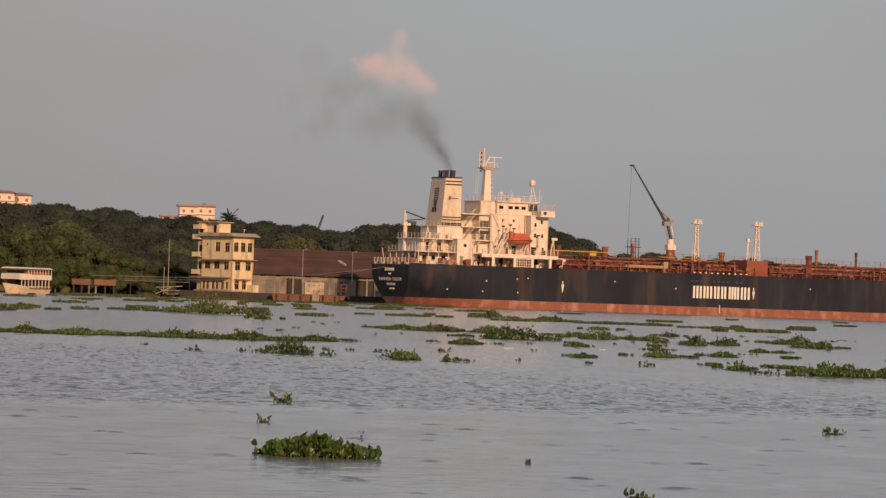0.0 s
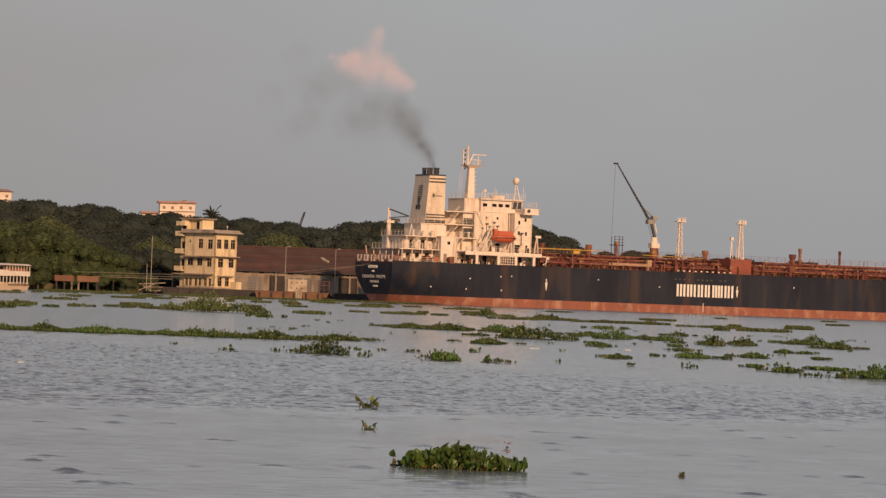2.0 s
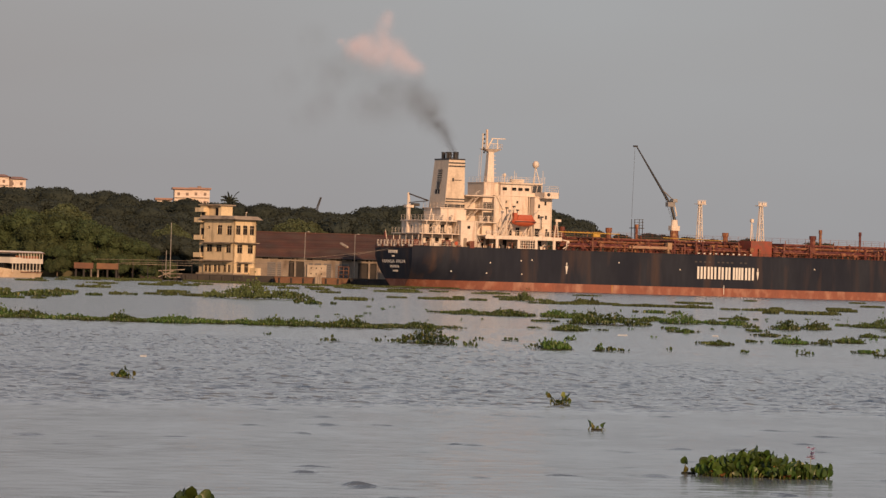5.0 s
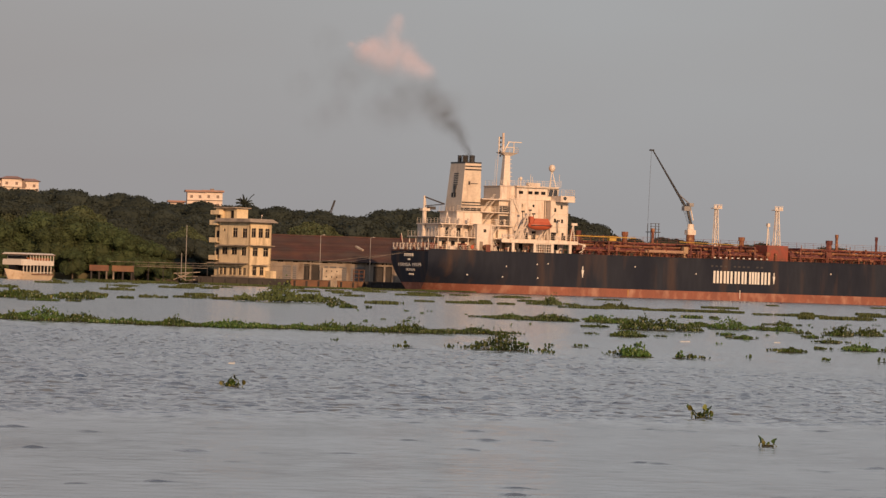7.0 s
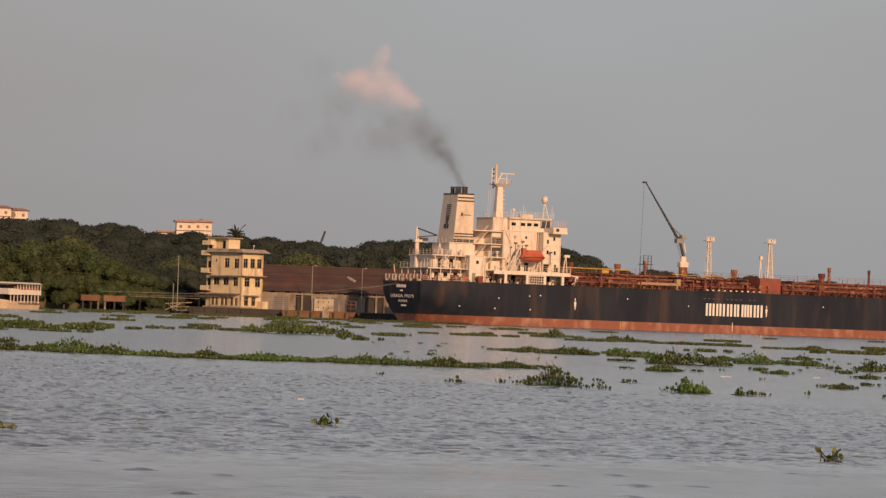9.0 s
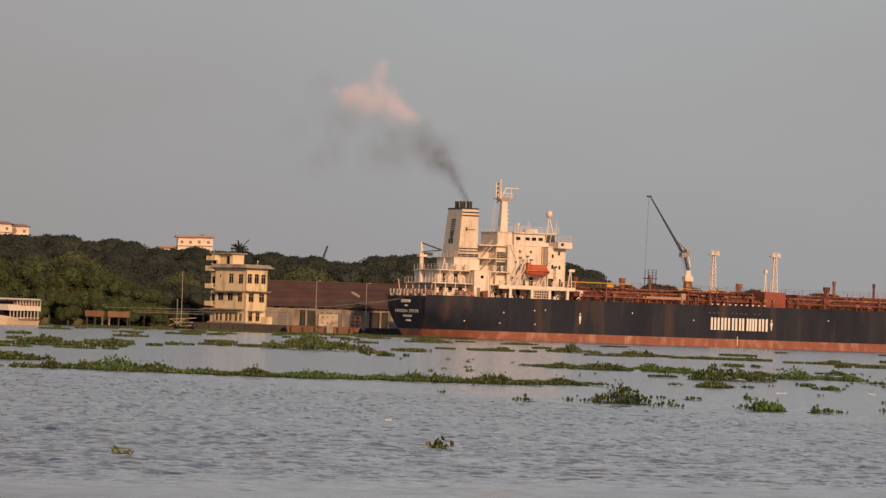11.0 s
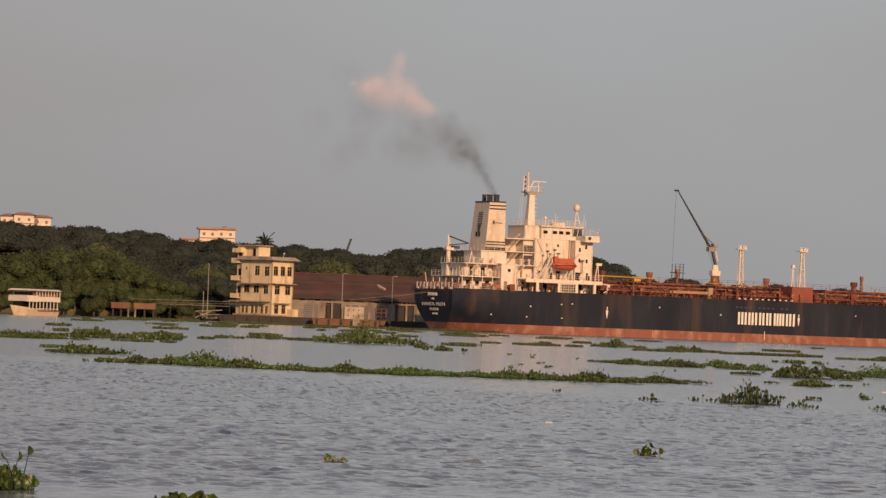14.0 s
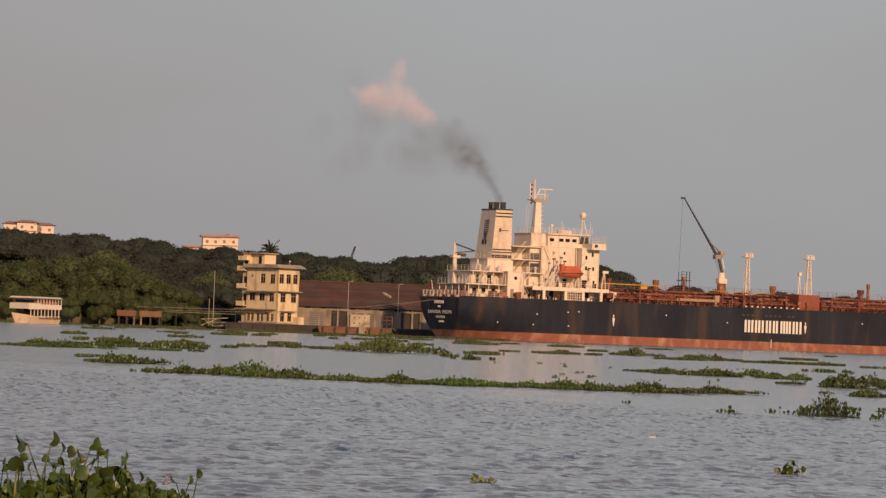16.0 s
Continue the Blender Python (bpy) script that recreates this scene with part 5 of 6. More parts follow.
def light_pole(x, y, z0, z1, label="tall grey lamp pole on the quay", r=0.09, head=True):
    p = thing("lamp_pole", label, "pole", pose(x, y, z0))
    part("shaft", Geo().tube((0, 0, 0), (0, 0, z1 - z0), r, 7, r * 0.7), M_POLE, p)
    if head:
        part("lamp_head", Geo().tube((0, 0, z1 - z0), (0.7, -0.2, z1 - z0 + 0.12), 0.06, 5).box(0.5, 0.95, -0.35, -0.1, z1 - z0 + 0.05, z1 - z0 + 0.2), M_POLE, p)
    return p


light_pole(-25.7, 896, 1.4, 11.0)
light_pole(-15.1, 897, 1.4, 10.8)
light_pole(-53.0, 876, 0.5, 12.0, "thin steel navigation pole", 0.09, False)
short = light_pole(-53.9, 876, 0.5, 6.2, "short thin steel pole beside the jetty", 0.09, False)

# old jetty: rusty tanks on piles, catwalk
jetty = thing("old_jetty", "old rusty jetty with two platforms on piles and a long catwalk", "jetty", pose(-71.5, 858, 0, 0, 0, 3))
for a, b in ((0, 3.9), (4.6, 9.0)):
    part("platform", Geo().box(a, b, 0, 3.5, 1.9, 3.1), M_RUSTY, jetty)
for k, x0 in enumerate((0.4, 2.0, 3.5, 4.9, 6.8, 8.6)):
    part("pile_leg", Geo().tube((x0, 0.6, -1.5), (x0, 0.6, 1.95), 0.2, 7), M_QUAY if k not in (2, 3) else M_CONCRETE, jetty)
part("catwalk", Geo().box(8.5, 24, 1.0, 1.5, 3.08, 3.15).tube((4, 1.2, 3.9), (24, 1.2, 4.1), 0.03, 5), M_CONCRETE, jetty)
for k in range(6):
    part("catwalk_post", Geo().tube((9 + k * 3, 1.2, -1), (9 + k * 3, 1.2, 4.0), 0.08, 5), M_QUAY, jetty)
wreck = thing("timber_frame", "pale broken timber frame at the bank", "timber", pose(-55.2, 872, 0.4))
for a, b in (((0, 0, 0.2), (3.2, 0, 1.6)), ((0.3, 0.2, 1.6), (2.6, 0, 0.1)), ((0, 0, 1.5), (5.5, 0, 1.9)), ((2.4, 0, 0.1), (4.5, 0, 0.3)), ((1.6, 0, 0.9), (5.0, 0, 1.0))):
    part("timber", Geo().tube(a, b, 0.1, 6), M_CONCRETE, wreck)
lines = thing("mooring_lines", "long mooring ropes from the tanker's stern to the jetty", "rope")
for z0, end in ((8.0, (-40.0, 876, 3.9)), (7.6, (-62, 860, 3.4))):
    p0, p1 = Vector((-6.0, 838, z0)), Vector(end)
    pts = [p0.lerp(p1, k / 12) - Vector((0, 0, 2.4 * math.sin(math.pi * k / 12) * 0.5)) for k in range(13)]
    part("rope", Geo().path(pts, 0.032, 4), M_CONCRETE, lines)

# ---- far houses above the trees ----


def far_house(x, y, label, wings, flat):
    """Upper storeys over the treetops; wings: x0, x1, depth offset, eave height."""
    h = thing("apartment_house", label, "house", pose(x, y, 1.3, 0, 0, 6))
    for a, b, off, top in wings:
        w = part("wall", Geo().box(a, b, off, off + 11, 0, top), M_FARWALL, h)
        if flat:
            part("roof", Geo().box(a - 0.9, b + 0.6, off - 1.2, off + 11.5, top, top + 0.75), M_FARROOF, h, "flat roof with a wide overhang")
        else:
            part("roof", Geo().hexa([(a - 0.9, off - 1.1, top), (b + 0.9, off - 1.1, top), (b + 0.9, off + 12, top), (a - 0.9, off + 12, top)], [(a + 1.8, off + 4, top + 1.1), (b - 1.8, off + 4, top + 1.1), (b - 1.8, off + 7, top + 1.1), (a + 1.8, off + 7, top + 1.1)]), M_FARROOF, h, "red-brown hipped roof")
        n = max(2, round((b - a) / 4))
        for lvl in range(2):
            z0 = top - 2.5 - lvl * 3.5
            for k in range(n):
                x0 = a + (b - a) * (k + 0.5) / n
                win = part("window", Geo().box(x0 - 0.8, x0 + 0.8, off - 0.1, off, z0 - 0.1, z0 + 1.3), M_FARWALL, w)
                part("pane", Geo().box(x0 - 0.55, x0 + 0.55, off - 0.14, off + 0.02, z0, z0 + 1.2), M_BROWNSHADE, win)
            part("balcony", Geo().box(a, b, off - 1.0, off, z0 - 0.9, z0 - 0.7), M_FARWALL, w)
    if not flat:
        # recess shade put in as a brown strip proud of the wall
        part("porch", Geo().box(9.2, 10.6, 0.5, 0.9, 0, 36.9), M_BROWNSHADE, h, "brown strip with the shade of the stair recess in its colour")
    else:
        part("roof_tank", Geo().box(9.6, 11.2, 3.0, 5.0, 36.1, 36.8), M_BROWNSHADE, h, "dark water tank")
    return h


# brown of tank, panes and recess strip; room and recess shade is in it
M_BROWNSHADE = mat("brown_window_pane", (0.22, 0.15, 0.12), 0.6, scale=1.0)
far_house(-183.8, 1741, "pinkish apartment house with red hipped roofs above the trees", ((-4.6, 1.4, 1.5, 37.5), (0.8, 9.0, 0.0, 38.2), (8.6, 16.0, 0.8, 37.4)), False)
far_house(-106.4, 1745, "flat-roofed pale house standing above the treetops", ((0, 7.0, 0.0, 35.2), (7.0, 14.6, 0.8, 35.4), (-7.0, -1.0, 4.0, 30.7)), True)

# ---- trees ----


def leaf_cloud(rng, lobes, count, size, k0, k1):
    """Leaf tufts scattered on and in several lobes."""
    geo = Geo()
    for _ in range(count):
        cx, cy, cz, rx, ry, rz = rng.choice(lobes)
        th, ph = rng.uniform(0, 2 * math.pi), math.acos(rng.uniform(-0.55, 1))
        k = rng.uniform(k0, k1)
        p = Vector((cx + rx * k * math.sin(ph) * math.cos(th), cy + ry * k * math.sin(ph) * math.sin(th), cz + rz * k * math.cos(ph)))
        s = size * rng.uniform(0.6, 1.4)
        a = Vector((rng.uniform(-1, 1), rng.uniform(-1, 1), rng.uniform(-0.5, 0.5))).normalized() * s
        b = Vector((rng.uniform(-1, 1), rng.uniform(-1, 1), rng.uniform(-0.6, 0.9))).normalized() * s
        c = Vector((0, 0, s * rng.uniform(0.2, 0.6)))
        geo.add([p - a, p - b * 0.7, p + a * 0.9, p + b + c], [(0, 1, 2), (0, 2, 3)])
    return geo


def tree(rng, height, spread, label, material, flat, count, size, low=0.35, k0=0.84, k1=1.02, core=0.88):
    t = thing("tree", label, "tree")
    trunk = Geo().tube((0, 0, -0.5), (0, 0, height * low), 0.06 * height * 0.5, 8, 0.03 * height * 0.5)
    lobes = []
    n = rng.randint(7, 10)
    for k in range(n):
        ang = 2 * math.pi * k / n + rng.uniform(-0.3, 0.3)
        rad = spread * rng.uniform(0.30, 0.62)
        z = height * (0.84 - 0.16 * (rad / spread)) * rng.uniform(0.93, 1.0)
        r = spread * rng.uniform(0.30, 0.46)
        lobes.append((rad * math.cos(ang), rad * math.sin(ang), z, r, r, r * flat))
        trunk.tube((0, 0, height * low * 0.85), (rad * math.cos(ang) * 0.8, rad * math.sin(ang) * 0.8, z), 0.014 * height, 6, 0.006 * height)
    lobes.append((0, 0, height * 0.84, spread * 0.45, spread * 0.45, height * 0.16))
    if low < 0.3:
        for k in range(8):
            ang = 2 * math.pi * k / 8
            lobes.append((spread * 0.5 * math.cos(ang), spread * 0.5 * math.sin(ang), height * rng.uniform(0.25, 0.5), spread * 0.42, spread * 0.42, height * 0.24))
    part("trunk", trunk, M_BARK, t)
    crown = leaf_cloud(rng, lobes, count, size, k0, k1)
    inner = Geo()
    for cx, cy, cz, rx, ry, rz in lobes:
        inner.ball((cx, cy, cz), rx * core, ry * core, rz * core, 6, 10, 0.10, rng)
    part("crown", crown, material, t)
    part("inner_crown", inner, material, t)
    return t


rng = random.Random(5)
RAIN = "broad dark green rain tree in the grove behind the quay"
MANG = "dense bushy green tree at the water's edge"
rain = [tree(rng, 20, 11.5, RAIN, M_LEAF_FAR, 0.42, 6500, 0.27, k0=0.90, core=0.93) for _ in range(3)]
bush = [tree(rng, 12, 8, "low dark tree of the undergrowth behind the quay", M_LEAF_FAR, 0.8, 5200, 0.25, 0.15, 0.82, 1.06, 0.84) for _ in range(2)]
mang = [tree(rng, 11, 5.5, MANG, M_LEAF_NEAR, 0.8, 7500, 0.19, 0.2, 0.78, 1.08, 0.80) for _ in range(3)]
used = set()


def plant_tree(kinds, x, y, z, s, turn, group):
    src = rng.choice(kinds)
    m = pose(x, y, z, 0, 0, turn)
    if src.name in used:
        ob = copy_thing(src, m)
    else:
        ob = src
        used.add(src.name)
        ob.matrix_basis = m
    ob.scale = (s, s, s)
    ob["group"] = group


# skyline of the grove: x, height of the treetops
SKY = [(-260, 24), (-124, 24.1), (-117, 23.1), (-101, 23.1), (-93, 22.9), (-84, 22.3), (-78, 21.8), (-70.6, 21.6), (-63, 21.6), (-57, 21.2), (-45, 20.6), (-36, 20.6), (-31, 19.5), (-26.5, 18.5), (-23, 19.3), (-19, 19.9), (-11.6, 20.7), (0, 21.0), (10, 20.6), (30, 21.3), (42, 19.0), (50, 13)]


def skyline(x):
    for (xa, ha), (xb, hb) in zip(SKY, SKY[1:]):
        if xa <= x <= xb:
            return ha + (hb - ha) * (x - xa) / (xb - xa)
    return 0


x = -146.0
while x < 43:
    plant_tree(rain, x, 1130 + rng.uniform(-12, 12), 1.3, (skyline(x) - 1.3) / 19.6 * rng.uniform(0.95, 1.02), rng.uniform(0, 360), "trees of the grove")
    x += rng.uniform(4.5, 6.5)
x = -140.0
while x < 35:
    plant_tree(rain, x, 1070 + rng.uniform(-15, 15), 1.3, (skyline(x) - 1.3) / 19.6 * rng.uniform(0.66, 0.86), rng.uniform(0, 360), "trees of the grove")
    x += rng.uniform(8, 11)
x = -136.0
while x < 45:
    plant_tree(bush, x, 1010 + rng.uniform(-12, 12), 1.0, rng.uniform(0.72, 1.0), rng.uniform(0, 360), "undergrowth of the grove")
    x += rng.uniform(6, 8)
x = -130.0
while x < 42:
    plant_tree(bush, x, 1045 + rng.uniform(-6, 6), 1.0, rng.uniform(1.15, 1.35), rng.uniform(0, 360), "undergrowth of the grove")
    x += rng.uniform(6, 8)
x = 60.0
while x < 240:
    plant_tree(rain, x, 1650 + rng.uniform(-30, 30), 1.3, (1.03 - 0.0020 * max(0.0, x - 118)) * rng.uniform(0.93, 1.03), rng.uniform(0, 360), "trees on the far shore")
    x += rng.uniform(6.5, 9.5)
for x0, h in ((-104, 12.5), (-98, 10.5), (-93, 12.0), (-88, 10), (-84.5, 13.5), (-80.5, 11), (-77, 13.2), (-73.5, 12), (-70.5, 11.5), (-67, 10.4), (-64, 9.0), (-61, 8.0), (-58.5, 6.6), (-110, 12)):
    plant_tree(mang, x0, 876 + rng.uniform(-3, 6) - 0.25 * (x0 + 80) * (x0 < -80), 0.6, h / 11.0, rng.uniform(0, 360), "trees at the bank")
for x0, h in ((-101, 5), (-95, 6), (-90, 5.5), (-82, 5), (-76, 6), (-69, 5), (-63, 4.6), (-57, 4.2)):
    plant_tree(mang, x0, 869 + rng.uniform(-2, 2), 0.4, h / 11.0, rng.uniform(0, 360), "trees at the bank")

x = -112.0
while x < -53:
    plant_tree(mang, x, 881 + rng.uniform(-2, 2) - 0.22 * (x + 80) * (x < -80), -0.6, rng.uniform(0.36, 0.5), rng.uniform(0, 360), "trees at the bank")
    x += rng.uniform(1.8, 2.6)
for x0, h in ((-60, 8.5), (-57, 9.5), (-54, 9.0), (-51, 8.0), (-63, 9.5), (-67, 10), (-48.5, 7)):
    plant_tree(bush, x0, 935 + rng.uniform(-5, 5), 0.6, h / 12, rng.uniform(0, 360), "undergrowth of the grove")

# a few paler crowns that stand out of the grove
pale = [tree(rng, 11, 5.0, "round pale green tree standing among the dark grove", M_LEAF_PALE, 0.85, 6000, 0.2, 0.3, 0.85, 1.05, 0.86) for _ in range(2)]
for x0, y0, s0 in ((-114, 996, 1.02), (-108, 990, 1.0), (-119, 985, 1.05)):
    plant_tree(rain, x0, y0, 1.0, s0, rng.uniform(0, 360), "trees of the grove")
for x0, y0, h in ((-84.6, 985, 17.5), (-31.0, 985, 15.3), (-27.6, 990, 14.6), (-101.0, 980, 14.6), (-59.5, 985, 13.0), (-92.0, 975, 12.0)):
    plant_tree(pale, x0, y0, 1.0, h / 11.0 * 0.92, rng.uniform(0, 360), "paler trees of the grove")

# a palm behind the office
palm = thing("palm_tree", "dark coconut palm rising behind the office", "palm", pose(-46.3, 980, 1.3))
part("trunk", Geo().path([(0, 0, 0), (0.4, 0, 8), (0.2, 0, 16.7)], 0.22, 7), M_BARK, palm)
for k in range(18):
    ang = 2 * math.pi * k / 18
    rise = rng.uniform(0.5, 1.9)
    geo = Geo()
    prev = None
    for j in range(7):
        r = j * 0.36
        p = Vector((0.2 + r * math.cos(ang), r * math.sin(ang), 16.7 + rise * j * 0.48 - 0.055 * j * j))
        side = Vector((-math.sin(ang), math.cos(ang), 0)) * (0.42 - 0.05 * j)
        if prev:
            q, s0 = prev
            geo.add([q, q + s0 - Vector((0, 0, 0.25)), p + side - Vector((0, 0, 0.25)), p, p - side - Vector((0, 0, 0.25)), q - s0 - Vector((0, 0, 0.25))], [(0, 1, 2, 3), (0, 3, 4, 5)])
        prev = (p, side)
    part("frond", geo, M_LEAF_FAR, palm)

# far crane beyond the trees
far = thing("shipyard_crane", "tiny far-off crane jib over the treetops", "crane", pose(-35.7, 1300, 1.3))
part("jib", Geo().tube((0, 0, 0), (0, 0, 19), 0.35, 6).tube((0, 0, 19), (2.0, 0, 25.0), 0.2, 5).tube((0.5, 0, 19), (2.3, 0, 25.0), 0.14, 5), M_STEELGREY, far)

# ---- passenger ferry ----
ferry = thing("passenger_ferry", "white two-deck wooden passenger ferry with an open upper deck", "boat", pose(-63.0, 700, 0, 0, 0, 28))
FL = 12.0


geo = Geo()
verts, faces = [], []
us = [-FL, -FL + 0.4, -FL + 1.2, -FL + 2.4, -FL + 4, -6.5, -4, -1.5, 0]
lv = [-0.4, 0.15, 0.45, 0.8, 1.0]
for u in us:  # a hull with a high flared bow
    k = -u / FL
    top = 0.95 + 0.75 * k ** 2.2
    b = 1.8 * (1 - max(0.0, (k - 0.55) / 0.45) ** 2.4)
    row = [(u + 1.1 * (1 - f) * k ** 6, max(0.03, b * (0.78 + 0.22 * f)), -0.4 if f < 0 else f * top) for f in lv]
    verts += [(x, -y, z) for x, y, z in row] + [(x, y, z) for x, y, z in row[::-1]]
n = 2 * len(lv)
for i in range(len(us) - 1):
    faces += [(i * n + j, (i + 1) * n + j, (i + 1) * n + (j + 1) % n, i * n + (j + 1) % n) for j in range(n)]
faces.append(tuple(range((len(us) - 1) * n, len(us) * n)))
geo.add(verts, faces)
part("hull", geo, M_FERRYHULL, ferry, "cream painted wooden hull with a raised bow")
part("rubbing_strake", Geo().box(-6.4, 0.05, -1.86, -1.7, 0.80, 0.95), M_RUSTY, ferry)
part("lower_cabin", Geo().box(-8.4, -0.4, -1.25, 1.25, 0.9, 2.35).box(-9.8, -8.4, -0.6, 0.6, 1.1, 2.35), M_DARK, ferry)
for k in range(9):
    part("cabin_post", Geo().box(-8.7 + k * 1.03, -8.57 + k * 1.03, -1.62, -1.5, 0.9, 2.35), M_FERRY, ferry)
part("lower_rail", Geo().box(-6.4, -0.2, -1.74, -1.66, 1.15, 1.25), M_FERRY, ferry)
part("upper_deck", Geo().box(-9.8, 0.0, -1.85, 1.85, 2.35, 2.5), M_FERRY, ferry)
part("upper_bulwark", Geo().box(-9.8, 0.0, -1.85, -1.75, 2.5, 3.15).box(-9.8, -9.7, -1.75, 1.75, 2.5, 3.3).box(-9.8, 0, 1.75, 1.85, 2.5, 3.15).box(-9.9, -6.6, -1.92, -1.86, 2.3, 3.3), M_FERRY, ferry)
part("seating", Geo().box(-7.0, -0.4, -1.2, 1.2, 2.5, 3.62), M_SEAT, ferry, "rows of red-brown seats")
part("wheelhouse", Geo().box(-9.2, -7.4, -1.3, 1.3, 2.5, 4.0), M_FERRY, ferry)
part("wheelhouse_window", Geo().box(-9.25, -7.5, -1.35, 1.2, 3.35, 3.85), M_DARK, ferry)
for k in range(9):
    part("roof_post", Geo().box(-7.0 + k * 0.86, -6.88 + k * 0.86, -1.82, -1.72, 3.1, 4.15), M_FERRY, ferry)
    part("roof_post", Geo().box(-7.0 + k * 0.86, -6.88 + k * 0.86, 1.72, 1.82, 3.1, 4.15), M_FERRY, ferry)
part("roof", Geo().hexa([(-10.0, -2.0, 4.1), (0.2, -2.0, 4.1), (0.2, 2.0, 4.1), (-10.0, 2.0, 4.1)], [(-9.8, -1.4, 4.38), (0.1, -1.4, 4.38), (0.1, 1.4, 4.38), (-9.8, 1.4, 4.38)]), M_FERRY, ferry, "pale curved roof")
part("roof_stripe", Geo().box(-10.02, 0.22, -2.03, 2.03, 4.02, 4.12), M_RUSTY, ferry)
ferry.scale = (0.80, 1.15, 1.0)

# ---- floating water hyacinth ----
def leaf_geo(geo, base, lean, turn, h, size, cup, stem=True, sides=10, crinkle=None):
    """A swollen stem with one cupped round leaf at its tip."""
    d = Vector((math.cos(turn) * lean, math.sin(turn) * lean, 1)).normalized()
    tip = base + d * h
    if stem:
        geo.tube(base, tip, size * 0.12, 3, size * 0.05)
    out = Vector((math.cos(turn), math.sin(turn), 0))
    up = (d + out * cup).normalized()
    side = up.cross(out).normalized()
    nrm = side.cross(up).normalized()
    ring = []
    for k in range(sides):
        a = 2 * math.pi * k / sides
        r = size * (0.5 + 0.04 * math.cos(2 * a) + (crinkle.uniform(-0.05, 0.05) if crinkle else 0))
        lift = size * (0.26 * abs(math.sin(a)) ** 1.5 - 0.16 * max(0.0, -math.cos(a)) + (crinkle.uniform(-0.07, 0.07) if crinkle else 0))
        ring.append(tip + up * (size * 0.42 - r * math.cos(a)) + side * (r * math.sin(a)) + nrm * lift)
    centre = tip + up * size * 0.42
    geo.add([centre, *ring], [(0, k + 1, (k + 1) % sides + 1) for k in range(sides)])


def leaf_meshes():
    """Leaves of real size on short, middling and tall stems; the last two of each are yellowing and withered."""
    out = []
    r = random.Random(2)
    for h in (0.04, 0.10, 0.18, 0.30, 0.44):
        row = []
        for k in range(8):
            geo = Geo()
            leaf_geo(geo, Vector((0, 0, 0)), r.uniform(0.05, 0.5) * (1 - 1.4 * h), 0.0, h, r.uniform(0.050, 0.088), r.choice((-0.5, 0.2, 0.6, 1.2, 2.0)), sides=12, crinkle=r)
            me = geo.mesh("leaf", (M_HYA, M_HYAOLD, M_HYADEAD)[max(0, k - 5)], True)
            me.materials.append(M_STEM)
            for p in me.polygons[:5]:
                p.material_index = 1
            row.append(me)
        out.append((h, row))
    return out


LEAVES = leaf_meshes()


def root_mat(w, d, rng, z=0.03):
    geo = Geo()
    n = 14
    ring = [(0.5 * w * rng.uniform(0.75, 1.0) * math.cos(2 * math.pi * k / n), 0.5 * d * rng.uniform(0.75, 1.0) * math.sin(2 * math.pi * k / n)) for k in range(n)]
    geo.hexa([(x, y, -0.12) for x, y in ring], [(x * 0.9, y * 0.9, z) for x, y in ring])
    return geo


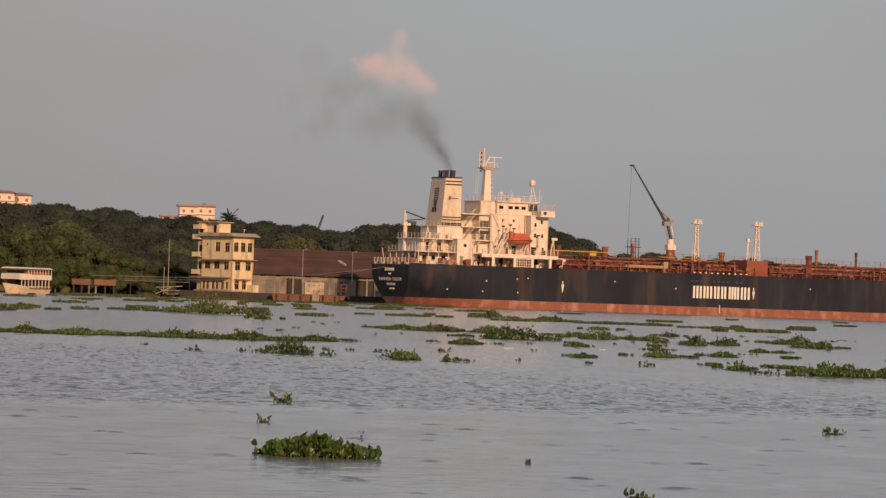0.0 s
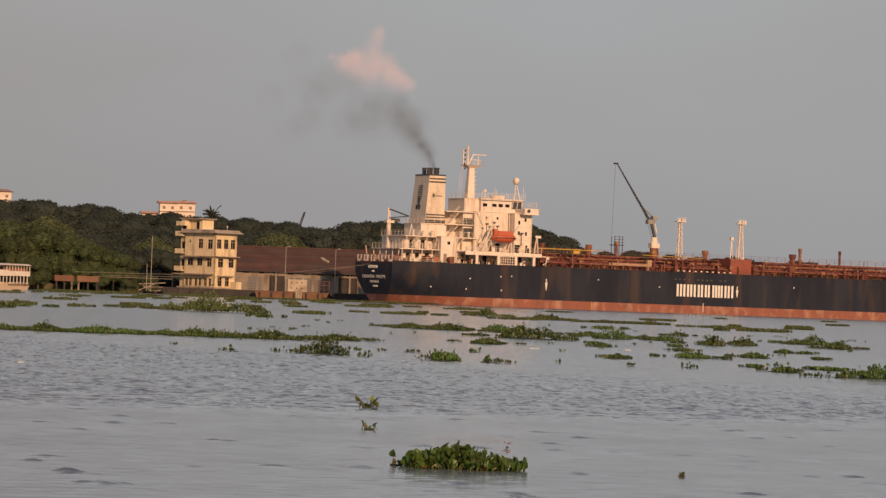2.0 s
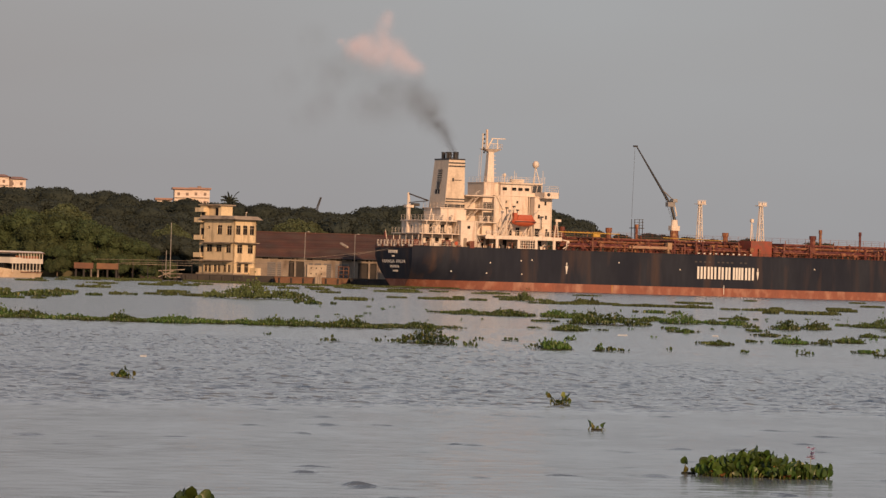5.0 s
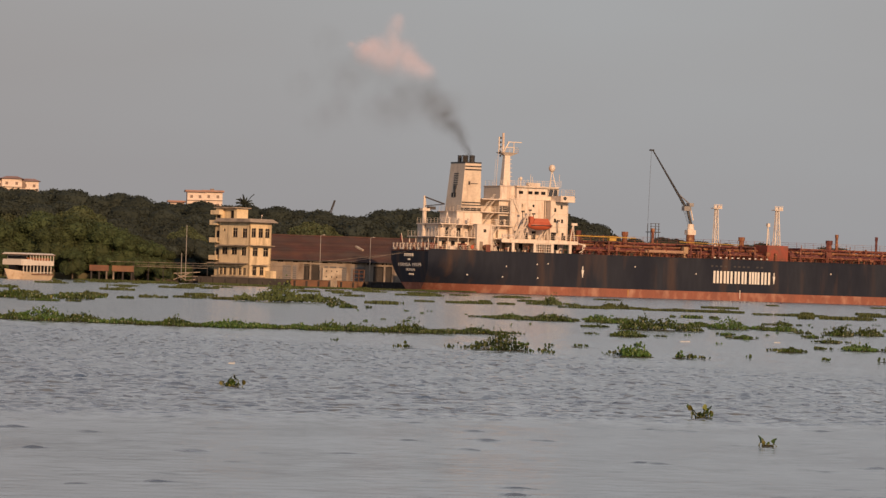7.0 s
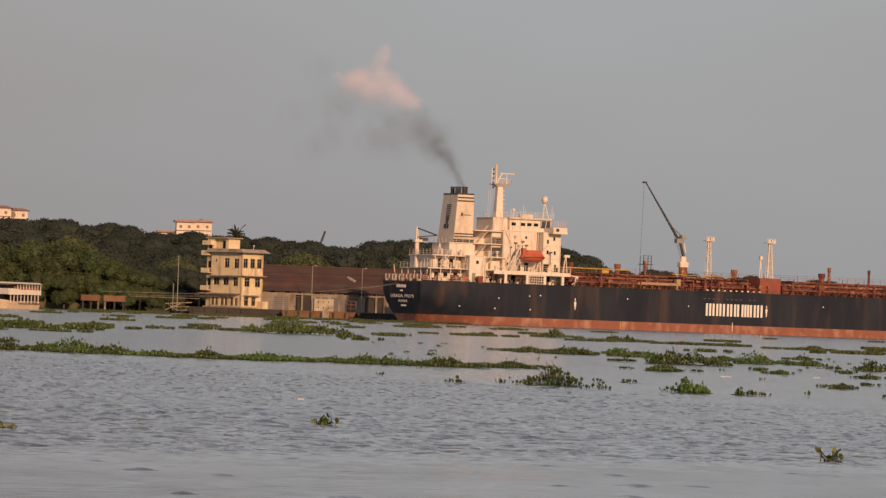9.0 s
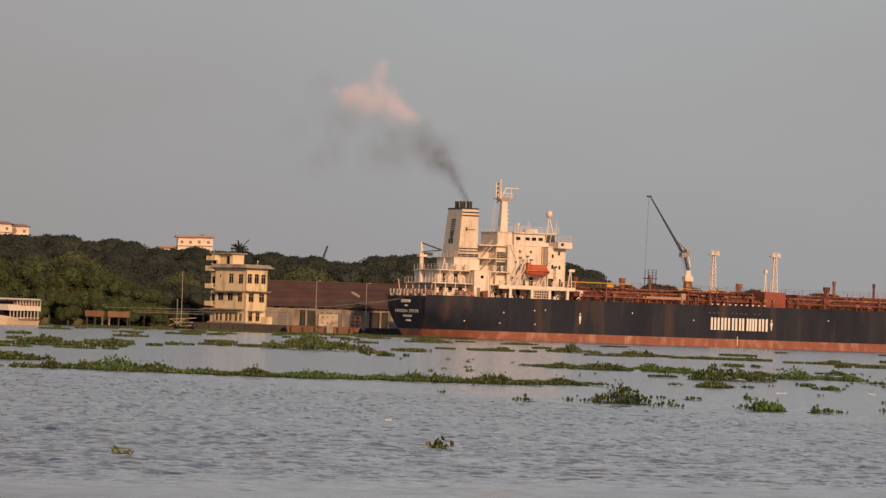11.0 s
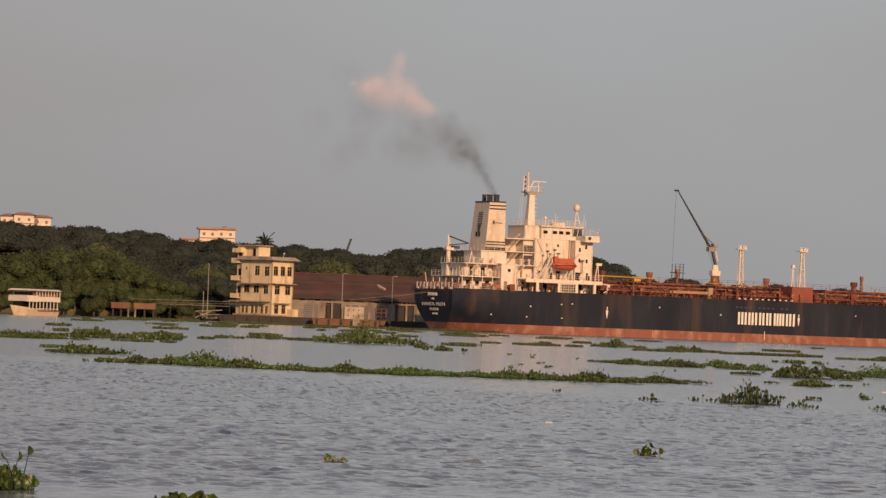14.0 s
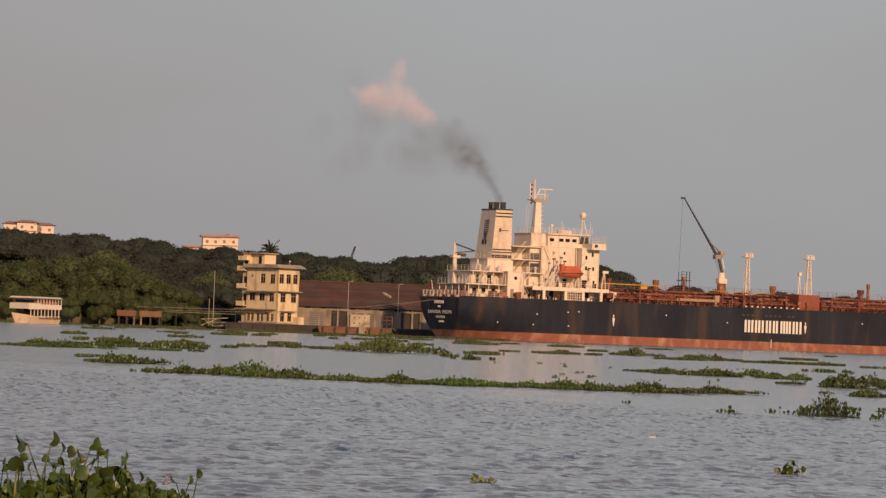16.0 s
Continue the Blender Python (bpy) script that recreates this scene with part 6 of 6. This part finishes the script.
def near_clump(x, y, w, d, h, count, seed, label="clump of green water hyacinth floating on the river", flowers=0, tall=0.0):
    """A clump close to the boat: each leaf is a piece of its own."""
    rng = random.Random(seed)
    c = thing("water_hyacinth", label, "plant", pose(x, y + d / 2, 0), "floating hyacinth clumps")
    part("root_mass", root_mat(w * 0.74, d * 0.7, rng, 0.015), M_ROOT, c)
    rest = Geo()
    for made in range(count):
        a, r = rng.uniform(0, 2 * math.pi), math.sqrt(rng.uniform(0, 1)) * 0.47
        lx, ly = w * r * math.cos(a), d * r * math.sin(a)
        edge = 1 - (r / 0.5) ** 2.5
        top = h * rng.uniform(0.45, 1.0) * (0.65 + 0.35 * edge) * (0.85 + 0.20 * math.sin(7 * lx / max(w, 0.3) + seed) + 0.5 * noise.noise(Vector((lx * 9, ly * 6, seed))))
        if tall and rng.random() < tall * (2.5 if abs(lx + 0.1) < 0.4 else 0.6):
            top = h * rng.uniform(1.1, 1.95 if abs(lx + 0.1) < 0.4 else 1.35)
        big = 1.5 if w > 1.5 else 1.0
        stem, row = min(LEAVES, key=lambda q: abs((q[0] + 0.09) * big - top))
        s = min(1.35 * big, max(0.65 * big, top / (stem + 0.09))) * (0.75 if w < 0.25 else 1.0)
        m = Matrix.Translation((lx, ly, 0.0)) @ Euler((rng.gauss(0, 0.28), rng.gauss(0, 0.28), rng.uniform(0, 6.28))).to_matrix().to_4x4() @ Matrix.Diagonal((s, s, s, 1))
        if made >= 300:
            leaf_geo(rest, Vector((lx, ly, 0)), rng.uniform(0, 0.5), rng.uniform(0, 6.28), max(0.02, top * 0.8 - 0.06), 0.065, rng.uniform(-0.4, 0.6))
            continue
        if w > 0.3 and rng.random() < 0.06:
            share("leaf", LEAVES[0][1][7] if rng.random() < 0.7 else row[7], c, m)
            continue
        share("leaf", row[6] if rng.random() < (0.4 if w < 0.3 else 0.07) else rng.choice(row[:6]), c, m)
    if rest.v:
        part("small_leaves", rest, M_HYA, c, kind="stuff")
    for k in range(flowers):
        fx, fy = rng.uniform(0.1, 0.36) * w, -d * 0.3
        geo = Geo().tube((0, 0, 0), (0, 0, h * 0.8), 0.002, 4)
        for j in range(16):  # small drooping petals round the spike
            a, z0 = rng.uniform(0, 6.28), h * 0.8 + rng.uniform(-0.05, 0.03)
            tipx, tipy = 0.034 * math.cos(a), 0.034 * math.sin(a)
            sx, sy = -0.017 * math.sin(a), 0.017 * math.cos(a)
            geo.add([(0, 0, z0), (tipx * 0.6 + sx, tipy * 0.6 + sy, z0 + 0.012), (tipx, tipy, z0 + 0.004), (tipx * 0.6 - sx, tipy * 0.6 - sy, z0 + 0.012)], [(0, 1, 2, 3)])
        spike = part("flower", geo, M_PETAL, c, "pale pink flower spike")
        spike.location = (fx, fy, 0)
        spike.data.materials.append(M_STEM)
        for p in spike.data.polygons[:6]:
            p.material_index = 1
    floats(c)
    return c


def far_patch(x, y, w, d, h, seed, dens=60, size=0.11, label="raft of green water hyacinth floating on the river", leaf=None, into=None):
    """A raft further off: leaves joined in one mesh, ragged at the rim."""
    rng = random.Random(seed)
    geo, old, low = Geo(), Geo(), Geo()
    at = Vector((0, 0, 0))
    if into:  # loose wisps are gathered in one mesh
        geo = old = into
        at = Vector((x, y + d / 2, 0))
    else:
        c = thing("water_hyacinth", label, "plant", pose(x, y + d / 2, 0), "floating hyacinth rafts")
    count = int(min(3000, max(16 if w > 0.5 else 6, w * d * dens)))
    ox = rng.uniform(0, 50)
    made = 0
    for _ in range(count * 3):
        if made >= count:
            break
        lx, ly = rng.uniform(-0.5, 0.5) * w, rng.uniform(-0.5, 0.5) * d
        e = (abs(lx) / (w * 0.5)) ** 1.6 + (abs(ly) / (d * 0.5)) ** 1.6
        nz = noise.noise(Vector((lx * min(1.1, 7 / w) + ox, ly * min(1.2, 4 / d), 0))) + 0.5 * noise.noise(Vector((lx * 3 + ox, ly * 3, 5)))
        if e > 0.85 + 1.7 * nz:
            continue
        made += 1
        tall = max(0.12, 0.56 + 1.05 * nz) * (1 - 0.70 * min(1.0, e))
        if rng.random() < 0.07:
            tall *= rng.uniform(1.2, 1.7)
        hh = h * tall * rng.uniform(0.6, 1.05)
        s = size * rng.uniform(0.7, 1.25)
        leaf_geo(old if rng.random() < 0.005 else geo, at + Vector((lx, ly, 0)), rng.uniform(0, 0.6), rng.uniform(0, 6.28), max(0.02, hh - s * 0.8), s, rng.uniform(-0.4, 0.6), stem=y < 112, sides=8 if y < 130 else 6)
        if made % 9 == 0 and y < 240:
            low.box(lx - 0.09, lx + 0.09, ly - 0.15, ly + 0.15, -0.03, 0.012)
    if into:
        return None
    part("leaves", geo, leaf or M_HYA, c, kind="stuff")
    part("yellow_leaves", old, M_HYAOLD, c, kind="stuff")
    if low.v:
        part("root_mass", low, M_ROOT, c, kind="stuff")
    floats(c)
    return c


NEAR = [  # x, y, width, depth, height, leaves, flowers
    (3.93, 29.4, 1.0, 0.52, 0.235, 520, 1), (3.41, 29.7, 0.17, 0.12, 0.20, 8, 0), (3.0, 45.7, 0.26, 0.18, 0.27, 24, 0), (3.1, 38.2, 0.19, 0.12, 0.22, 7, 0),
    (-2.2, 52.0, 0.26, 0.2, 0.22, 26, 0), (0.30, 22.1, 0.64, 0.45, 0.20, 130, 0), (5.6, 29.7, 0.07, 0.06, 0.06, 3, 0), (6.25, 24.0, 0.24, 0.2, 0.14, 12, 0),
    (9.1, 40.7, 0.30, 0.2, 0.15, 12, 0), (-5.3, 46.5, 0.24, 0.14, 0.19, 14, 0), (-6.0, 36.4, 0.46, 0.3, 0.20, 70, 0), (-8.2, 37.9, 2.05, 1.1, 0.32, 1000, 1),
]
for k, (x, y, w, d, h, n, fl) in enumerate(NEAR):
    near_clump(x, y, w, d, h, n, 40 + k, flowers=fl, tall=0.03 if w > 1.5 else 0.0)

RAFTS = [  # x, y, width, depth, height
    (1.5, 87.8, 1.15, 0.9, 0.48), (12.9, 81.4, 2.0, 1.4, 0.40), (15.1, 85.5, 1.7, 1.6, 0.36),
    (-15.1, 133.5, 1.76, 3.2, 0.42), (-17.6, 149.3, 0.6, 1.4, 0.1), (-12.8, 114.1, 0.74, 1.6, 0.21), (-12.2, 115.0, 0.98, 2.0, 0.24), (-11.4, 115.2, 1.13, 2.2, 0.30), (-10.5, 114.2, 1.49, 2.8, 0.34),
    (-9.5, 114.1, 1.34, 2.5, 0.28), (-8.3, 113.1, 1.62, 3.0, 0.22), (-6.9, 111.6, 1.74, 3.2, 0.21), (-5.5, 111.4, 1.74, 3.2, 0.23), (-4.0, 112.8, 2.06, 3.6, 0.24), (-2.3, 112.3, 2.05, 3.6, 0.24),
    (-0.7, 112.8, 1.91, 3.4, 0.23), (0.9, 115.3, 1.88, 3.3, 0.2), (-22.6, 188.1, 3.54, 5.9, 0.34), (-20.9, 207.3, 3.64, 6.0, 0.48), (-19.3, 226.2, 2.76, 4.7, 0.33), (-17.8, 191.5, 1.42, 2.7, 0.13),
    (-16.8, 245.6, 1.07, 2.1, 0.46), (-14.9, 257.5, 1.58, 2.9, 0.23), (-12.8, 252.5, 2.06, 3.6, 0.18), (-9.2, 243.0, 5.2, 5.5, 0.95), (-8.9, 245.0, 3.2, 4.0, 1.15), (-5.6, 226.1, 0.77, 1.7, 0.35), (-4.5, 210.1, 1.14, 2.2, 0.32),
    (2.9, 175.1, 1.94, 3.5, 0.26), (4.6, 168.4, 2.8, 4.8, 0.34), (6.8, 179.5, 1.49, 2.8, 0.27), (7.3, 166.5, 1.5, 2.8, 0.27), (7.2, 142.4, 2.16, 3.8, 0.56), (5.6, 120.7, 1.16, 2.3, 0.21),
    (10.1, 165.1, 1.37, 2.6, 0.22), (10.8, 155.4, 1.5, 2.8, 0.48), (12.3, 160.0, 1.33, 2.5, 0.21), (12.9, 156.1, 1.19, 2.3, 0.21), (15.0, 183.7, 0.89, 1.9, 0.2), (13.6, 143.5, 1.19, 2.3, 0.42),
    (11.9, 133.4, 0.37, 1.1, 0.14), (11.2, 120.6, 0.58, 1.4, 0.14), (10.5, 104.7, 1.0, 2.0, 0.24), (8.3, 98.6, 0.54, 1.3, 0.19), (9.1, 124.9, 0.6, 1.4, 0.19), (9.1, 132.6, 0.37, 1.1, 0.14),
    (15.1, 147.4, 1.02, 2.0, 0.29), (4.4, 84.6, 1.2, 1.0, 0.42), (2.2, 305.5, 3.41, 5.7, 0.27), (8.7, 325.6, 2.95, 5.0, 0.68), (9.8, 287.3, 2.0, 3.6, 0.27), (12.8, 297.7, 4.15, 6.8, 0.36),
    (16.6, 287.4, 3.0, 5.1, 0.3), (18.8, 287.0, 4.0, 6.6, 0.2), (23.0, 271.2, 2.46, 4.2, 0.2), (13.0, 216.9, 1.21, 2.3, 0.16), (12.5, 110.1, 0.78, 1.7, 0.18), (17.5, 166.1, 0.94, 1.9, 0.26),
    (18.9, 162.0, 1.84, 3.3, 0.35), (18.4, 146.3, 1.14, 2.2, 0.32), (14.7, 125.5, 0.54, 1.3, 0.15), (15.3, 125.8, 0.39, 1.1, 0.13), (11.3, 85.9, 0.55, 1.3, 0.21), (12.7, 91.1, 0.68, 1.5, 0.13),
    (11.0, 91.4, 0.33, 1.0, 0.15), (14.4, 111.3, 0.36, 1.1, 0.1),
]
for k, (x, y, w, d, h) in enumerate(RAFTS):
    far_patch(x, y, w, d, h, 100 + k, 190 if y < 130 else (120 if y < 200 else 40), 0.062 if y < 130 else (0.080 if y < 200 else 0.14), leaf=M_HYALIT if y > 240 else None)
# wisps that trail from the rafts along the drift
rng = random.Random(58)
WISPS, FARHYA = Geo(), Geo()
for k, (x, y, w, d, h) in enumerate(RAFTS):
    for j in range(3 if w < 4 else 0):
        w2 = min(1.6, w * rng.uniform(0.22, 0.5))
        side = rng.choice((-1, 1))
        far_patch(x + side * (0.45 * w + w2 * rng.uniform(0.2, 1.3)), y + rng.uniform(-0.2, 0.9) * d, w2, max(0.25, d * rng.uniform(0.2, 0.5)), h * rng.uniform(0.3, 0.6) + 0.03, 700 + 3 * k + j,
                  110 if y < 200 else 40, 0.058 if y < 130 else (0.075 if y < 200 else 0.13), into=FARHYA if y > 262 else WISPS)
# small scattered tufts between the rafts, and the green fringe along the far bank
rng = random.Random(77)
for k in range(84):
    y = rng.uniform(84, 215)
    x = rng.uniform(-0.02, 0.115) * y + rng.uniform(-1, 3)
    far_patch(x, y, rng.uniform(0.1, 0.45), rng.uniform(0.15, 0.5), rng.uniform(0.08, 0.24), 300 + k, 80, 0.062)
for k in range(34):
    y = rng.uniform(240, 560)
    x = rng.uniform(-0.105, 0.115) * y
    far_patch(x, y, rng.uniform(0.8, 4.5), rng.uniform(2, 5), rng.uniform(0.12, 0.3), 400 + k, 22, 0.18, into=FARHYA)
for k in range(40):
    x = -96 + k * 2.6 + rng.uniform(-1, 1)
    far_patch(x, 700 + rng.uniform(0, 150), rng.uniform(3, 9), rng.uniform(3, 8), rng.uniform(0.15, 0.40), 500 + k, 18, 0.24, into=FARHYA)

for k in range(30):
    x, y = rng.uniform(-0.105, 0.0), rng.uniform(430, 720)
    far_patch(x * y, y, rng.uniform(1, 5), rng.uniform(2, 7), rng.uniform(0.12, 0.30), 600 + k, 18, 0.22, into=FARHYA)
for name, geo, material, label in (("hyacinth_wisps", WISPS, M_HYA, "loose wisps of green water hyacinth trailing from the rafts"), ("water_weed", FARHYA, M_HYALIT, "patches of hyacinth weed, coloured pale as if lit, out on the river and along the bank")):
    drifting = tagged(new(name, geo.mesh(name, material)), label, "plants", kind="stuff")
    floats(drifting)

for x, y, w in ((6.7, 113.3, 0.30), (-2.9, 65.8, 0.11), (9.5, 118.0, 0.2)):
    geo = Geo().hexa([(-w / 2, -0.06, -0.01), (w / 2, -0.05, -0.01), (w / 2, 0.08, -0.01), (-w / 2, 0.06, -0.01)], [(-w * 0.4, -0.05, 0.02), (w * 0.45, -0.04, 0.015), (w * 0.4, 0.05, 0.035), (-w * 0.3, 0.04, 0.025)])
    bit = tagged(new("floating_litter", geo.mesh("floating_litter", M_LITTER)), "pale scrap of litter floating on the water", "litter")
    bit.matrix_basis = pose(x, y, 0)
    floats(bit)

# ---- funnel smoke ----
scene.cycles.transparent_max_bounces = 110
STACK = SHIP @ Vector((12.2, 8.0, 26.9))
PLUME = [(0, 0), (-0.9, 2.1), (-2.6, 4.9), (-4.9, 8.0), (-8.0, 10.2), (-12.0, 11.2), (-17.0, 11.8), (-22.0, 11.4), (-34.0, 12.2)]
smoke = thing("funnel_smoke", "thin dark exhaust smoke drifting from the funnel", "smoke", Matrix.Translation(STACK))


def plume_at(s):
    for (xa, za), (xb, zb) in zip(PLUME, PLUME[1:]):
        d = math.hypot(xb - xa, zb - za)
        if s <= d:
            return Vector((xa + (xb - xa) * s / d, 0, za + (zb - za) * s / d))
        s -= d
    return Vector((PLUME[-1][0], 0, PLUME[-1][1]))


def puff_mesh(name, r, material, rng):
    return Geo().ball((0, 0, 0), r, r * 0.9, r, 8, 14, 0.03, rng).mesh(name, material, True)


rng = random.Random(21)
M_SMOKE_S = smoke_material("smoke_dense", (0.05, 0.05, 0.053), 0.066, 1.25)
M_SMOKE_M = smoke_material("smoke_middle", (0.07, 0.07, 0.072), 0.050, 2.9)
M_SMOKE_L = smoke_material("smoke_thin", (0.09, 0.09, 0.092), 0.042, 5.4)
PUFF_S, PUFF_M, PUFF_L = puff_mesh("smoke_puff", 1.25, M_SMOKE_S, rng), puff_mesh("smoke_puff", 2.9, M_SMOKE_M, rng), puff_mesh("smoke_puff", 5.4, M_SMOKE_L, rng)


def puff(me, s0, spread, speed):
    ob = share("smoke_puff", me, smoke, Matrix())
    jit = Vector([max(-1.2, min(1.2, rng.gauss(0, 0.8))) for _ in range(3)])
    rows = []
    for t in (0, 4, 8, 12, 16):
        s = max(-2.5, s0 + speed * t)
        p = plume_at(s) if s > 0 else Vector((0, 0, s))
        rows.append((float(t), Matrix.Translation(p + jit * spread * max(0.0, s) * (1 + 0.03 * max(0.0, s)))))
    MOVERS.append((ob, rows))


for k in range(54):
    puff(PUFF_S, -6.4 + k * 0.253 + rng.uniform(-0.12, 0.12), 0.07, 0.40)
for k in range(30):
    puff(PUFF_M, 2.4 + k * 0.46 + rng.uniform(-0.3, 0.3), 0.11, 0.24)
for k in range(30):
    puff(PUFF_L, 8.5 + k * 0.82 + rng.uniform(-0.5, 0.5), 0.13, 0.16)
for ob in smoke.children:
    ob.visible_shadow = False

# ---- evening cloud ----
cloud = thing("cloud", "small pink sunlit evening cloud", "cloud", pose(-59.0, 4496, 244))
K = 0.603
M_CLOUD = smoke_material("pink_cloud", (0.78, 0.60, 0.66), 0.10, 24.0)
CLOUD_PUFF = puff_mesh("cloud_puff", 24.0, M_CLOUD, rng)
for dx, dz, r in ((-60, 10, 20), (-42, 16, 20), (-40, 2, 30), (-12, -8, 32), (14, -12, 34), (38, -20, 28), (60, -28, 20), (-8, 26, 26), (0, 48, 21), (4, 64, 16), (-34, 14, 26), (18, 8, 28), (-54, 0, 24), (30, -8, 24), (48, -24, 22), (-78, 17, 9), (-22, -10, 26), (-2, 12, 26)):
    s = r * K * 1.25 / 24.0
    share("cloud_puff", CLOUD_PUFF, cloud, Matrix.Translation((dx * K, rng.uniform(-8, 8), dz * K)) @ Matrix.Diagonal((s, s, s, 1)))
MOVERS.append((cloud, [(0.0, pose(-59.0 + 0.77 * 7, 4496, 244)), (16.0, pose(-59.0 - 0.77 * 9, 4496, 244))]))
MOVERS.append((ferry, [(0.0, pose(-62.9, 705, 0, 0, 0, 52)), (16.0, pose(-69.5, 696, 0, 0, 0, 52))]))


def motions():
    for ob, rows in MOVERS:
        walk(ob, rows)


motions()
